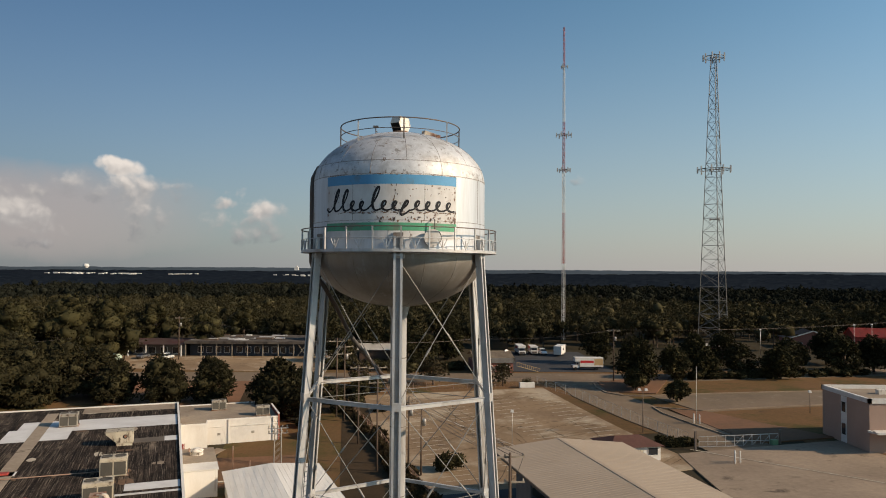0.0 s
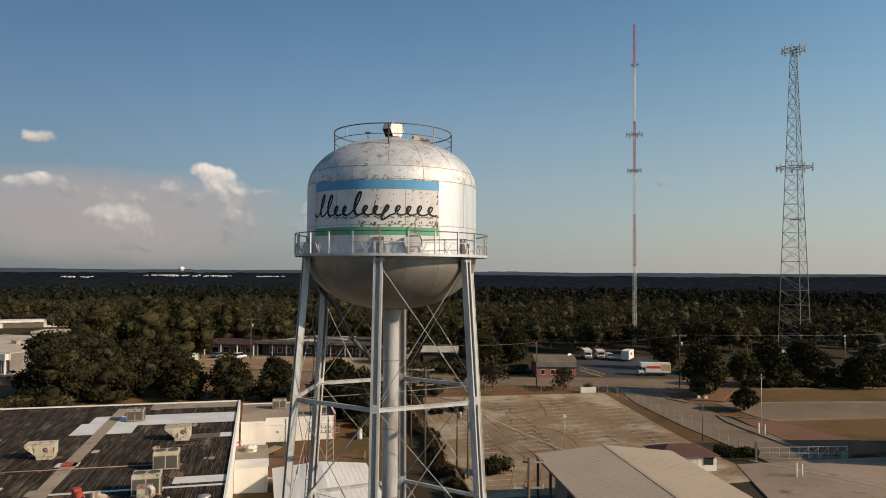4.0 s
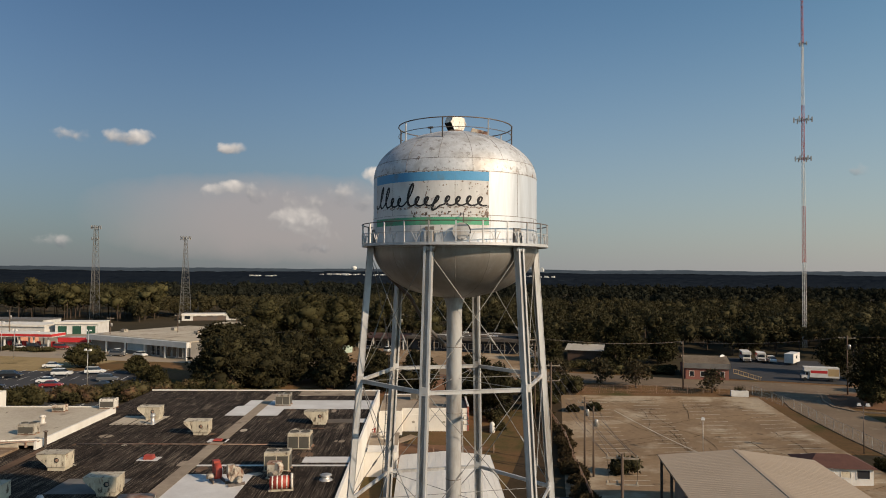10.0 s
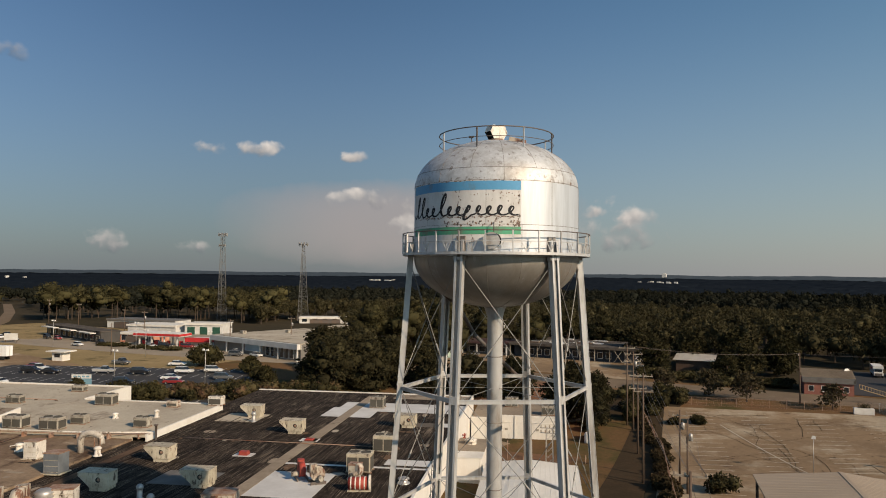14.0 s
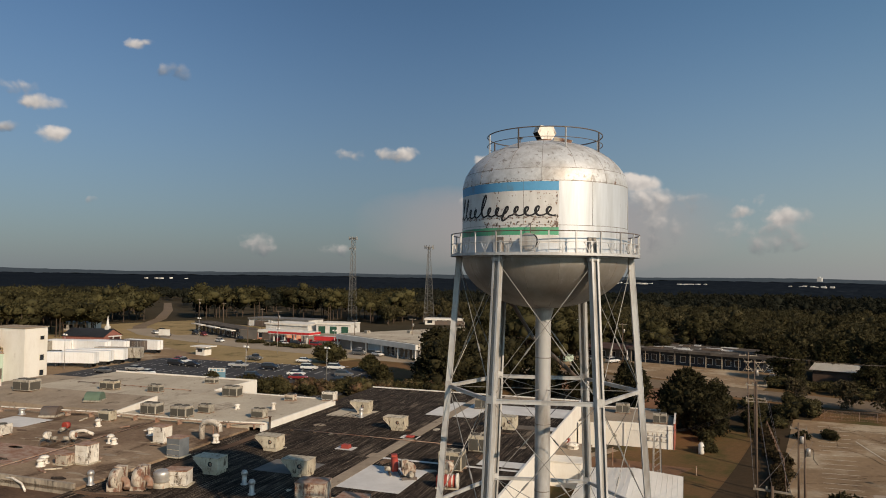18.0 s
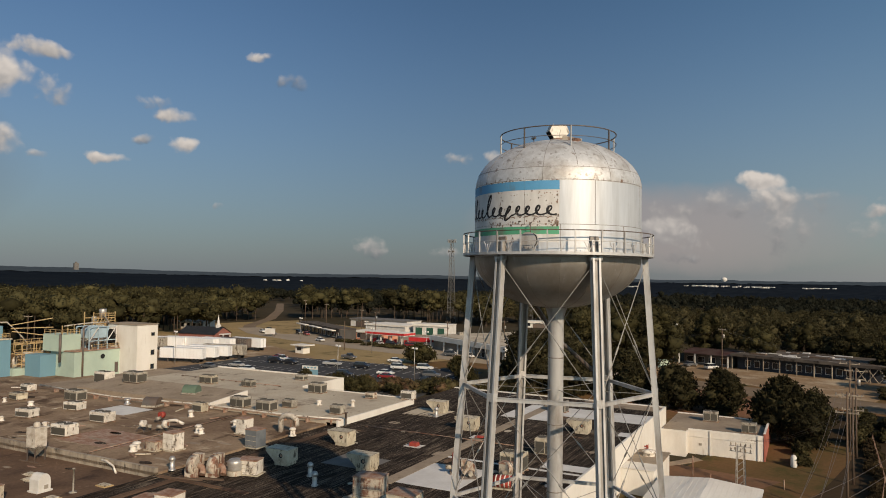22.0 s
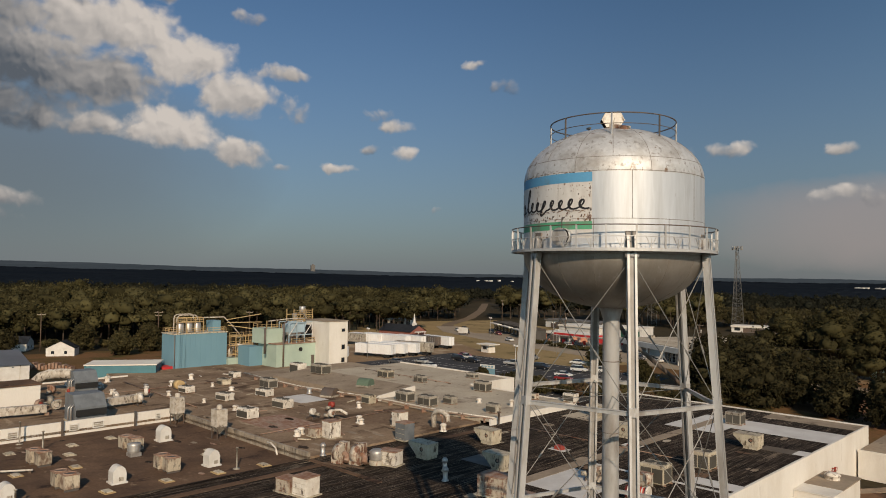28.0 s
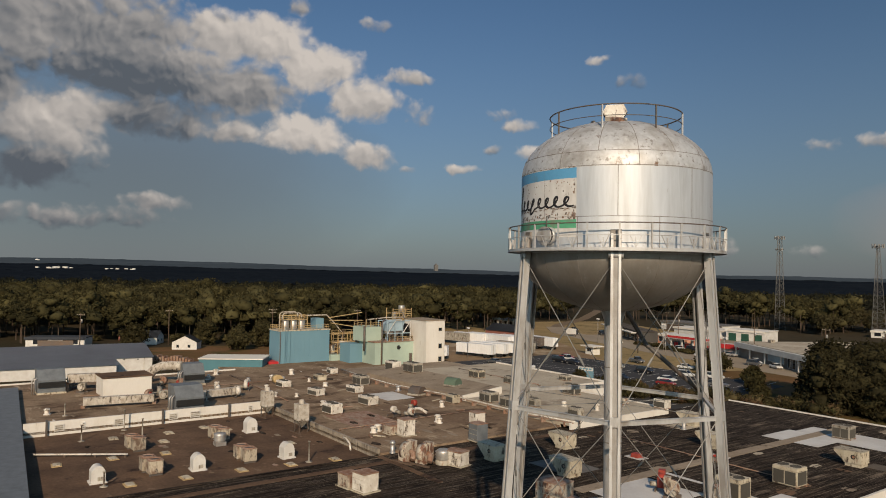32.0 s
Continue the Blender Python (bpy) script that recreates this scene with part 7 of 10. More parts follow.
for k in range(34):
    tar_patch(random.uniform(46, 78), random.uniform(40, 69), Z_BROWN, random.uniform(0.4, 1.8), random.uniform(0.2, 0.7), random.choice((M_black_roof, M_dark_brown_roof, M_tan_roof)), "")
for k in range(30):
    tar_patch(random.uniform(82, 126), random.uniform(40, 112), Z_BROWN + 0.01, random.uniform(0.5, 2.2), random.uniform(0.2, 0.9), random.choice((M_black_roof, M_dark_brown_roof, M_tan_roof)), "")
for k in range(22):
    tar_patch(random.uniform(46, 78), random.uniform(73, 106), Z_LOW, random.uniform(0.3, 1.1), random.uniform(0.2, 0.6), random.choice((M_black_roof, M_tan_roof, M_rust)), "")
for k in range(30):
    tar_patch(random.uniform(2, 42), random.uniform(-4, 80), Z_BLACK, random.uniform(0.3, 1.3), random.uniform(0.3, 1.6), random.choice((M_tan_roof, M_dark_brown_roof, M_cream_roof)), "")
for v0, u0, v1, u1, z in ((60, 40, 58.5, 69, Z_BROWN), (84, 66, 120, 64, Z_BROWN), (108, 44, 107, 96, Z_BROWN), (6, 36, 38, 35.5, Z_BLACK), (72, 16, 100, 15.5, Z_CREAM)):
    run = thing("conduit_run", FM, "thin grey pipe run on wooden blocks across the roof", "pipe", "pipe runs on the roof")
    bm = BM()
    tube(bm, (-v0, -u0, z + 0.2), (-v1, -u1, z + 0.2), 0.06, n=7)
    part("pipe", bm, M_rust, run)
    n = max(2, int(math.hypot(v1 - v0, u1 - u0) / 4))
    for i in range(n + 1):
        v, u = v0 + (v1 - v0) * i / n, u0 + (u1 - u0) * i / n
        bm = BM()
        box(bm, -v - 0.2, -v + 0.2, -u - 0.2, -u + 0.2, z - 0.02, z + 0.15)
        part("block", bm, M_wood, run)
for k in range(26):
    v, u = (random.uniform(46, 78), random.uniform(41, 68)) if k % 2 else (random.uniform(84, 124), random.uniform(42, 110))
    brd = thing("loose_board", FM @ pose(-v, -u, Z_BROWN + 0.01, 0, 0, random.uniform(0, 180)), "loose weathered board lying on the roof", "board", "loose boards on the roof")
    bm = BM()
    box(bm, -random.uniform(0.5, 1.4), random.uniform(0.5, 1.4), -0.12, 0.12, 0, random.uniform(0.05, 0.16))
    part("plank", bm, random.choice((M_wood, M_rust, M_unit, M_white_unit)), brd)

# ---- buildings round the factory ----
def gable_roof(bm, x0, x1, y0, y1, ze, zr, along="y", over=0.4):
    """Two pitched slabs with the ridge along y or x."""
    x0, x1, y0, y1 = x0 - over, x1 + over, y0 - over, y1 + over
    if along == "y":
        c = (x0 + x1) / 2
        quads = [((x0, y0, ze), (c, y0, zr), (c, y1, zr), (x0, y1, ze)), ((c, y0, zr), (x1, y0, ze), (x1, y1, ze), (c, y1, zr))]
    else:
        c = (y0 + y1) / 2
        quads = [((x0, y0, ze), (x1, y0, ze), (x1, c, zr), (x0, c, zr)), ((x0, c, zr), (x1, c, zr), (x1, y1, ze), (x0, y1, ze))]
    fs = [bm.faces.new([bm.verts.new(p) for p in q]) for q in quads]
    bmesh.ops.solidify(bm, geom=fs, thickness=0.15)
    return bm


def gable_wall(bm, x0, x1, y0, y1, zb, ze, zr, along="y"):
    box(bm, x0, x1, y0, y1, zb, ze)
    if along == "y":
        for y, t in ((y0, 0.2), (y1 - 0.2, 0.2)):
            vs = [bm.verts.new(p) for p in ((x0, y, ze), (x1, y, ze), ((x0 + x1) / 2, y, zr), (x0, y + t, ze), (x1, y + t, ze), ((x0 + x1) / 2, y + t, zr))]
            for f in ((0, 1, 2), (5, 4, 3), (0, 3, 4, 1), (1, 4, 5, 2), (2, 5, 3, 0)):
                bm.faces.new([vs[i] for i in f])
    else:
        for x in (x0, x1 - 0.2):
            vs = [bm.verts.new(p) for p in ((x, y0, ze), (x, y1, ze), (x, (y0 + y1) / 2, zr), (x + 0.2, y0, ze), (x + 0.2, y1, ze), (x + 0.2, (y0 + y1) / 2, zr))]
            for f in ((0, 1, 2), (5, 4, 3), (0, 3, 4, 1), (1, 4, 5, 2), (2, 5, 3, 0)):
                bm.faces.new([vs[i] for i in f])
    return bm


def window(parent, x0, x1, y, z0, z1, axis="y", out=-1, glass=None, frame_mat=None, name="window"):
    """A glazed opening with its frame, proud of a wall face."""
    def b(u0, u1, a, c, d0, d1):
        bm = BM()
        lo, hi = sorted((y + out * d0, y + out * d1))
        box(bm, *((u0, u1, lo, hi) if axis == "y" else (lo, hi, u0, u1)), a, c)
        return bm
    w = part(name, b(x0, x1, z0, z1, -0.05, 0.02), glass or M_glass, parent)
    bm = BM()
    for u0, u1, a, c in ((x0 - 0.1, x0, z0 - 0.1, z1 + 0.1), (x1, x1 + 0.1, z0 - 0.1, z1 + 0.1), (x0, x1, z0 - 0.1, z0), (x0, x1, z1, z1 + 0.1)):
        lo, hi = sorted((y + out * -0.02, y + out * 0.06))
        box(bm, *((u0, u1, lo, hi) if axis == "y" else (lo, hi, u0, u1)), a, c)
    part("window_frame", bm, frame_mat or M_whitepaint, w)
    return w


# long steel shed beside the lot
SM = pose(16.7, 98.2, 0, 0, 0, 13.3)
ss = thing("steel_shed", SM, "long steel shed with tan ribbed roof and open side", "shed")
RIBS = 70
for s in (-1, 1):
    bm = BM()
    prof = [bm.verts.new(p) for y in (0.02, -44) for p in ((0, y, 3.42), (s * 9.4, y, 2.42), (s * 9.4, y, 2.55), (0, y, 3.55))]
    for f in ((0, 1, 2, 3), (7, 6, 5, 4), (0, 4, 5, 1), (1, 5, 6, 2), (2, 6, 7, 3), (3, 7, 4, 0)):
        bm.faces.new([prof[i] for i in f])
    slope = part("roof", bm, M_steelroof, ss, "tan ribbed steel roof")
    rib = None
    for k in range(RIBS):
        y0 = -44 * (k + 0.8) / RIBS
        if rib is None:
            bm = BM()
            vs = [bm.verts.new(p) for y in (-0.07, 0.07) for p in ((0, y, 3.54), (s * 9.4, y, 2.54), (s * 9.4, y * 0.5, 2.567), (0, y * 0.5, 3.567))]
            for f in ((0, 1, 2, 3), (7, 6, 5, 4), (1, 5, 6, 2), (2, 6, 7, 3), (3, 7, 4, 0)):
                bm.faces.new([vs[i] for i in f])
            rib = part("rib", bm, M_steelroof, slope)
            rib.matrix_basis = pose(0, y0, 0)
        else:
            share(rib, pose(0, y0, 0))
bm = BM()
box(bm, -0.25, 0.25, -44, 0.05, 3.50, 3.578)
part("ridge_cap", bm, M_steelroof, ss)
bm = BM()
box(bm, 8.9, 9.1, -44, 0, -4.2, 2.4)
box(bm, -2, 9.1, -0.2, 0, -4.2, 2.4)
box(bm, -9.1, -8.9, -14, -9, -4.2, 1.9)
part("wall", bm, M_greyshingle, ss, "grey steel wall sheet")
bm = BM()
box(bm, -9.2, -9.0, -44, 0, 2.0, 2.5)
part("fascia", bm, M_darksteel, ss)
for k in range(8):
    bm = BM()
    box(bm, -9.1, -8.8, -6.2 * k - 0.3, -6.2 * k, -4.2, 2.4)
    part("post", bm, M_darksteel, ss)
# The shade beside the shed is put into this sheet's black asphalt.
surface("yard_slab", [[(-2, 60), (22, 60), (12, 100), (-6, 96)]], M_asphalt, 0.14, "yard beside the shed, coloured black for its shade", "pavement")

hut = thing("gatehouse", pose(34.9, 110.6, land(34, 110.4), 0, 0, 13.3), "small white gatehouse with a brown shingle roof", "gatehouse")
bm = BM()
box(bm, -8.6, -0.5, 0.5, 6.6, -0.3, 2.4)
part("wall", bm, M_whitepaint, hut)
bm = BM()
vs = [bm.verts.new(p) for p in ((-9.2, 0, 2.35), (0, 0, 2.35), (0, 7.1, 2.35), (-9.2, 7.1, 2.35), (-6.6, 3.5, 3.5), (-2.6, 3.5, 3.5))]
for f in ((0, 1, 5, 4), (1, 2, 5), (2, 3, 4, 5), (3, 0, 4), (3, 2, 1, 0)):
    bm.faces.new([vs[i] for i in f])
part("roof", bm, M_shingle, hut, "brown hipped shingle roof")
window(hut, -2.6, -1.0, 0.5, 1.0, 2.1)
window(hut, -4.6, -3.4, 0.5, 1.1, 1.9, glass=M_unit)
window(hut, 1.2, 2.4, -0.5, 1.0, 2.1, axis="x", out=1)

pk = thing("office_building", pose(65.6, 123.5, land(65.6, 120)), "two-storey pink-brown office with white parapet", "office building")
bm = BM()
box(bm, 0, 34, -13.5, 0, -1.5, 7.6)
part("wall", bm, M_pink, pk)
bm = BM()
for q in ((-0.15, 34, -13.65, -13.2), (-0.15, 34, -0.3, 0.15), (-0.15, 0.3, -13.65, 0.15)):
    box(bm, *q, 7.6, 8.3)
part("parapet", bm, M_whitepaint, pk, "white parapet band")
bm = BM()
box(bm, 0.3, 34, -13.2, -0.3, 7.5, 7.7)
part("roof", bm, M_tan_roof, pk)
bm = BM()
box(bm, -0.06, 0, -7.4, -5.8, -0.5, 7.5)
part("window_strip", bm, M_whitepaint, pk, "white vertical window strip")
window(pk, -7.2, -6.0, -0.06, 5.0, 6.6, axis="x", out=-1)
window(pk, -7.2, -6.0, -0.06, 1.4, 3.2, axis="x", out=-1)
for x in range(3, 30, 5):
    window(pk, x, x + 2.4, -13.5, 4.6, 6.4)
bm = BM()
box(bm, -0.3, 0.3, -14.6, -13.5, 3.3, 3.6)
box(bm, 0, 8, -15.5, -13.5, 3.3, 3.6)
part("canopy", bm, M_whitepaint, pk)
bm = BM()
box(bm, 6, 7.6, -6, -5, 7.7, 8.4)
part("roof_box", bm, M_white_unit, pk)

# derelict shops
sm = thing("derelict_shops", pose(-63.0, 213.5, 0, 0, 0, 1.5), "derelict single-storey shop row with a patched flat roof and dark fronts", "shop building")
bm = BM()
box(bm, -12, 28, 2.2, 21, -0.5, 4.0)
part("wall", bm, M_darkshingle, sm, "dark green-black shop front")
bm = BM()
box(bm, -13, 29, -0.3, 21.5, 4.0, 4.45)
part("roof", bm, M_shoproof, sm, "patched grey flat roof with loose debris")
bm = BM()
box(bm, -13, 29, -0.42, -0.3, 3.75, 4.5)
part("fascia", bm, M_shoproof, sm, "peeling grey fascia")
for i in range(10):
    x = -12.6 + 4.55 * i
    bm = BM()
    box(bm, x - 0.10, x + 0.10, -0.1, 0.10, -0.3, 4.0)
    part("canopy_post", bm, M_stucco, sm)
for i in range(11):
    window(sm, -9.6 + 2.6 * i + (1.2 if i > 3 else 0), -8.1 + 2.6 * i + (1.2 if i > 3 else 0), 2.2, 0.9, 2.6)
bm = BM()
for k in range(3):
    a = 20.5 + 2.7 * k
    beam(bm, (a, -0.2, 0.2), (a + 2.6, -0.2, 3.8), 0.1, 0.1)
    beam(bm, (a + 2.6, -0.2, 0.2), (a, -0.2, 3.8), 0.1, 0.1)
part("cross_brace", bm, M_unit, sm, "pale crossed braces")
random.seed(11)
for k in range(26):
    x, y = random.uniform(-11, 27), random.uniform(2, 20)
    bm = BM()
    box(bm, x, x + random.uniform(1, 5), y, y + random.uniform(0.5, 2.2), 4.45, 4.5 + random.uniform(0.02, 0.4))
    part("roof_debris", bm, random.choice((M_shoproof, M_greyshingle, M_wood, M_white_roof, M_white_roof)), sm)
sl = thing("red_roofed_shop", pose(-63.0, 213.5, 0, 0, 0, 1.5), "low shop wing with a faded red metal roof", "shop building")
bm = BM()
box(bm, -29, -13.6, 2.2, 18, -0.5, 3.6)
part("wall", bm, M_greyshingle, sl)
bm = BM()
vs = [bm.verts.new(p) for p in ((-30, -0.5, 3.5), (-13.2, -0.5, 3.5), (-13.2, 10, 4.3), (-30, 10, 4.3), (-30, 19, 3.6), (-13.2, 19, 3.6))]
bm.faces.new((vs[0], vs[1], vs[2], vs[3]))
bm.faces.new((vs[3], vs[2], vs[5], vs[4]))
bmesh.ops.solidify(bm, geom=list(bm.faces), thickness=0.2)
part("roof", bm, mat("faded_red_roof", (0.11, 0.042, 0.036), (0.15, 0.12, 0.10), rough=0.7, big=0.3, var=0.2, cut=0.55), sl, "faded red roof")
for i in range(4):
    bm = BM()
    box(bm, -29.6 + 5.2 * i, -29.3 + 5.2 * i, -0.3, 0, -0.3, 3.4)
    part("canopy_post", bm, M_whitepaint, sl)
    window(sl, -28 + 3.6 * i, -26 + 3.6 * i, 2.2, 0.7, 2.4)
for x, y, w in ((-94, 202, 5.0), (-90.5, 200, 4.5)):
    t = thing("board_fence_panel", pose(x, y, land(x, y), 0, 0, 60), "pale green sheet fence panel", "fence panel", "green fence panels")
    bm = BM()
    box(bm, -w / 2, w / 2, -0.06, 0.06, 0, 3.4)
    part("sheet", bm, M_mint, t)
    for q in (-w / 2, 0, w / 2):
        bm = BM()
        box(bm, q - 0.08, q + 0.08, 0.06, 0.2, 0, 3.6)
        part("stud", bm, M_wood, t)
# rubble end of the shops
t = thing("wrecked_pallet_stack", pose(-33.5, 211, land(-33.5, 211), 0, 0, 20), "pale heap of wrecked boards", "debris")
for k in range(12):
    bm = BM()
    z = 0.1 + 0.25 * k
    beam(bm, (random.uniform(-2, -1), random.uniform(-1, 1), z), (random.uniform(1, 2.5), random.uniform(-1, 1), z + random.uniform(-0.2, 0.6)), 0.5, 0.12)
    part("board", bm, M_white_roof, t)

# brick office of the truck rental
bo = thing("brick_office", pose(13.4, 191.0, land(13, 190), 0, 0, 8) @ Matrix.Scale(0.8, 4), "red brick office with a tan mansard roof", "office building")
bm = BM()
box(bm, -6, 6.5, -4.5, 9, -0.5, 3.6)
part("wall", bm, M_brick, bo)
bm = BM()
box(bm, -6.5, 7, -5.0, -4.4, 3.4, 4.9)
box(bm, 6.4, 7, -5, 9, 3.4, 4.9)
part("mansard", bm, M_greyshingle, bo, "dark shingle mansard band")
bm = BM()
gable_roof(bm, -6.2, 6.6, -4.4, 9, 4.8, 6.6, "x")
part("roof", bm, M_tan_roof, bo)
for x in (-4.8, -1.6, 1.2, 4.0):
    window(bo, x, x + 1.2, -4.5, 1.0, 2.5)
bm = BM()
box(bm, -0.4, 0.6, -4.58, -4.5, -0.2, 2.1)
part("door", bm, M_darksteel, bo)
bm = BM()
for k in range(12):
    beam(bm, (8 + k * 0.7, -3.5, 2.4 - k * 0.2), (8 + k * 0.7, -3.5, 3.4 - k * 0.2), 0.08, 0.08)
beam(bm, (8, -3.5, 3.4), (16, -3.5, 1.1), 0.1, 0.1)
beam(bm, (8, -3.5, 2.2), (16, -3.5, 0.0), 0.2, 0.16)
part("ramp_railing", bm, M_pipe_yellow, bo, "tan wooden ramp railing")
bm = BM()
tube(bm, (5.6, 2, 6.0), (5.8, 1.6, 6.2), 0.9, 0.95, n=16)
part("satellite_dish", bm, M_whitepaint, bo)
ws = thing("metal_roof_store", pose(-19.0, 211, land(-17.5, 211), 0, 0, 4) @ Matrix.Scale(0.85, 4), "low brick store with a white metal roof", "store building")
bm = BM()
box(bm, -5.5, 5.5, -3, 6, -0.4, 3.6)
part("wall", bm, M_darkbrickwall, ws)
bm = BM()
vs = [bm.verts.new(p) for p in ((-6.4, -3.8, 3.7), (6.4, -3.8, 3.7), (6.4, 7, 4.9), (-6.4, 7, 4.9))]
bm.faces.new(vs)
bmesh.ops.solidify(bm, geom=list(bm.faces), thickness=0.15)
part("roof", bm, M_whiteroofmetal, ws, "white metal roof")

for x, y, w, d, mw, mr, lab, al in ((128, 252, 16, 12, M_brick, M_darkshingle, "brick house with a dark gabled roof and white trim", "y"), (158, 262, 18, 12, M_red, M_red, "long dark red barn", "x"),
                                    (86, 224, 11, 6, M_brick, M_whiteroofmetal, "small brick kiosk with a white flat roof", "x")):
    t = thing("house", pose(x, y, land(x, y), 0, 0, -12), lab, "house")
    bm = BM()
    gable_wall(bm, -w / 2, w / 2, -d / 2, d / 2, -0.3, 3.4, 6.0 if mr is not M_whiteroofmetal else 3.8, al)
    part("wall", bm, mw, t)
    bm = BM()
    gable_roof(bm, -w / 2, w / 2, -d / 2, d / 2, 3.3, 6.2 if mr is not M_whiteroofmetal else 3.9, al)
    part("roof", bm, mr, t)
    bm = BM()
    if al == "y":
        beam(bm, (-w / 2 - 0.4, -d / 2 - 0.45, 3.3), (0, -d / 2 - 0.45, 6.2), 0.1, 0.35)
        beam(bm, (w / 2 + 0.4, -d / 2 - 0.45, 3.3), (0, -d / 2 - 0.45, 6.2), 0.1, 0.35)
        part("barge_board", bm, M_whitepaint, t)
    else:
        bm.free()
    for k in (-0.3, 0.2):
        window(t, w * k, w * k + 1.3, -d / 2, 1.0, 2.3)

# ---- town to the west ----
def flat_building(name, x, y, turn, w, d, h, mw, mr, label, windows=0, doors=0, parapet=0.5, door_mat=None, wz=(0.8, 2.6)):
    t = thing(name, pose(x, y, land(x, y), 0, 0, turn), label, "commercial building")
    bm = BM()
    box(bm, -w / 2, w / 2, 0, d, -0.5, h)
    part("wall", bm, mw, t)
    bm = BM()
    box(bm, -w / 2 - 0.3, w / 2 + 0.3, -0.3, d + 0.3, h, h + 0.25)
    part("roof", bm, mr, t)
    if parapet:
        bm = BM()
        box(bm, -w / 2 - 0.35, w / 2 + 0.35, -0.5, -0.28, h - parapet, h + 0.3)
        part("fascia", bm, mr, t)
    for i in range(windows):
        x0 = -w / 2 + (i + 0.25) * w / windows
        window(t, x0, x0 + 0.5 * w / windows, 0, *wz)
    for i in range(doors):
        x0 = -w / 2 + (i + 0.2) * w / doors
        bm = BM()
        box(bm, x0, x0 + 0.6 * w / doors, -0.08, 0, 0, h * 0.72)
        part("door", bm, door_mat or M_darksteel, t)
    return t


gro = flat_building("supermarket", -145.5, 172.3, -11, 46, 38, 4.9, mat("grey_block_wall", (0.20, 0.185, 0.165), rough=0.9, big=0.3, var=0.12), M_cream_roof, "long grey supermarket with a pale flat roof", 0, 0, 1.6)
for k in range(6):
    bm = BM()
    box(bm, -23.0 + 9.1 * k, -22.6 + 9.1 * k, -1.4, -1.0, -0.3, 3.5)
    part("canopy_post", bm, M_whitepaint, gro)
bm = BM()
box(bm, -23.2, 23.2, -1.6, 0, 3.4, 5.0)
part("canopy", bm, M_farbuild, gro, "pale canopy fascia")
window(gro, -5, 4, 0, 1.2, 3.4, glass=M_paleblue)
for k in range(7):
    window(gro, 6 + 2.4 * k, 7.6 + 2.4 * k, 0, 0.4, 3.2, frame_mat=M_farbuild)
for k in range(6):
    bm = BM()
    x, y = -20 + 8 * k, 8 + (k * 13) % 30
    box(bm, x, x + 1.8, y, y + 1.5, 5.15, 6.1)
    part("rooftop_unit", bm, M_grey_unit, gro)
shops = flat_building("shop_row", -241, 174, -13, 52, 7, 4.0, mat("dark_shopfront", (0.06, 0.055, 0.05), rough=0.6, var=0.2), M_shoproof, "row of dark shopfronts with pale flat canopies", 10, 0, 1.0)
for k in range(3):
    bm = BM()
    box(bm, -25 + 17.5 * k, -12 + 17.5 * k, -2.5, 0, 3.3, 3.6)
    part("canopy", bm, M_whiteroofmetal, shops)
store = flat_building("filling_station_store", -208, 177, 14, 15, 9, 3.4, mat("orange_store_wall", (0.42, 0.11, 0.06), (0.5, 0.3, 0.2), rough=0.7, big=0.3, var=0.1), M_whiteroofmetal, "orange and white filling station store", 3, 1)
can = thing("filling_station_canopy", pose(-191.0, 174.6, land(-191, 174.6), 0, 0, 14), "red and white filling station canopy on posts", "canopy")
bm = BM()
box(bm, -9.2, 9.2, -3.5, 3.5, 3.5, 3.75)
part("soffit", bm, M_whitepaint, can)
bm = BM()
box(bm, -9.3, 9.3, -3.6, 3.6, 3.75, 4.5)
part("fascia", bm, M_canopyred, can, "red fascia band")
bm = BM()
box(bm, -9.25, 9.25, -3.55, 3.55, 4.5, 4.6)
part("roof", bm, M_whiteroofmetal, can)
for x in (-7.5, -2.5, 2.5, 7.5):
    for y in (-2.4, 2.4):
        bm = BM()
        box(bm, x - 0.2, x + 0.2, y - 0.2, y + 0.2, 0, 3.5)
        part("post", bm, M_whitepaint, can)
    bm = BM()
    box(bm, x - 0.4, x + 0.4, -0.5, 0.5, 0.15, 1.9)
    part("fuel_pump", bm, M_canopyred, can)
can2 = thing("red_awning_shop", pose(-176.5, 178.5, land(-176, 178), 0, 0, 22), "small shop with a deep red awning", "shop")
bm = BM()
box(bm, -4.6, 4.6, 0, 7, -0.3, 2.9)
part("wall", bm, M_farbuild, can2)
bm = BM()
box(bm, -4.8, 4.8, -1.8, 0.2, 1.9, 3.3)
part("awning", bm, M_canopyred, can2)
flat_building("green_door_garage", -214, 214, 25, 16, 11, 4.4, M_whitepaint, M_whiteroofmetal, "white garage with three dark green doors", 0, 3, 0.5, mat("green_door", (0.03, 0.09, 0.06), rough=0.5, var=0.1))
flat_building("white_store", -236, 206, 12, 24, 14, 3.4, M_farbuild, M_whiteroofmetal, "low store with a broad white metal roof", 0, 0)
flat_building("grey_store", -262, 221, 14, 36, 12, 3.8, M_farbuild, M_greyshingle, "low store with a grey metal roof", 0, 2)
flat_building("white_depot", -216, 296, 35, 26, 11, 2.9, M_whitepaint, M_whiteroofmetal, "white depot among the trees", 5, 1)
flat_building("pale_depot", -165, 250, 14, 22, 11, 2.8, M_farbuild, M_cream_roof, "pale flat-roofed brick depot", 4, 0)
ch = thing("church", pose(-246.0, 125.5, land(-246, 125), 0, 0, 118), "brick church with dark gabled roof and white steeple", "church")
bm = BM()
gable_wall(bm, -5, 5, -8.5, 8.5, -0.3, 2.5, 4.8, "y")
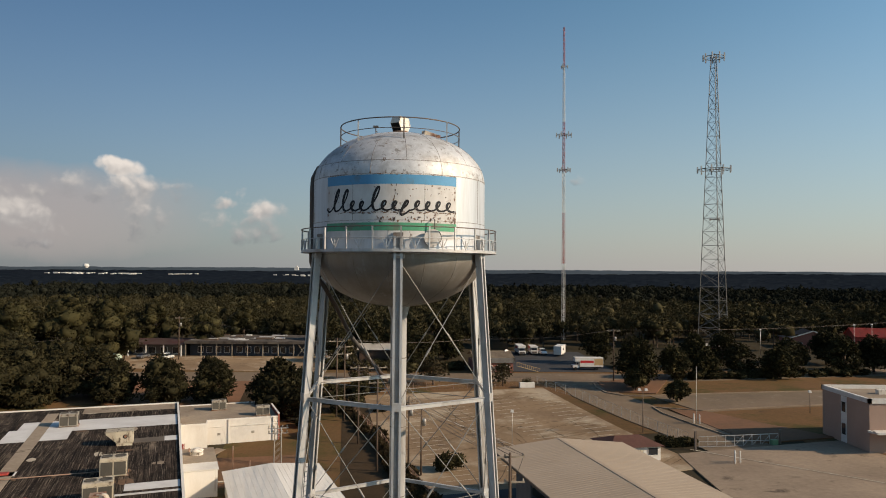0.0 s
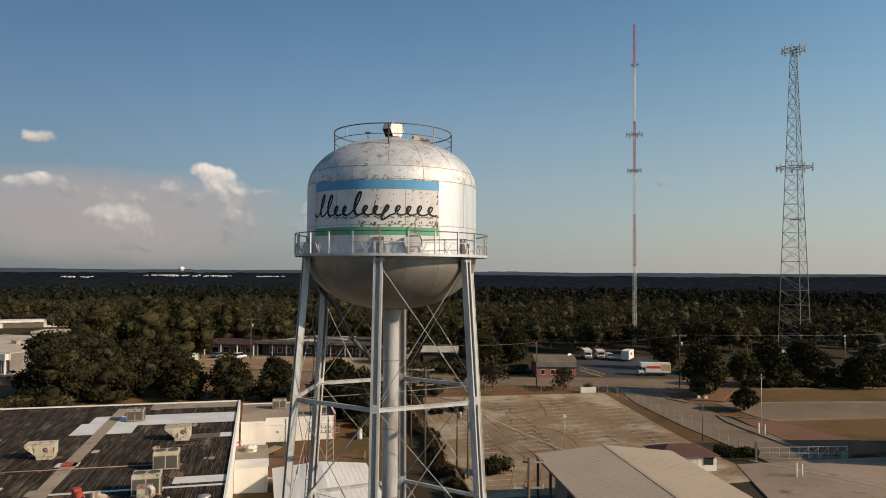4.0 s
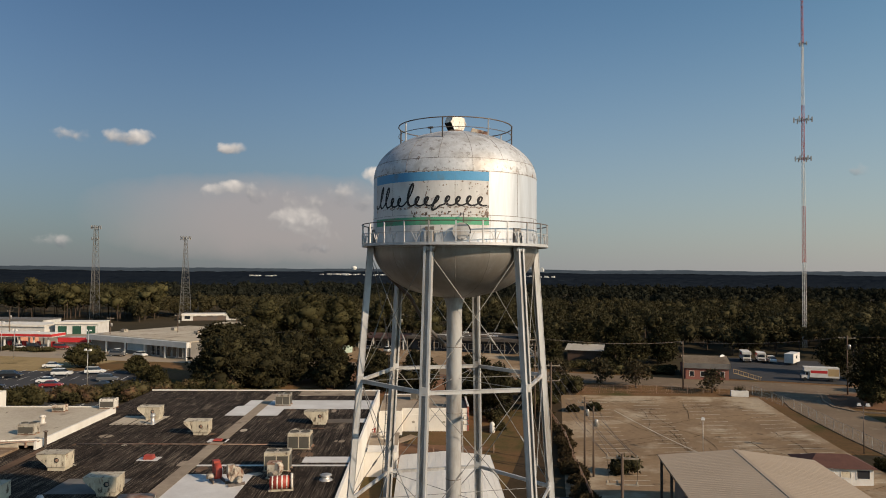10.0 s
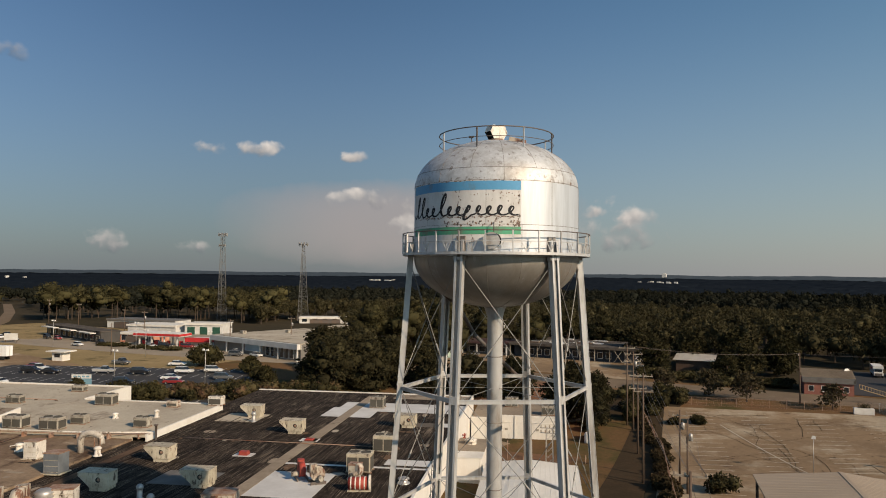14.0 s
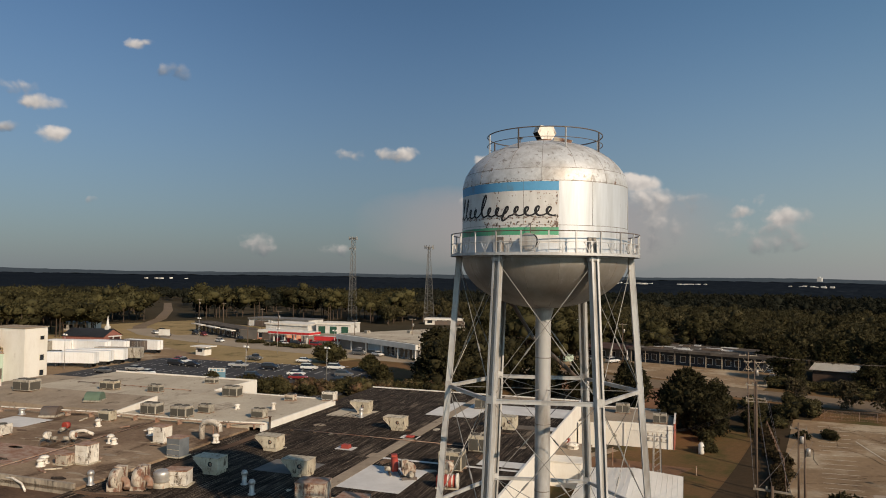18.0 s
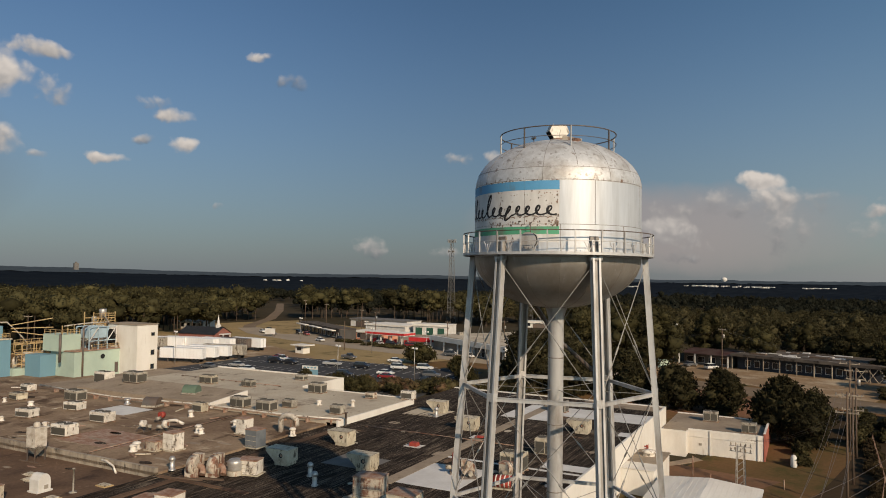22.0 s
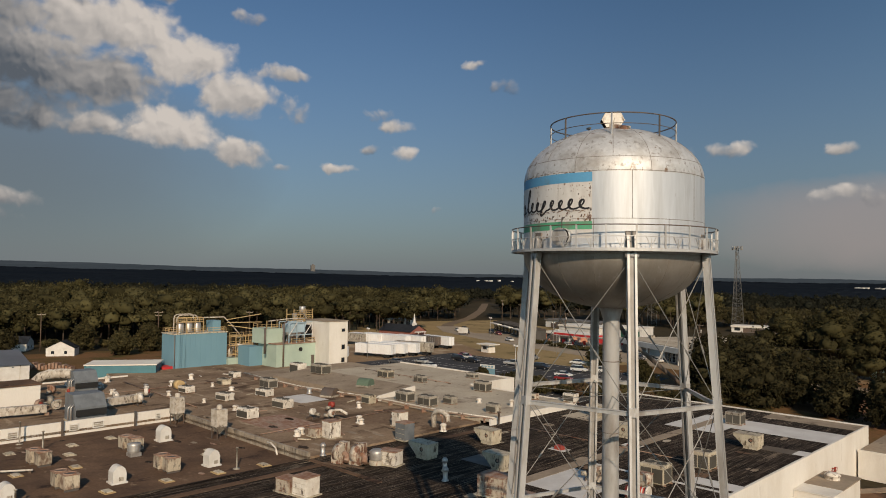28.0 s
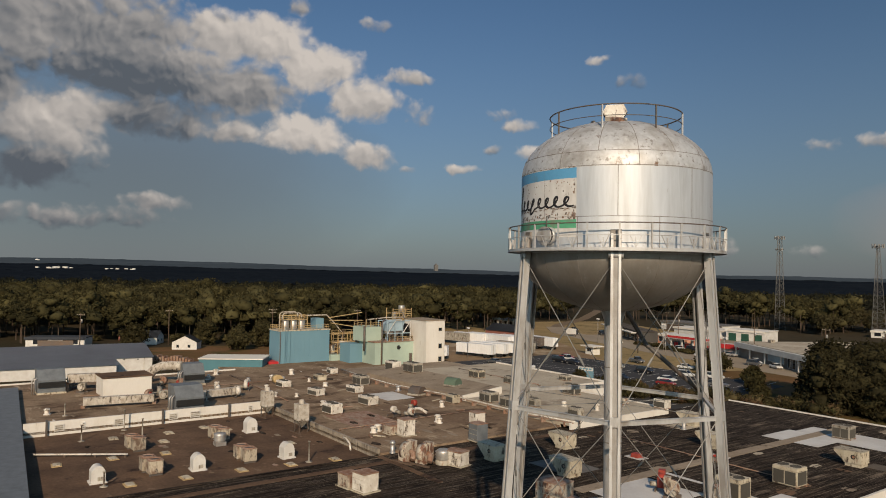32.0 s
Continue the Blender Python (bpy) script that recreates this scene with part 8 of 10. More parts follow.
part("wall", bm, M_brick, ch)
bm = BM()
gable_roof(bm, -5, 5, -8.5, 8.5, 2.4, 5.0, "y")
part("roof", bm, M_darkshingle, ch)
bm = BM()
box(bm, -0.7, 0.7, -7.0, -5.6, 4.2, 5.8)
part("steeple_base", bm, M_whitepaint, ch)
bm = BM()
lathe(bm, [(0.7, 5.8), (0.55, 6.3), (0.05, 9.6)], 8, (0, -6.3), smooth=False)
part("spire", bm, M_whitepaint, ch, "white spire")
for k in range(4):
    window(ch, -7 + 4 * k, -6 + 4 * k, 5, 0.8, 2.1, axis="x", out=1)
bm = BM()
box(bm, -2.4, 2.4, -10.5, -8.5, 2.2, 2.5)
box(bm, -2.2, -1.9, -10.4, -10.1, 0, 2.2)
box(bm, 1.9, 2.2, -10.4, -10.1, 0, 2.2)
part("porch", bm, M_whitepaint, ch)
flat_building("teal_roofed_store", -300, 142, 25, 14, 8, 3.4, M_farbuild, M_paleblue, "long store with a pale teal roof", 4, 0)
for x, y, turn, lab in ((-211, 3, 80, "white clapboard house with gabled dark roof"), (-230, -10, 170, "white clapboard cottage with grey roof")):
    t = thing("house", pose(x, y, land(x, y), 0, 0, turn) @ Matrix.Scale(0.70, 4), lab, "house")
    bm = BM()
    gable_wall(bm, -5.5, 5.5, -4, 4, -0.3, 3.4, 6.2, "y")
    part("wall", bm, M_whitepaint, t)
    bm = BM()
    gable_roof(bm, -5.5, 5.5, -4, 4, 3.3, 6.4, "y")
    part("roof", bm, M_darkshingle, t)
    window(t, -3.5, -2.3, -4, 1.0, 2.3)
    window(t, 1.5, 2.7, -4, 1.0, 2.3)
t = thing("house", pose(-244, -18, land(-244, -18), 0, 0, 75), "small brick outbuilding with hipped roof", "house")
bm = BM()
box(bm, -4, 4, -3, 3, -0.3, 2.8)
part("wall", bm, M_brick, t)
bm = BM()
box(bm, -4.5, 4.5, -3.5, 3.5, 2.8, 4.2, 0.5)
part("roof", bm, M_shingle, t)
flat_building("white_garage", -222, -38, 84, 18, 7, 2.8, M_whitepaint, M_darkshingle, "low white garage at the wood's edge", 2, 1)
t = thing("rusty_scrap_rack", pose(-178, 2, 0, 0, 0, 62), "long rack of rusty red scrap frames", "scrap rack")
for k in range(14):
    bm = BM()
    box(bm, -6 + 0.9 * k, -5.4 + 0.9 * k, -1, 1, 0, random.uniform(0.8, 1.9))
    part("frame", bm, M_rust, t)
t = thing("red_container", pose(-158, 28.5, 0, 0, 0, 20), "red tarpaulin-covered steel skip", "skip")
bm = BM()
box(bm, -2.4, 2.4, -1.6, 1.6, 0, 2.3, 0.1)
part("skip_body", bm, M_canopyred, t, "", 0.1)

# ---- vehicles ----
def paint(name, c):
    return mat(name, c, tuple(0.9 * k for k in c), rough=0.3, metal=0.2, var=0.03, bump=0, spec=0.5)


P_white, P_silver, P_black, P_red, P_grey = paint("white_car_paint", (0.75, 0.74, 0.71)), paint("silver_car_paint", (0.42, 0.41, 0.39)), paint("black_car_paint", (0.02, 0.02, 0.022)), paint("red_car_paint", (0.28, 0.03, 0.03)), paint("grey_car_paint", (0.13, 0.13, 0.13))
KINDS = {"sedan": ([(-2.3, 0.35), (2.3, 0.35), (2.35, 0.7), (1.3, 0.95), (-1.9, 1.0), (-2.35, 0.75)], [(-1.7, 0.98), (1.2, 0.95), (0.45, 1.45), (-0.95, 1.45)]),
         "suv": ([(-2.3, 0.4), (2.3, 0.4), (2.35, 0.85), (1.3, 1.1), (-2.3, 1.1)], [(-2.25, 1.1), (1.25, 1.08), (0.55, 1.75), (-2.05, 1.75)]),
         "pickup": ([(-2.7, 0.45), (2.6, 0.45), (2.65, 0.9), (1.4, 1.1), (-2.7, 1.1)], [(-0.5, 1.1), (1.35, 1.08), (0.75, 1.8), (-0.35, 1.8)])}
CARS = {}


def car(kind, material, x, y, turn, label):
    key = (kind, material.name)
    m = pose(x, y, land(x, y) + 0.17, 0, 0, turn)
    if key in CARS:
        o = copy_thing(CARS[key], m)
        o["label"] = label
        return o
    t = thing(kind if kind != "suv" else "sport_utility_car", m, label, "car" if kind != "pickup" else "pickup truck", "parked cars")
    lower, upper = KINDS[kind]
    bm = BM()
    for side in (0,):
        a = [bm.verts.new((px, -0.88, pz)) for px, pz in lower]
        b = [bm.verts.new((px, 0.88, pz)) for px, pz in lower]
        n = len(a)
        bm.faces.new(a)
        bm.faces.new(b[::-1])
        for i in range(n):
            bm.faces.new((a[(i + 1) % n], a[i], b[i], b[(i + 1) % n]))
    part("body", bm, material, t, "", 0.06)
    bm = BM()
    a = [bm.verts.new((px, -0.8 + 0.1 * (pz > 1.3), pz)) for px, pz in upper]
    b = [bm.verts.new((px, 0.8 - 0.1 * (pz > 1.3), pz)) for px, pz in upper]
    bm.faces.new(a)
    bm.faces.new(b[::-1])
    for i in range(4):
        bm.faces.new((a[(i + 1) % 4], a[i], b[i], b[(i + 1) % 4]))
    part("cabin_glass", bm, M_glass, t)
    bm = BM()
    x0, x1, z = upper[3][0], upper[2][0], upper[2][1]
    box(bm, x0 - 0.05, x1 + 0.05, -0.72, 0.72, z - 0.02, z + 0.05)
    part("roof_panel", bm, material, t, "", 0.02)
    for px in (-1.45, 1.45):
        for s in (-1, 1):
            bm = BM()
            tube(bm, (px, s * 0.72, 0.33), (px, s * 0.93, 0.33), 0.33, n=14)
            w = part("wheel", bm, M_tyre, t)
            bm = BM()
            tube(bm, (px, s * 0.9, 0.33), (px, s * 0.945, 0.33), 0.19, n=10)
            part("rim", bm, M_galv, w)
    bm = BM()
    for s in (-0.6, 0.6):
        box(bm, lower[2][0] - 0.08, lower[2][0] + 0.0, s - 0.2, s + 0.2, 0.62, 0.78)
    part("headlight", bm, M_whitepaint, t)
    CARS[key] = t
    return t


for args in (("sedan", P_white, -144.7, 141.6, 30, "white sedan parked in the staff lot"), ("suv", P_white, -132.6, 133.5, 30, "white sport utility car in the staff lot"), ("suv", P_white, -128.0, 139.1, 30, "white sport utility car by the verge"),
             ("pickup", P_silver, -148.7, 121.8, 30, "silver pickup parked in the staff lot"), ("pickup", P_grey, -159.0, 134.5, 10, "grey pickup at the lot's edge"), ("sedan", P_white, -127.3, 124.8, 30, "white sedan beside a red car"),
             ("sedan", P_red, -122.5, 121.5, 30, "dark red sedan in the shade"), ("suv", P_black, -130.2, 113.6, 30, "black car parked in shade"), ("pickup", P_white, -166.0, 115.0, 20, "white pickup with red stripe"),
             ("suv", P_black, -163.0, 111.5, 30, "black car by the trailers"), ("sedan", P_red, -170.5, 117.0, 30, "red car beside the pickup"), ("sedan", P_black, -158.4, 113.6, 30, "black sedan in the lot"),
             ("sedan", P_silver, -160.7, 98.3, 200, "silver sedan by the trailer yard"), ("sedan", P_grey, -162.6, 90.9, 200, "grey sedan by the trailer yard"), ("sedan", P_white, -152, 97, 200, "white sedan at the lot end"),
             ("suv", P_black, -140, 126, 30, "dark car in a bay"), ("suv", P_grey, -118, 133, 30, "grey car under the hedge"), ("sedan", P_black, -113, 127, 30, "black sedan under the hedge"),
             ("sedan", P_white, -189, 168, 14, "white sedan before the filling station"), ("suv", P_black, -184, 170, 14, "dark car by the filling station"), ("pickup", P_black, -212, 165.5, -13, "dark pickup before the shops"),
             ("suv", P_grey, -147.1, 166, 14, "dark grey car on the road"), ("sedan", P_white, -141, 168.3, -11, "white car before the supermarket"), ("pickup", P_white, -150, 168.5, -11, "white pickup before the supermarket"),
             ("sedan", P_white, -213, 157.5, -4, "white sedan on the highway"), ("sedan", P_red, -240, 167.5, -13, "red car before the shops"), ("suv", P_black, -250, 157, -6, "dark car on the highway"),
             ("sedan", P_black, -183, 181, 20, "black car by the awning shop"), ("sedan", P_silver, -169, 174, 14, "silver car by the awning shop"), ("suv", P_red, -176, 172.5, 14, "red car by the canopy"),
             ("sedan", P_white, -196, 176, 100, "white car at the pumps"), ("suv", P_black, -247, 168, -13, "dark car before the shops"), ("sedan", P_black, -270, 166, 14, "dark car by the highway"),
             ("sedan", P_white, -262, 158.5, 170, "white car on the highway"), ("suv", P_white, -78.5, 206.5, 75, "white van parked before the derelict shops"), ("sedan", P_grey, -86, 208, 80, "grey car before the derelict shops"),
             ("suv", P_white, 31.5, 224, -80, "white car in the truck yard"), ("sedan", P_white, 150, 240, 20, "white car far off by lamps"), ("suv", P_white, 158, 245, 20, "white car far off by lamps")):
    car(*args)


def box_truck(x, y, turn, s=1.0, label="white rental box truck with red stripe and orange picture"):
    t = thing("box_truck", pose(x, y, land(x, y) + 0.12, 0, 0, turn), label, "box truck", "rental trucks")
    bm = BM()
    box(bm, -2.4 * s, 3.9 * s, -1.2, 1.2, 0.9, 3.3 * s)
    box(bm, -3.6 * s, -2.4 * s, -1.2, 1.2, 2.3, 3.3 * s)
    b = part("cargo_box", bm, M_whitepaint, t)
    for y in (-1.21, 1.205):
        bm = BM()
        box(bm, -2.2 * s, 1.4 * s, y, y + 0.015, 1.9, 2.55)
        part("red_stripe", bm, M_canopyred, b)
    bm = BM()
    for y in (-1.21, 1.205):
        box(bm, 1.5 * s, 3.8 * s, y, y + 0.015, 1.3, 3.0)
    part("picture_panel", bm, M_pipe_yellow, b, "orange picture panel")
    bm = BM()
    vs = [(-1.05, 0.55), (1.05, 0.55), (1.05, 2.2), (-1.05, 2.2)]
    box(bm, -4.2 * s, -2.5 * s, -1.05, 1.05, 0.55, 1.35)
    box(bm, -3.4 * s, -2.5 * s, -1.0, 1.0, 1.35, 2.25, 0.1)
    c = part("cab", bm, M_whitepaint, t, "", 0.05)
    bm = BM()
    box(bm, -3.42 * s, -3.3 * s, -0.85, 0.85, 1.45, 2.1)
    box(bm, -3.2 * s, -2.7 * s, -1.03, 1.03, 1.45, 2.05)
    part("cab_window", bm, M_glass, c)
    bm = BM()
    box(bm, -4.26 * s, -4.2 * s, -0.8, 0.8, 0.7, 1.15)
    part("front_grille", bm, M_darksteel, c)
    bm = BM()
    box(bm, -4.2 * s, 3.8 * s, -0.9, 0.9, 0.5, 0.9)
    part("chassis", bm, M_darksteel, t)
    for px in (-3.4 * s, 2.2 * s):
        for sd in (-1, 1):
            bm = BM()
            tube(bm, (px, sd * 0.8, 0.42), (px, sd * 1.12, 0.42), 0.42, n=14)
            part("wheel", bm, M_tyre, t)
    return t


box_truck(39.4, 193.0, 2)
box_truck(24.6, 224.5, 95, 0.9, "white rental box truck facing the road")
box_truck(28.7, 225.5, 92, 0.8, "smaller white rental truck facing the road")
t = thing("travel_trailer", pose(36.5, 222, land(36.5, 222) + 0.1, 0, 0, 70), "white flat-sided cargo trailer", "trailer")
bm = BM()
box(bm, -3.4, 3.4, -1.2, 1.2, 0.6, 3.2)
part("box", bm, M_whitepaint, t, "", 0.08)
window(t, -1, 0.2, -1.2, 1.8, 2.5)
for s in (-1, 1):
    bm = BM()
    tube(bm, (0.3, s * 0.9, 0.4), (0.3, s * 1.15, 0.4), 0.4, n=12)
    part("wheel", bm, M_tyre, t)


def trailer(x, y, turn, material, label):
    t = thing("semi_trailer", pose(x, y, land(x, y) + 0.1, 0, 0, turn), label, "semi-trailer", "semi-trailers in the yard")
    bm = BM()
    box(bm, -6.7, 6.7, -1.25, 1.25, 1.15, 4.05)
    b = part("box", bm, material, t)
    for k in range(13):
        bm = BM()
        box(bm, -6.4 + k * 1.05, -6.37 + k * 1.05, -1.265, -1.25, 1.2, 4.0)
        part("side_post", bm, M_whitepaint, b)
    bm = BM()
    box(bm, 6.7, 6.74, -0.03, 0.03, 1.2, 4.0)
    part("door_joint", bm, M_grey_unit, b)
    bm = BM()
    box(bm, -6.5, 6.5, -0.5, 0.5, 0.9, 1.15)
    part("chassis", bm, M_darksteel, t)
    for px in (4.2, 5.4):
        for s in (-1, 1):
            bm = BM()
            tube(bm, (px, s * 0.75, 0.5), (px, s * 1.2, 0.5), 0.5, n=12)
            part("wheel", bm, M_tyre, t)
    bm = BM()
    for s in (-0.7, 0.7):
        box(bm, -4.4, -4.2, s - 0.1, s + 0.1, 0, 0.95)
    part("landing_leg", bm, M_darksteel, t)


for k, (x, y) in enumerate(((-179.3, 90.5), (-180.9, 95.2), (-182.0, 99.8), (-182.6, 104.8))):
    trailer(x, y, 36.6, M_trailer if k < 3 else M_grey_unit, "long white semi-trailer standing in the yard" if k < 3 else "grey flat-fronted semi-trailer in the yard")
for k, (x, y) in enumerate(((-219.7, 94.5), (-217.2, 100.0), (-215.2, 105.0))):
    trailer(x, y, 34, M_trailer if k else M_grey_unit, "white semi-trailer in the back row" if k else "grey semi-trailer in the back row")
for k, (x, y) in enumerate(((-206.7, 107.5), (-204.7, 112.5), (-202.2, 117.0), (-199.7, 121.0))):
    trailer(x, y, 20, M_trailer if k != 2 else M_darksteel, "white semi-trailer in the far row" if k != 2 else "black-fronted semi-trailer in the far row")
trailer(-176, 74, 60, M_trailer, "white semi-trailer behind the stair block")
# bays of the staff lot and the old lot
lines = BM()


def bay_line(bm, a, b, w=0.12, lift=0.15):
    a, b = Vector(a), Vector(b)
    d = (b - a).normalized()
    s = Vector((-d.y, d.x)) * w / 2
    n = max(1, int((b - a).length / 5))
    for i in range(n):
        p, q = a.lerp(b, i / n), a.lerp(b, (i + 1) / n)
        vs = [bm.verts.new((c.x, c.y, land(c.x, c.y) + lift)) for c in (p - s, q - s, q + s, p + s)]
        bm.faces.new(vs)


A0, AX, AY = Vector((-158, 70)), Vector((0.867, 0.499)), Vector((-0.40, 0.917))
for r in range(5):
    for k in range(26):
        p = A0 + AX * (2.8 * k) + AY * (5 + 10.5 * r)
        if -181 < p.x < -98 and p.y < 148:
            bay_line(lines, p, p + AY * 5.4, 0.14)
tagged(part("bay_markings", lines, M_whitepaint), "white painted parking bays on black asphalt", "road marking", kind="stuff")
lines = BM()
B0, BX, BY = Vector((0.0, 104)), Vector((-0.235, 0.972)), Vector((0.972, 0.235))
for r in range(4):
    for k in range(22):
        p = B0 + BX * (2.7 * k) + BY * (1.5 + 10.2 * r)
        if p.y < 164 and p.x < 36 - (p.y - 108) * 0.22:
            bay_line(lines, p, p + BY * 5.2, 0.17, 0.155)
bay_line(lines, (-4, 152), (22, 110), 0.2, 0.16)
bay_line(lines, (40.5, 116), (66, 86), 0.2, 0.235)
tagged(part("bay_markings", lines, M_paint), "worn pale parking bays on cracked asphalt", "road marking", kind="stuff")
cracks = BM()
random.seed(21)
for k in range(60):
    p = Vector((random.uniform(-14, 36), random.uniform(104, 166)))
    d = Vector((random.choice((0.95, -0.3)), random.choice((0.25, 0.95)))).normalized()
    for s in range(random.randint(3, 8)):
        q = p + d * random.uniform(2, 4) + Vector((random.uniform(-0.8, 0.8), random.uniform(-0.8, 0.8)))
        if -17 < q.x < 39 - (q.y - 106) * 0.24 and q.y < 163 and q.x > -4 - (q.y - 96) * 0.19:
            bay_line(cracks, p, q, random.uniform(0.05, 0.11), 0.15)
        p = q
tagged(part("asphalt_cracks", cracks, M_darksoil), "dark tarred cracks in the old lot", "crack", kind="stuff")

# ---- fences, gate, kerbs ----
def fence(name, pts, h, label, material=None, step=3.0):
    t = thing(name, pose(0, 0, 0), label, "fence")
    for a, b in zip(pts, pts[1:]):
        a, b = Vector(a), Vector(b)
        n = max(1, int((b - a).length / step))
        for i in range(n):
            p, q = a.lerp(b, i / n), a.lerp(b, (i + 1) / n)
            zp, zq = land(p.x, p.y), land(q.x, q.y)
            bm = BM()
            tube(bm, (p.x, p.y, zp - 0.2), (p.x, p.y, zp + h + 0.05), 0.05, n=6)
            part("post", bm, material or M_galv, t)
            bm = BM()
            for k in range(4):
                f = 0.04 + 0.32 * k
                tube(bm, (p.x, p.y, zp + h * f), (q.x, q.y, zq + h * f), 0.012 if k < 3 else 0.028, n=4)
            m = 7
            for k in range(m):
                f0 = p.lerp(q, k / m)
                f1 = p.lerp(q, (k + 1) / m)
                z0, z1 = land(f0.x, f0.y), land(f1.x, f1.y)
                tube(bm, (f0.x, f0.y, z0 + 0.05), (f1.x, f1.y, z1 + h), 0.008, n=3)
                tube(bm, (f0.x, f0.y, z0 + h), (f1.x, f1.y, z1 + 0.05), 0.008, n=3)
            part("mesh_panel", bm, material or M_rod, t)
    return t


fence("chain_link_fence", [(23.2, 172.0), (30, 159), (36.5, 137.5), (41.5, 119.5)], 2.0, "grey chain-link fence along the driveway")
fence("chain_link_fence", [(-15, 166), (0, 168.5), (23, 172)], 1.8, "rusty chain-link fence along the road", M_rust)
fence("chain_link_fence", [(-19, 152), (-10, 129), (-4, 107), (0, 92)], 2.0, "rusty chain-link fence beside the dirt track", M_rust)
gt = thing("sliding_gate", pose(42.0, 116.2, land(42, 116.2) + 0.2, 0, 0, 7), "grey steel sliding gate on trusses", "gate")
bm = BM()
for z in (0.3, 1.1, 1.9):
    beam(bm, (0, 0, z), (13.5, 0, z + (0.25 if z > 1.5 else 0)), 0.09, 0.09)
for k in range(10):
    beam(bm, (1.5 * k, 0, 0.3), (1.5 * k, 0, 2.0), 0.07, 0.07)
for k in range(4, 9):
    beam(bm, (1.5 * k, 0, 0.3), (1.5 * k + 1.5, 0, 1.95), 0.05, 0.05)
part("gate_leaf", bm, M_galv, gt)
for x in (-0.6, 13.8):
    bm = BM()
    box(bm, x - 0.15, x + 0.15, -0.15, 0.15, -0.4, 2.8)
    part("gate_post", bm, M_darksteel, gt)
bm = BM()
box(bm, 11.8, 12.8, -1.2, -0.4, -0.3, 1.4)
part("gate_motor", bm, mat("green_motor_box", (0.12, 0.24, 0.13), rough=0.5, var=0.1), gt, "green motor box")
for x, y in ((44.0, 106.8), (44.9, 107.2), (44.4, 107.9), (47.2, 133.6), (47.9, 132.6), (46.9, 132.8)):
    t = thing("bollard", pose(x, y, land(x, y) + 0.1), "cream painted steel bollard", "bollard", "bollards")
    bm = BM()
    lathe(bm, [(0.11, 0), (0.11, 1.7), (0.06, 1.78), (0, 1.8)], 10)
    part("post", bm, M_wall, t)
kerb = BM()
for pts in ([(36.8, 172.5), (36.4, 168), (37.4, 162), (40.5, 158.5), (46, 157.8), (120, 163.4)], [(43.5, 147), (44, 141.5), (46.2, 134), (49, 125), (51.8, 118)], [(43.5, 147), (52, 142.6), (118, 150)]):
    for a, b in zip(pts, pts[1:]):
        a, b = Vector(a), Vector(b)
        n = max(1, int((b - a).length / 4))
        for i in range(n):
            p, q = a.lerp(b, i / n), a.lerp(b, (i + 1) / n)
            beam(kerb, (p.x, p.y, land(p.x, p.y) + 0.2), (q.x, q.y, land(q.x, q.y) + 0.2), 0.3, 0.3)
tagged(part("kerb", kerb, M_concrete), "grey concrete kerb round the islands", "kerb", kind="structure")
surface("island", [[(38, 163), (48, 160), (60, 186), (38, 174)], [(46, 146), (52, 143.2), (66, 120), (52, 118)]], M_clay, 0.22, "brown mulched planting island", "ground")
pl = thing("planter_box", pose(20.5, 169.6, land(20.5, 169.6), 0, 0, 8), "white block planter with spiky grass", "planter")
bm = BM()
box(bm, -1.8, 1.8, -0.5, 0.5, 0, 1.3)
part("box", bm, M_whitepaint, pl, "", 0.05)
bm = BM()
for k in range(70):
    a, r = random.uniform(0, 6.28), random.uniform(0, 1.5)
    p = Vector((r * math.cos(a), 0.35 * math.sin(a), 1.2))
    q = p + Vector((random.uniform(-0.6, 0.6), random.uniform(-0.5, 0.5), random.uniform(0.7, 1.4)))
    vs = [bm.verts.new(c) for c in (p + Vector((-0.05, 0, 0)), p + Vector((0.05, 0, 0)), q)]
    bm.faces.new(vs)
part("grass_tuft", bm, M_leaf2, pl)

# ---- poles and wires ----
def utility_pole(x, y, h, turn, arms=((0.0, 2.4),), label="weathered wooden utility pole with crossarm", transformer=False, material=None):
    t = thing("utility_pole", pose(x, y, land(x, y), 0, 0, turn), label, "utility pole", "utility poles")
    bm = BM()
    tube(bm, (0, 0, -0.3), (0, 0, h), 0.17, 0.11, n=10)
    part("pole", bm, material or M_wood, t)
    for drop, w in arms:
        bm = BM()
        beam(bm, (-w / 2, 0.15, h - 0.3 - drop), (w / 2, 0.15, h - 0.3 - drop), 0.12, 0.14)
        a = part("crossarm", bm, M_wood if not drop else M_stucco, t)
        for s in (-0.45, -0.15, 0.45):
            bm = BM()
            lathe(bm, [(0.07, h - 0.22 - drop), (0.09, h - 0.1 - drop), (0.04, h + 0.0 - drop)], 8, (w * s, 0.15))
            part("insulator", bm, M_stucco, a)
    if transformer:
        bm = BM()
        lathe(bm, [(0, h - 2.9), (0.28, h - 2.9), (0.28, h - 2.0), (0.2, h - 1.9), (0, h - 1.88)], 12, (0.42, 0))
        part("transformer", bm, M_galv, t)
    return t


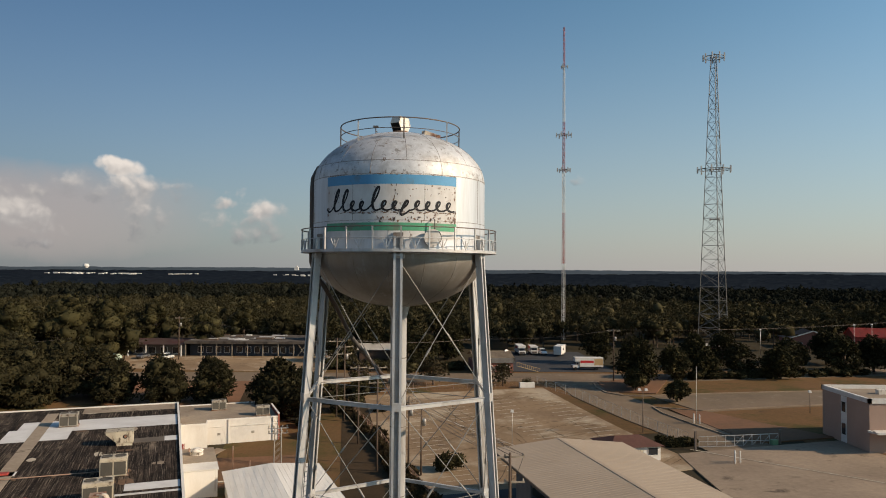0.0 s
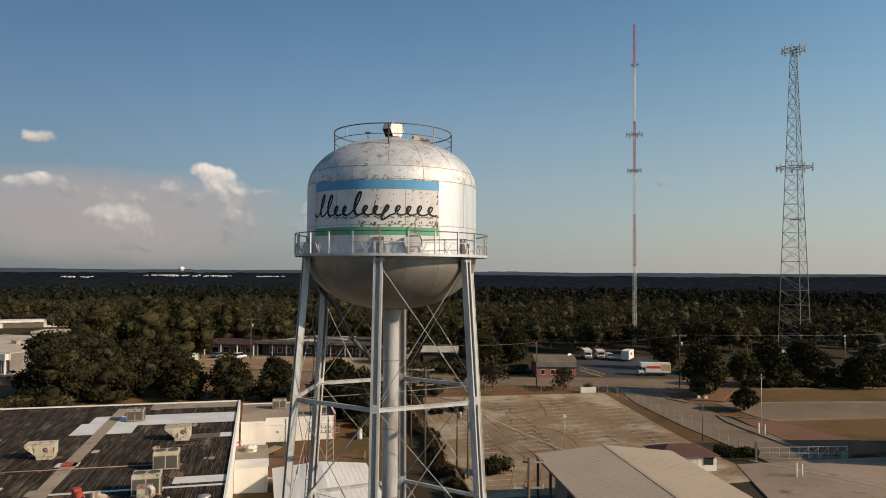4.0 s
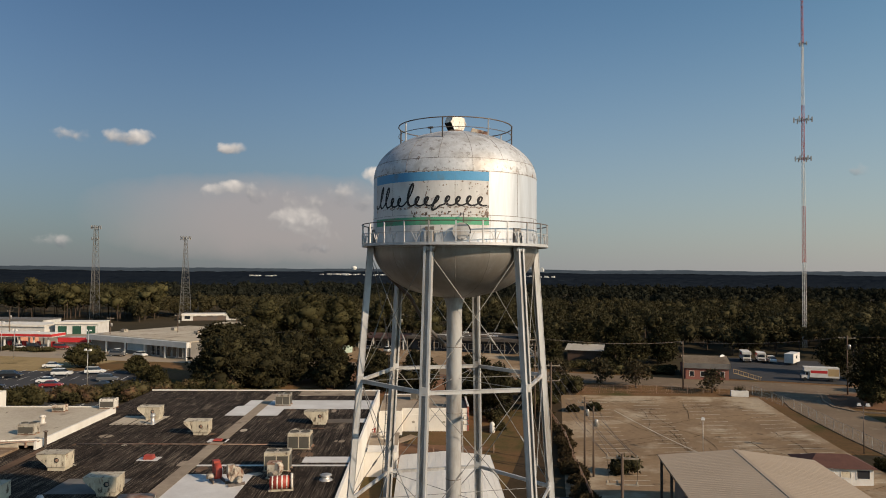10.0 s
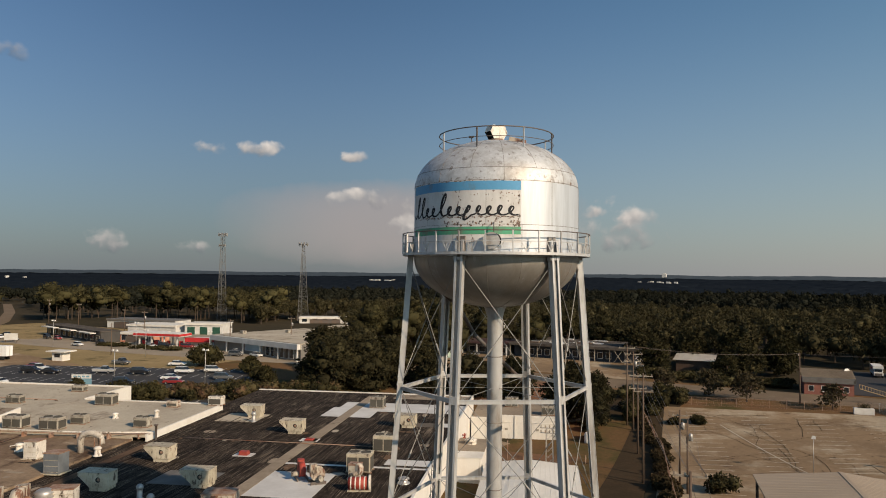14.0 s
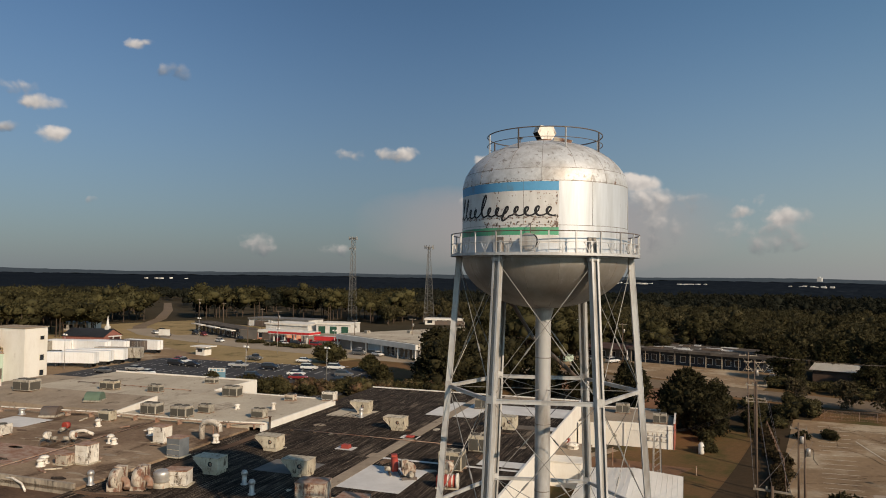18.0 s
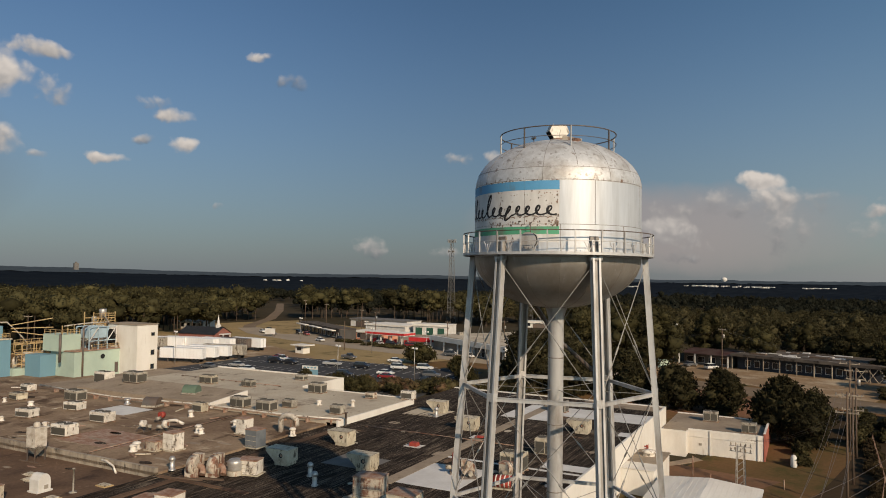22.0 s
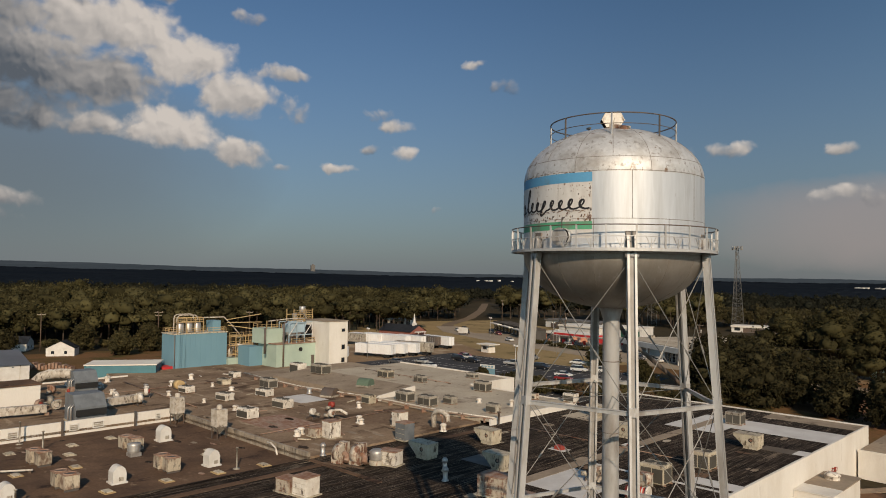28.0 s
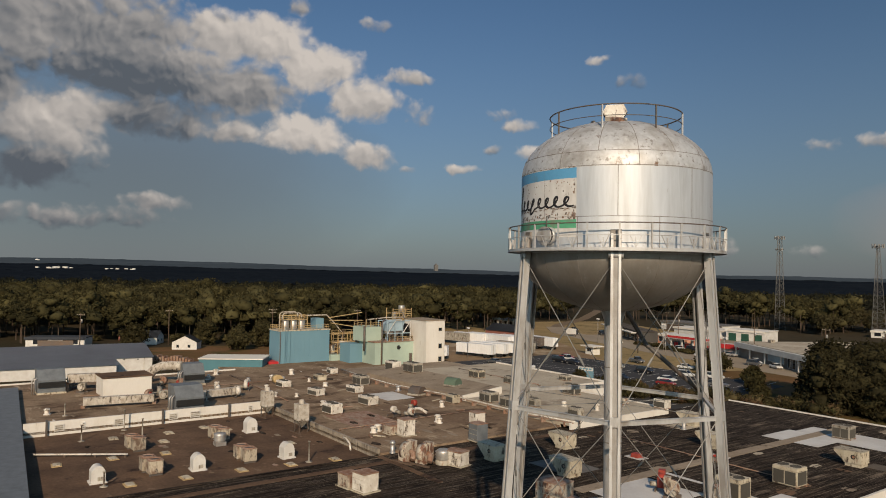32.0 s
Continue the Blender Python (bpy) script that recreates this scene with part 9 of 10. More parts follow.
POLES = [(-4.4, 114.6, 10.8, 10, ((0.6, 2.2),), True), (-2.2, 108.6, 10.4, 10, (), True), (-9.1, 111.6, 16.4, 20, ((0.2, 2.8), (2.5, 2.8)), False), (6.75, 60.9, 12.6, 10, ((0.1, 2.6), (2.2, 2.6)), False),
         (-18.6, 143, 15.2, 20, ((0.2, 3.6), (1.6, 3.0)), True), (-20.6, 146, 16.0, 20, ((0.4, 3.2),), False), (-14.0, 128, 14.0, 20, ((0.2, 3.0), (2.4, 3.0)), False), (8.8, 175.5, 11.0, 80, ((0.3, 1.2),), False),
         (42.2, 175.4, 12.8, 5, ((0.2, 3.4),), True), (-75.0, 206, 12.5, 10, ((0.2, 2.2),), True), (-90.0, 205, 9.5, 0, ((0.2, 2.6),), False), (-98, 165, 9.8, 30, ((0.2, 2.6),), False),
         (-160, 176, 10.5, 14, ((0.2, 2.2),), True), (-205, 178, 11.5, 14, ((0.2, 2.2),), True), (-232, 190, 11, 14, ((0.2, 2.2),), False), (-270, 196, 12, 20, ((0.2, 2.4),), False), (-320, 214, 12, 20, ((0.2, 2.4),), True),
         (-182, 148, 10, 14, (), False), (-226, 60, 12, 80, ((0.2, 2.4),), False), (-222, 30, 12.5, 80, ((0.2, 2.6), (1.2, 2.2)), False), (-224, -4, 12, 80, ((0.2, 2.4),), False), (-218, -30, 11, 80, ((0.2, 2.4),), True),
         (-146, 190, 11, 14, ((0.2, 2.4),), True), (-128, 196, 10, 14, ((0.2, 2.4),), False), (-112, 200, 11, 14, ((0.2, 2.4),), False)]
for x, y, h, turn, arms, tr in POLES:
    utility_pole(x, y, h, turn, arms, transformer=tr, label="weathered wooden utility pole with transformer" if tr else "weathered wooden utility pole with insulators")


def wire(pairs, sag, label, r=0.018):
    t = thing("power_line", pose(0, 0, 0), label, "power line", "power lines")
    for a, b in pairs:
        a, b = Vector(a), Vector(b)
        pts = [a.lerp(b, i / 14) - Vector((0, 0, sag * 4 * (i / 14) * (1 - i / 14))) for i in range(15)]
        bm = BM()
        path_tube(bm, pts, r, 4)
        part("wire", bm, M_darksteel, t)


def top(i, side=0.0, drop=0.2):
    x, y, h, turn, *_ = POLES[i]
    c, s = math.cos(radians(turn)), math.sin(radians(turn))
    return (x + side * c, y + side * s, land(x, y) + h - drop)


wire([(top(0, s), top(1, s, 1)) for s in (-0.9, 0.9)] + [(top(1, s, 1), top(3, s)) for s in (-0.9, 0.9)], 0.3, "sagging dark wires over the lot edge")
wire([(top(4, s), top(6, s)) for s in (-1.5, 0, 1.5)] + [(top(6, s), top(3, s)) for s in (-1.2, 0, 1.2)] + [(top(3, s), (6 + s, 70, 6.0)) for s in (-1.2, 0, 1.2)], 0.8, "sagging dark wires along the track")
wire([(top(2, s), top(3, s)) for s in (-1.2, 0, 1.2)] + [(top(6, s), top(2, s)) for s in (-1.2, 0, 1.2)], 0.7, "sagging dark wires from pole to pole")
wire([(top(2, s, 2.6), (-27 + s, 122, 0.4)) for s in (-0.6, 0, 0.6)], 1.2, "service wires to the annex wall")
wire([(top(5, s), top(7, s)) for s in (-0.6, 0.6)] + [(top(7, s), top(8, s)) for s in (-0.6, 0.6)] + [(top(8, s), (130 + s, 200, 13)) for s in (-1.0, 1.0)] + [(top(9, s), top(5, s)) for s in (-1.0, 1.0)], 0.9, "thin wires along the road", 0.022)
wire([(top(10), top(9)), (top(11), top(10))], 0.9, "thin wires to the shops", 0.022)


def lamp_post(x, y, h, heads, label, material=None, r=0.09):
    t = thing("lamp_post", pose(x, y, land(x, y) + 0.1), label, "street lamp", "lamp posts")
    bm = BM()
    tube(bm, (0, 0, -0.2), (0, 0, h), r, r * 0.7, n=8)
    part("pole", bm, material or M_darksteel, t)
    for dx, dy in heads:
        bm = BM()
        beam(bm, (0, 0, h - 0.15), (dx, dy, h), 0.08, 0.08)
        a = part("arm", bm, material or M_darksteel, t)
        bm = BM()
        box(bm, dx - 0.3, dx + 0.3, dy - 0.25, dy + 0.25, h - 0.1, h + 0.3, 0.3)
        part("lamp_head", bm, M_whitepaint, a)
    return t


lamp_post(36.5, 128.8, 7.4, ((-0.6, 0.1), (0.6, 0.1)), "dark lamp post with twin floodlights")
lamp_post(13.0, 125.7, 5.4, ((0, 0.2),), "thin grey lamp post in the lot", M_galv, 0.06)
lamp_post(71.3, 139, 4.0, ((0, 0),), "short black lamp post on grass")
for x, y, h in ((-134.7, 114.5, 7.5), (-117.9, 127.0, 8.0), (-176, 87, 9), (-168.6, 150, 8), (-186, 160, 9), (-150, 158, 8), (-215, 150, 9), (-140, 232, 10), (-125, 238, 10), (-110, 240, 10), (-95, 242, 10)):
    lamp_post(x, y, h, ((-0.7, 0), (0.7, 0)), "grey steel lamp post with twin heads", M_galv)
for x, y, h in ((100, 226, 8), (135, 236, 9), (142, 238, 9), (150, 240, 9)):
    lamp_post(x, y, h, ((0, 0),), "far grey lamp post", M_galv)
fl = thing("flagpole", pose(47.5, 133.1, land(47.5, 133.1)), "slender white flagpole without flag", "flagpole")
bm = BM()
tube(bm, (0, 0, 0), (0, 0, 10.4), 0.06, 0.03, n=8)
part("pole", bm, M_whitepaint, fl)
bm = BM()
lathe(bm, [(0, 10.35), (0.1, 10.45), (0, 10.58)], 8)
part("finial", bm, M_whitepaint, fl)
sg = thing("blue_site_sign", pose(-134.5, 106.0, land(-134.5, 106), 0, 0, 32), "blue and white site notice board", "sign")
bm = BM()
box(bm, -2.2, 2.2, -0.1, 0.1, 0.4, 3.0)
b = part("panel", bm, M_bluewall, sg)
bm = BM()
box(bm, -2.2, 2.2, -0.13, -0.1, 2.1, 3.0)
part("white_band", bm, M_whitepaint, b)
for k in range(4):
    bm = BM()
    box(bm, -1.8 + k * 0.95, -1.1 + k * 0.95, -0.135, -0.12, 2.35, 2.75)
    part("lettering_bar", bm, M_bluewall, b)
kio = thing("guard_kiosk", pose(-181, 131, land(-181, 131), 0, 0, 14), "cream roadside kiosk with flat roof", "kiosk")
bm = BM()
box(bm, -1.8, 1.8, -1.5, 1.5, 0, 2.6)
part("wall", bm, M_wall, kio)
bm = BM()
box(bm, -3.2, 3.2, -2.4, 2.4, 2.6, 2.9)
part("roof", bm, M_wall, kio)
window(kio, -1, 1, -1.5, 1.1, 2.1)
bs = thing("billboard", pose(-243, 152, land(-243, 152), 0, 0, 30), "small white roadside board on posts", "sign")
bm = BM()
box(bm, -2.4, 2.4, -0.08, 0.08, 1.0, 3.4)
part("panel", bm, M_whitepaint, bs)
for s in (-2, 2):
    bm = BM()
    box(bm, s - 0.1, s + 0.1, 0.08, 0.25, 0, 3.2)
    part("post", bm, M_wood, bs)

# ---- lattice masts ----
def lattice(name, x, y, z0, h, w0, w1, material, label, legs=3, step=5.0, bands=None, rings=(), r=0.09):
    t = thing(name, pose(x, y, z0), label, "radio mast", "radio masts")
    n = max(4, int(h / step))

    def pt(k, f):
        a = 2 * math.pi * k / legs + 0.4
        w = (w0 + (w1 - w0) * f) / 2
        return Vector((w * math.cos(a), w * math.sin(a), f * h))
    sections = bands or [(0.0, 1.0, material)]
    for f0, f1, m in sections:
        i0, i1 = round(f0 * n), round(f1 * n)
        bm = BM()
        for k in range(legs):
            tube(bm, pt(k, i0 / n), pt(k, i1 / n), r * 1.3, r, n=5, caps=False)
            for i in range(i0, i1):
                a, b = pt(k, i / n), pt(k + 1, (i + 1) / n)
                c, d = pt(k + 1, i / n), pt(k, (i + 1) / n)
                tube(bm, a, b, r * 0.55, n=3, caps=False)
                tube(bm, c, d, r * 0.55, n=3, caps=False)
                tube(bm, d, b, r * 0.55, n=3, caps=False)
        part("lattice_section", bm, m, t)
    for f, rad, cnt, hh in rings:
        bm = BM()
        path_tube(bm, [(rad * math.cos(2 * math.pi * k / 12), rad * math.sin(2 * math.pi * k / 12), f * h) for k in range(13)], r, 4)
        p = part("antenna_ring", bm, M_towersteel, t)
        for k in range(cnt):
            a = 2 * math.pi * k / cnt
            bm = BM()
            box(bm, rad * math.cos(a) - 0.2, rad * math.cos(a) + 0.2, rad * math.sin(a) - 0.2, rad * math.sin(a) + 0.2, f * h - hh / 2, f * h + hh / 2)
            part("panel_antenna", bm, M_galv, p)
            bm = BM()
            beam(bm, (0, 0, f * h), (rad * math.cos(a), rad * math.sin(a), f * h), 0.12, 0.12)
            part("antenna_arm", bm, M_towersteel, p)
    return t


HM = 119.0
reds = [(0.0, 0.24, M_whitepaint), (0.24, 0.40, M_towerred), (0.40, 0.54, M_whitepaint), (0.54, 0.70, M_towerred), (0.70, 0.87, M_whitepaint), (0.87, 1.0, M_towerred)]
lattice("guyed_mast", 45.7, 271, 0, HM, 1.5, 0.75, M_towerred, "tall slender red and white guyed mast", 3, 1.9, reds, ((0.652, 2.8, 6, 1.8), (0.54, 2.4, 6, 1.6), (0.872, 1.3, 3, 1.2)), 0.062)
lattice("cell_tower", 95.0, 250.5, -3, 105.5, 12.3, 2.2, M_towersteel, "grey self-supporting lattice tower with antennas", 3, 4.6, None, ((0.99, 3.6, 9, 2.2), (0.615, 5.6, 9, 2.2), (0.45, 1.6, 2, 1.2)), 0.12)
lattice("cell_tower", -238.7, 305, 0, 42, 7.0, 1.3, M_towersteel, "grey lattice tower with a ring of antennas", 3, 2.6, None, ((0.985, 2.4, 9, 2.0),), 0.12)

sw = thing("switch_tower", pose(-25.2, 115.1, land(-25.2, 115.1), 0, 0, 15), "small galvanised lattice switch tower with insulators", "switch tower")
for x in (-0.6, 0.6):
    for y in (-0.6, 0.6):
        bm = BM()
        beam(bm, (x, y, -0.2), (x * 0.8, y * 0.8, 6.2), 0.10, 0.10)
        part("upright", bm, M_galv, sw)
for k in range(6):
    for s in (-0.55, 0.55):
        bm = BM()
        beam(bm, (-0.55, s, k * 1.0), (0.55, s, k + 1.0), 0.05, 0.05)
        part("lacing", bm, M_galv, sw)
        bm = BM()
        beam(bm, (s, 0.55, k * 1.0), (s, -0.55, k + 1.0), 0.05, 0.05)
        part("lacing", bm, M_galv, sw)
for z in (5.2, 6.0):
    bm = BM()
    beam(bm, (-1.6, 0, z), (1.6, 0, z), 0.12, 0.12)
    arm = part("crossarm", bm, M_galv, sw)
    for x in (-1.4, -0.7, 0.0, 0.7, 1.4):
        bm = BM()
        lathe(bm, [(0.0, z), (0.12, z + 0.05), (0.07, z + 0.2), (0.13, z + 0.28), (0.06, z + 0.5), (0, z + 0.52)], 10, (x, 0))
        part("insulator", bm, M_stucco, arm)
gt = thing("gas_tank", pose(-24.1, 131.3, land(-24.1, 131.3)), "small upright white gas tank", "gas tank")
bm = BM()
lathe(bm, [(0.0, 0.0), (0.45, 0.05), (0.5, 0.3), (0.5, 1.6), (0.3, 2.0), (0, 2.1)], 18)
part("shell", bm, M_whitepaint, gt)
bm = BM()
lathe(bm, [(0.1, 2.05), (0.1, 2.25), (0, 2.27)], 8)
part("valve_cap", bm, M_darksteel, gt)
lattice("cell_tower", -270, 277, 0, 46.5, 5.5, 2.2, M_towersteel, "tapering grey lattice tower with antennas", 3, 2.8, None, ((0.985, 2.2, 6, 1.8), (0.86, 1.8, 3, 1.4)), 0.12)

# ---- trees ----
def ico(sub):
    bm = bmesh.new()
    bmesh.ops.create_icosphere(bm, subdivisions=sub, radius=1.0)
    v = np.array([p.co[:] for p in bm.verts])
    f = np.array([[q.index for q in p.verts] for p in bm.faces])
    bm.free()
    return v, f


ICO1, ICO2 = ico(1), ico(2)
rng = np.random.default_rng(4)


def lobes(centres, radii, base, rough=0.22):
    """Many lumpy lobes as one vertex and face array."""
    v, f = base
    n, m = len(centres), len(v)
    k = 1 + rough * rng.standard_normal((n, m, 1)).clip(-1.8, 1.8)
    pts = centres[:, None, :] + v[None] * radii[:, None, :] * k
    faces = f[None] + (np.arange(n) * m)[:, None, None]
    return pts.reshape(-1, 3), faces.reshape(-1, 3)


def tufts(points, normals, size):
    """Small leaf sprays: two crossed triangles at each point."""
    n = len(points)
    a = rng.standard_normal((n, 3))
    s = np.cross(normals, a)
    s /= np.linalg.norm(s, axis=1, keepdims=True) + 1e-9
    u = np.cross(s, normals) * 0.6 + normals * 0.7 + rng.standard_normal((n, 3)) * 0.35
    k = (size * rng.uniform(0.6, 1.4, n))[:, None]
    w = np.cross(s, u)
    p0, p1, p2 = points - s * k * 0.55, points + s * k * 0.55, points + u * k * 1.1
    q0, q1, q2 = points - w * k * 0.45, points + w * k * 0.45, points + u * k * 0.9 + s * k * 0.3
    v = np.stack((p0, p1, p2, q0, q1, q2), 1).reshape(-1, 3)
    f = np.arange(n * 6).reshape(-1, 3)
    return v, f


def raw_mesh(name, chunks, material):
    vs, fs, o = [], [], 0
    for v, f in chunks:
        vs.append(v)
        fs.append(f + o)
        o += len(v)
    v, f = np.concatenate(vs), np.concatenate(fs)
    me = bpy.data.meshes.new(name)
    me.vertices.add(len(v))
    me.vertices.foreach_set("co", v.astype(np.float32).ravel())
    me.loops.add(len(f) * 3)
    me.loops.foreach_set("vertex_index", f.astype(np.int32).ravel())
    me.polygons.add(len(f))
    me.polygons.foreach_set("loop_start", (np.arange(len(f)) * 3).astype(np.int32))
    me.update(calc_edges=True)
    me.validate()
    me.materials.append(material)
    return me


def sphere_points(n):
    p = rng.standard_normal((n, 3))
    return p / np.linalg.norm(p, axis=1, keepdims=True)


def crown_mesh(name, h, w, material, n_lobe=34, n_tuft=2600, low=0.22, flat=0.8, size=0.42, core=0.86):
    f = rng.uniform(0, 1, n_lobe) ** 0.85
    a = rng.uniform(0, 2 * np.pi, n_lobe)
    wide = np.sin(np.pi * (0.10 + 0.82 * f) ** 0.75) * rng.uniform(0.45, 1.0, n_lobe)
    lean = rng.uniform(-0.08, 0.08, 2)
    rad1 = w * 0.15 * rng.uniform(0.55, 1.3, n_lobe)
    cs = np.column_stack((np.cos(a) * wide * w * 0.40 + lean[0] * w * f, np.sin(a) * wide * w * 0.40 + lean[1] * w * f, h * low + rad1 * 0.6 + f * (h * (1 - low) - rad1 * 1.5)))
    rad = rad1[:, None] * np.array([1, 1, flat])
    chunks = [lobes(cs, rad * core * 0.86, ICO2, 0.24)]
    pick = rng.integers(0, n_lobe, n_tuft)
    nrm = sphere_points(n_tuft)
    pts = cs[pick] + nrm * rad[pick] * rng.uniform(0.6, 1.4, (n_tuft, 1))
    chunks.append(tufts(pts, nrm, np.full(n_tuft, size)))
    return raw_mesh(name, chunks, material), cs


def tree(x, y, h, w, material, label, seed=0, low=0.22, n_tuft=2600, bare=False, core=0.86):
    t = thing("tree", pose(x, y, land(x, y), 0, 0, seed * 67 % 360), label, "tree")
    me, cs = crown_mesh("crown", h, w, material, 22 if bare else 44, int(n_tuft * (0.45 if bare else 1)), low, core=0.12 if bare else core)
    c = new("crown", me)
    c.parent = t
    bm = BM()
    path_tube(bm, [(0, 0, -0.3), (0.1, 0.05, h * low), (0.0, 0.1, h * 0.55)], 0.05 * h ** 0.75, 8)
    tr = part("trunk", bm, M_bark, t)
    for k in range(16 if bare else 7):
        e = Vector(cs[k])
        bm = BM()
        path_tube(bm, [(0.05, 0.05, h * (low * 0.7 + 0.05 * k * 0.6)), tuple(Vector((0, 0, h * low)).lerp(e, 0.5) + Vector((0, 0, 0.3))), tuple(e)], 0.016 * h ** 0.75, 5)
        part("limb", bm, M_bark, tr)
    return t


MAG = "dense dark green magnolia tree"
OAK = "broad dark oak with full crown"
OLI = "tall olive-green broadleaf tree"
YNG = "young roadside tree with thin crown"
first = {}


def plant_tree(kind, x, y, h, w, material, label, variant=0, **kw):
    key = (kind, variant)
    if key not in first:
        first[key] = (tree(x, y, h, w, material, label, variant + 1, **kw), h, w)
        return
    src, h0, w0 = first[key]
    o = copy_thing(src, pose(x, y, land(x, y), 0, 0, random.uniform(0, 360)))
    o.matrix_basis = o.matrix_basis @ Matrix.Diagonal((w / w0, w / w0, h / h0, 1))
    o["label"] = label


random.seed(8)
for i, (x, y, h, w) in enumerate(((-68, 151, 9.0, 9.5), (-58, 153, 10.5, 11.5), (-49, 155.5, 9.8, 9.5), (-33, 146, 11.5, 11.5), (-28.5, 149, 9.5, 10), (-27, 143.5, 8.0, 8))):
    plant_tree("magnolia", x, y, h, w, M_oak, MAG, i % 3, low=0.0, n_tuft=5200)
for i, (x, y, h, w) in enumerate(((-92.5, 138, 12.0, 10), (-88, 139, 13.5, 14), (-83.5, 146, 12.5, 13), (-97, 146, 14, 15), (-88, 148, 14, 15), (-80, 152, 13, 13), (-74, 156, 11, 11), (-92, 156, 14, 14), (-100, 158, 13, 13))):
    plant_tree("oak", x, y, h, w, M_oak, OAK, i % 3, low=0.0, n_tuft=5200)
for i, (x, y, h, w) in enumerate(((-110, 186, 18, 18), (-99, 192, 20, 19), (-90, 196, 19, 18), (-112, 198, 15, 14), (-74, 226, 14, 13), (-92, 232, 16, 15), (-100, 214, 16, 15), (-120, 206, 14, 13), (-66, 240, 14, 14), (-54, 242, 13, 12))):
    plant_tree("olive", x, y, h, w, M_leaf2, OLI, i % 3, low=0.03, n_tuft=4600)
for i, (x, y, h, w) in enumerate(((46.5, 168, 12.0, 11), (57.5, 178.5, 8.5, 8), (66.5, 180, 7, 8), (76, 183, 8.5, 9), (92, 190, 9, 9.5), (84, 178, 8, 9), (104, 186, 10, 10), (114, 190, 10, 11), (124, 182, 13, 13), (44.4, 204, 11, 9), (53, 196, 8, 8), (70, 200, 9, 9), (80, 206, 9, 10), (110, 206, 10, 11))):
    plant_tree("lawn", x, y, h, w, M_leaf if i % 3 == 1 else M_leaf2, "dark broadleaf tree on the verge", i % 3, low=0.1, n_tuft=3600, core=0.55)
for i, (x, y, h, w) in enumerate(((-10, 177, 7, 7), (-1.5, 173.5, 8, 8.5), (15, 172, 6, 6), (-20, 178, 6.5, 7))):
    plant_tree("young", x, y, h * 0.9, w, M_twig, YNG, i % 2, low=0.12, bare=True, n_tuft=1700)
plant_tree("round", 50, 151.5, 4.6, 5.4, M_leaf, "small round dark ornamental tree", 0, low=0.25, n_tuft=2200)
plant_tree("round", 44.5, 164, 5.0, 5.2, M_leaf, "small round dark ornamental tree", 0)
for i, (x, y, h, w) in enumerate(((-138, 146, 6.5, 10), (-120, 144, 4.5, 6), (-111, 138, 3.6, 5), (-104, 133, 5.0, 5))):
    plant_tree("small", x, y, h, w, M_leaf2, "low spreading tree beside the staff lot", i % 2, low=0.12, n_tuft=2600)

for i, (x, y, h, w) in enumerate(((-215, 27, 9, 9.5), (-206, 19, 8, 8.5), (-218, 38, 10, 10), (-216, -14, 8, 9), (-224, 8, 9, 9), (-222, 48, 11, 11))):
    plant_tree("yard", x, y, h, w, M_leaf, "dark broadleaf tree among the houses", i % 2, low=0.05, n_tuft=3000)


for i, (x, y, h, w) in enumerate(((-28, 204, 9, 10), (-5, 205, 9, 9), (2, 212, 10, 10), (-9, 199, 7, 8), (-22, 221, 11, 11), (-10, 222, 11, 11), (3, 222, 11, 10), (-36, 222, 11, 11))):
    plant_tree("lawn", x, y, h, w, M_leaf, "dark broadleaf tree by the brick store", i % 3)


def bush(x, y, h, w, material, label):
    t = thing("bush", pose(x, y, land(x, y)), label, "bush", "bushes")
    n = 9
    cs = np.column_stack((rng.uniform(-w * 0.32, w * 0.32, n), rng.uniform(-w * 0.32, w * 0.32, n), rng.uniform(h * 0.25, h * 0.66, n)))
    rad = rng.uniform(0.16, 0.26, (n, 1)) * np.array([[w, w, h * 1.2]])
    m = 900
    pick, nrm = rng.integers(0, n, m), sphere_points(m)
    pts = cs[pick] + nrm * rad[pick] * rng.uniform(0.85, 1.2, (m, 1))
    c = new("foliage", raw_mesh("foliage", [lobes(cs, rad * 0.85, ICO2, 0.15), tufts(pts, nrm, np.full(m, 0.3))], material))
    c.parent = t
    bm = BM()
    tube(bm, (0, 0, -0.2), (0, 0, h * 0.4), 0.12, 0.08, n=6)
    part("stem", bm, M_bark, t)


bush(2.0, 110.6, 3.0, 4.4, M_leaf, "dark rounded bush at the lot's corner")
M_redleaf = mat("reddish_foliage", (0.095, 0.05, 0.03), (0.06, 0.06, 0.025), rough=0.8, big=0.4, var=0.3, island=0.4, bump=0, spec=0.1)
random.seed(3)
for k in range(26):
    f = k / 25
    x, y = -118 + 30 * f + random.uniform(-2, 2), 101 + 34 * f + random.uniform(-2.5, 2.5)
    bush(x, y, random.uniform(2.6, 4.6), random.uniform(4, 6), M_redleaf if k % 3 == 1 else M_leaf2 if k % 3 else M_leaf, "overgrown hedge bush, reddish" if k % 3 == 1 else "overgrown green hedge bush")
for x, y in ((37.6, 120.5), (39.4, 119.4), (41.2, 118.8)):
    bush(x, y, 1.3, 2.6, M_leaf, "low clipped hedge bush by the gatehouse")
for x, y in ((-26, 139), (-24, 133), (-12, 150), (-22, 156), (-30, 160), (-8, 152)):
    bush(x, y, random.uniform(1.2, 2.6), random.uniform(2.4, 4), M_leaf, "low dark green bush")
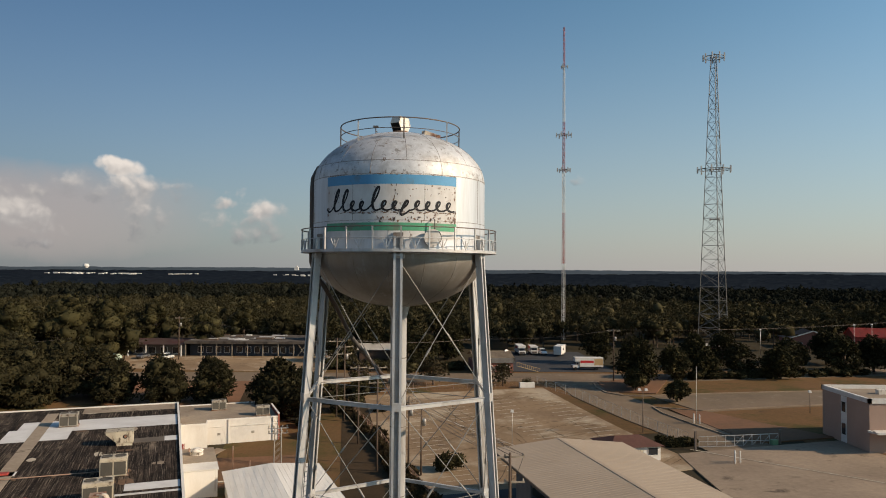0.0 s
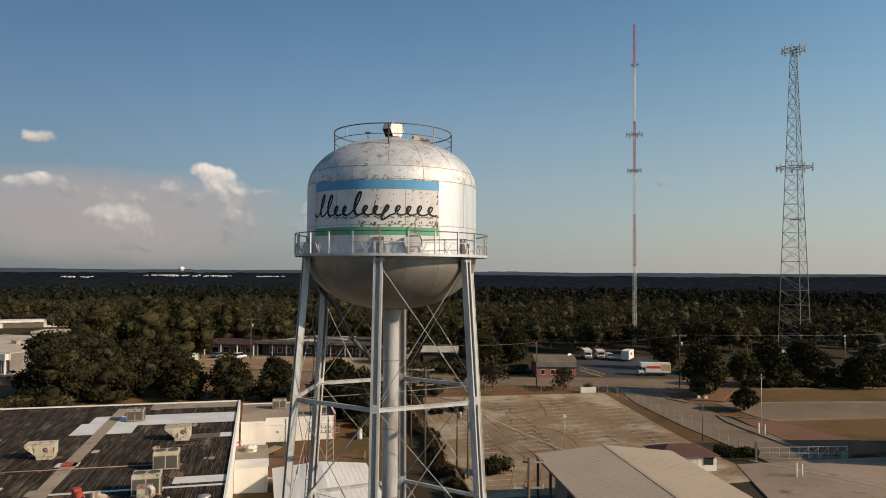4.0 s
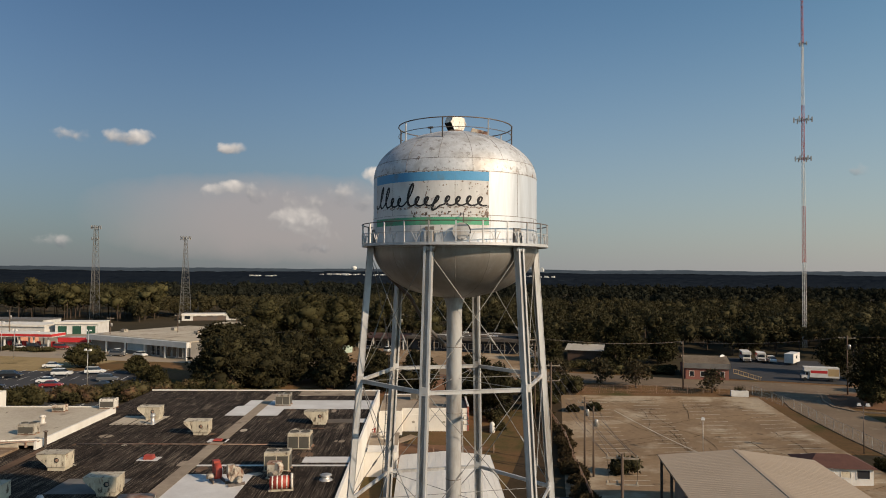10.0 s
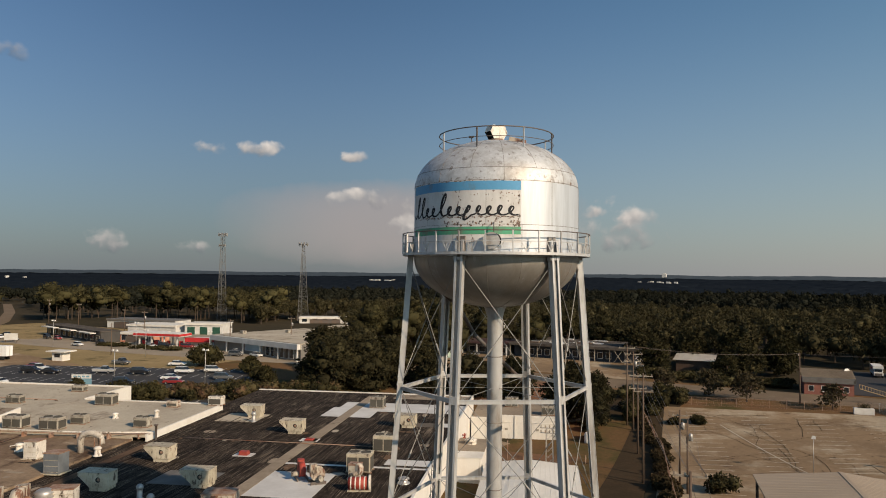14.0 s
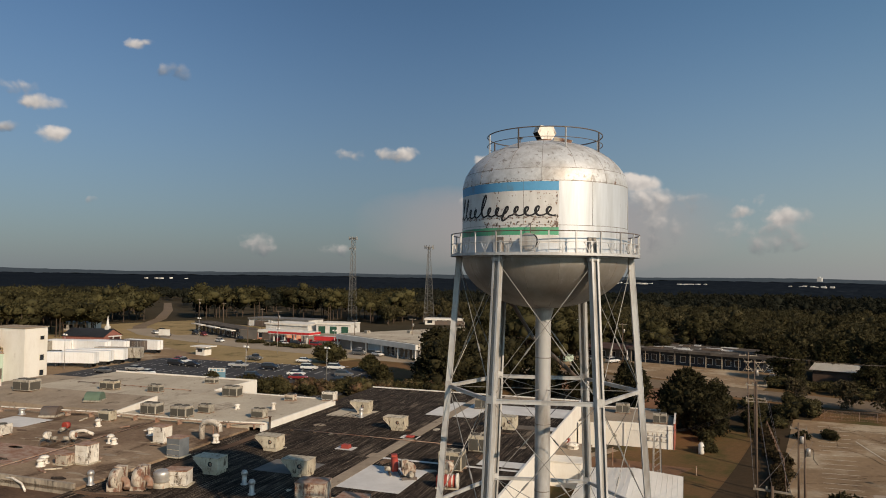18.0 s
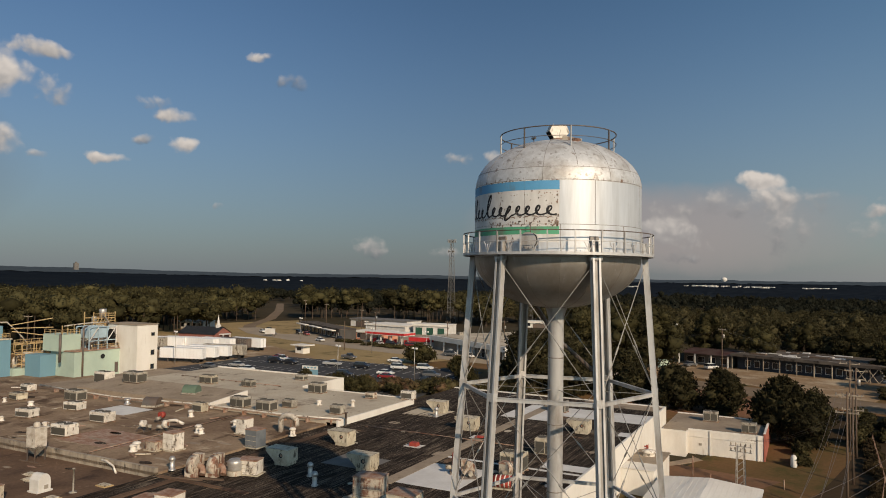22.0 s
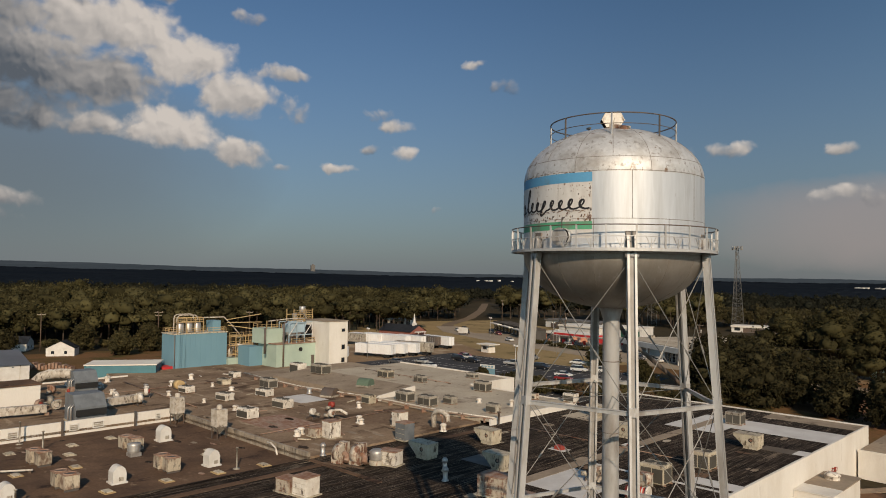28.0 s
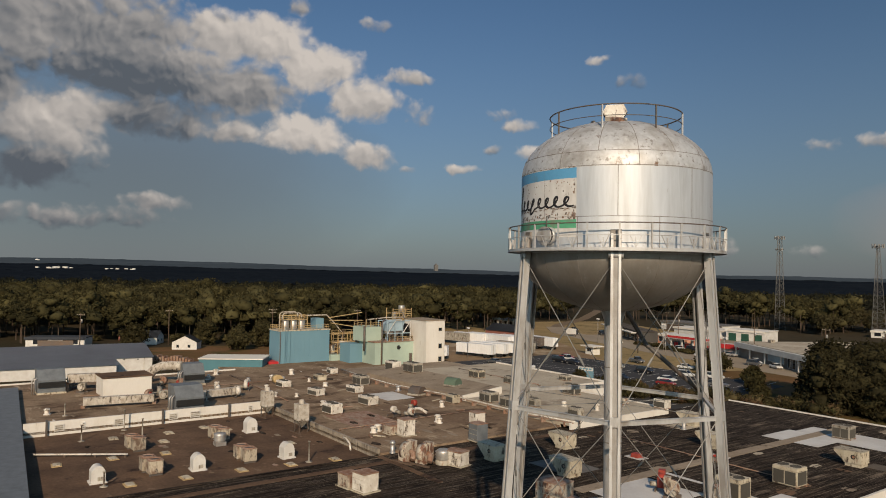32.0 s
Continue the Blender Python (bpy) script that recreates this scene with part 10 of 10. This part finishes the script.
for k in range(15):
    bush(60 + 3.4 * k + random.uniform(-1, 1), 177 + 0.62 * k + random.uniform(-1, 1), random.uniform(1.6, 3.0), random.uniform(4, 6), M_leaf, "dark hedge bush behind the verge trees")
for x, y in ((-20.5, 150), (-18, 155), (-23, 157), (-17.5, 161), (-21, 165), (-15.5, 167), (-26, 168), (-19, 171)):
    bush(x, y, random.uniform(2.2, 4.2), random.uniform(3.5, 5.5), M_leaf, "dark scrub bush on the weedy bank")
for k in range(18):
    bush(-30 + 2.1 * k + random.uniform(-1, 1), 193 + random.uniform(-2.5, 6), random.uniform(1.4, 3.0), random.uniform(4, 6.5), M_leaf, "dark scrub bush before the brick store")
M_vine = mat("dry_brown_vines", (0.060, 0.040, 0.022), (0.040, 0.032, 0.016), rough=0.9, big=0.5, fine=3, var=0.35, island=0.4, bump=0, spec=0.05)
for k in range(24):
    f = k / 23
    px, py = (-19 + 9 * f / 0.37, 152 - 23 * f / 0.37) if f < 0.37 else (-10 + 10 * (f - 0.37) / 0.63, 129 - 37 * (f - 0.37) / 0.63)
    bush(px + random.uniform(-1.0, 0.2), py, random.uniform(1.0, 2.1), random.uniform(2.0, 3.2), M_vine, "dry brown vines grown over the fence")
bush(-132.5, 103.5, 3.0, 3.0, M_leaf, "dark conical bush by the sign")
for k in range(12):
    bush(-238 + random.uniform(-6, 6), -30 + 9 * k + random.uniform(-3, 3), random.uniform(2, 4), random.uniform(4, 7), M_leaf, "scrub bush at the wood's edge")
for x, y in ((-176, 166.5), (-183, 166), (-190, 165), (-206, 164.5), (-200, 165)):
    bush(x, y, 1.4, 6.5, M_leaf, "clipped dark hedge by the road")

# ---- woods ----
def clear(x, y):
    if -206 < x < 70 and -90 < y < 135:
        return True
    if -112 < x < 64 and 120 < y < 236:
        return True
    if -332 < x < -106 and 82 < y < 268:
        return not (x < -268 and y < 150)
    if 40 < x < 172 and 70 < y < 238:
        return True
    if -232 < x < -140 and -90 < y < 90:
        return True
    if math.hypot(x - 97, y - 252) < 12 or math.hypot(x - 128, y - 252) < 15 or math.hypot(x - 158, y - 262) < 16 or math.hypot(x + 212, y - 298) < 34:
        return True
    if math.hypot(x + 238, y - 305) < 6 or math.hypot(x + 270, y - 277) < 8:
        return True
    d = abs((y - 205) - (x + 330) * -0.55)
    if -600 < x < -325 and d < 14:
        return True
    return False


def woods(name, r0, r1, count, hmin, hmax, material, base, n_tuft, label, az0=-128, az1=52, per=4, rough=0.25, tsize=0.9, pick=None, crown=0.66, deep=0.24):
    cs, rad, tp, tn = [], [], [], []
    made = 0
    trunk = []
    while made < count:
        a = math.radians(rng.uniform(az0, az1))
        r = math.sqrt(rng.uniform(r0 * r0, r1 * r1))
        x, y = r * math.sin(a), r * math.cos(a)
        made += 1
        if clear(x, y) or (pick and not pick(x, y)):
            continue
        h = rng.uniform(hmin, hmax) * (1 + 0.25 * noise.noise(Vector((x / 90, y / 90, 0))))
        w = h * rng.uniform(0.32, 0.46) * (1.0 if r < 1500 else 3.0)
        z = land(x, y)
        for k in range(per):
            o = rng.standard_normal(3) * np.array([w * 0.38, w * 0.38, h * 0.11])
            cs.append((x + o[0], y + o[1], z + h * crown + o[2]))
            rad.append(np.array([w * 0.6, w * 0.6, h * deep]) * rng.uniform(0.7, 1.25))
        if r < 520:
            trunk.append((x, y, z, h))
    cs, rad = np.array(cs), np.array(rad)
    chunks = [lobes(cs, rad * (0.8 if n_tuft else 1.0), base, rough)]
    if n_tuft:
        m = len(cs) * n_tuft
        pk = np.repeat(np.arange(len(cs)), n_tuft)
        nrm = sphere_points(m)
        nrm[:, 2] = np.abs(nrm[:, 2]) * np.where(rng.uniform(size=m) < 0.8, 1, -1)
        pts = cs[pk] + nrm * rad[pk] * rng.uniform(0.6, 1.3, (m, 1))
        chunks.append(tufts(pts, nrm, np.full(m, tsize)))
    ob = new(name, raw_mesh(name, chunks, material))
    tagged(ob, label, "woods", kind="stuff")
    if trunk:
        bm = BM()
        for x, y, z, h in trunk[:900]:
            tube(bm, (x, y, z - 0.5), (x, y, z + h * 0.7), 0.22, 0.14, n=5, caps=False)
        tagged(part("woodland_trunks", bm, M_bark), "bare trunks at the wood's edge", "woods", kind="stuff")


def north(x, y):
    return math.degrees(math.atan2(x, y)) > -42


woods("near_woods", 215, 440, 2000, 7, 10.8, M_forest, ICO1, 100, "dense dark mixed woods beyond the road", -44, 52, 4, pick=north, tsize=0.62)
woods("near_pine_woods", 235, 430, 1900, 11, 17, M_pinegreen, ICO1, 66, "line of tall olive pine woods behind the town", -128, -40, 4, tsize=0.62, crown=0.74, deep=0.17)
woods("middle_woods", 430, 900, 5200, 8, 12, M_midforest, ICO1, 22, "dark wooded country", per=3, tsize=1.0)
def canopy(name, r0, r1, rows, cols, lift, rough, material, label):
    """The treetops of far country as one uneven sheet over the land."""
    rv = []
    for j in range(rows + 1):
        for i in range(cols + 1):
            r = r0 * (r1 / r0) ** (j / rows) * (1 + rng.uniform(-0.3, 0.3) * math.log(r1 / r0) / rows)
            a = math.radians(-140 + 205 * (i + rng.uniform(-0.3, 0.3)) / cols)
            x, y = r * math.sin(a), r * math.cos(a)
            rv.append((x, y, land(x, y) + lift + rough * rng.uniform(-1, 1) + 3.0 * noise.noise(Vector((x / 260, y / 260, 7.0)))))
    rf = [(j * (cols + 1) + i, j * (cols + 1) + i + 1, (j + 1) * (cols + 1) + i + 1, (j + 1) * (cols + 1) + i) for j in range(rows) for i in range(cols)]
    rm = bpy.data.meshes.new(name)
    rm.from_pydata(rv, [], rf)
    rm.materials.append(material)
    tagged(new(name, rm), label, "woods", kind="stuff")


canopy("far_woods", 880, 2950, 84, 520, 7.5, 1.6, M_farforest, "far wooded country, painted dark for cloud shade")
canopy("horizon_woods", 2900, 4850, 18, 420, 8.5, 1.6, M_ridge, "wooded ridges on the horizon, painted blue-green for haze")

# ---- far settlements ----
random.seed(17)
SPOTS = [(-1740, 3296, 5, 14, 90), (-1493, 3297, 8, 12, 90), (-1194, 3298, 6, 10, 90), (-3603, -843, 18, 16, 110), (-3532, -565, 4, 8, 70), (-1715, 3368, 4, 14, 110), (-1852, 2758, 9, 6, 60), (-685, 3348, 9, 6, 60), (-3022, 1712, 2, 8, 90), (-700, 3300, 8, 5, 80)]
for cx, cy, zt, n, spread in SPOTS:
    cx, cy, spread = cx * 0.62, cy * 0.62, spread * 0.62
    t = thing("far_settlement", pose(cx, cy, 0), "pale buildings of a far settlement", "settlement", "far settlements")
    for k in range(n):
        x, y = random.uniform(-spread, spread), random.uniform(-50, 50)
        z0 = land(cx + x, cy + y)
        w, h = random.uniform(4, 13), random.uniform(0.4, 2.2)
        bm = BM()
        box(bm, x - w / 2, x + w / 2, y - 4, y + 4, z0, z0 + 9 + h)
        part("building", bm, M_farbuild, t)
for x, y, z in ((-1657, 3295, 30), (-3632, -954, 46)):
    t = thing("far_water_tower", pose(x, y, 0), "white far-off water tower", "water tower", "far water towers")
    bm = BM()
    lathe(bm, [(4, land(x, y)), (4, z - 10), (13, z - 2), (14, z + 5), (9, z + 11), (0, z + 13)], 16)
    part("shell", bm, M_whitepaint, t)
for x, y, z in ((-3359, 872, 62), (-685.7, 3299.8, 34)):
    t = thing("far_high_rise", pose(x, y, 0), "dark far-off tower block", "tower block", "far tower blocks")
    bm = BM()
    box(bm, -9, 9, -9, 9, land(x, y), z)
    box(bm, -4, 4, -4, 4, z, z + 5)
    part("block", bm, M_greyshingle if z > 50 else M_farbuild, t)
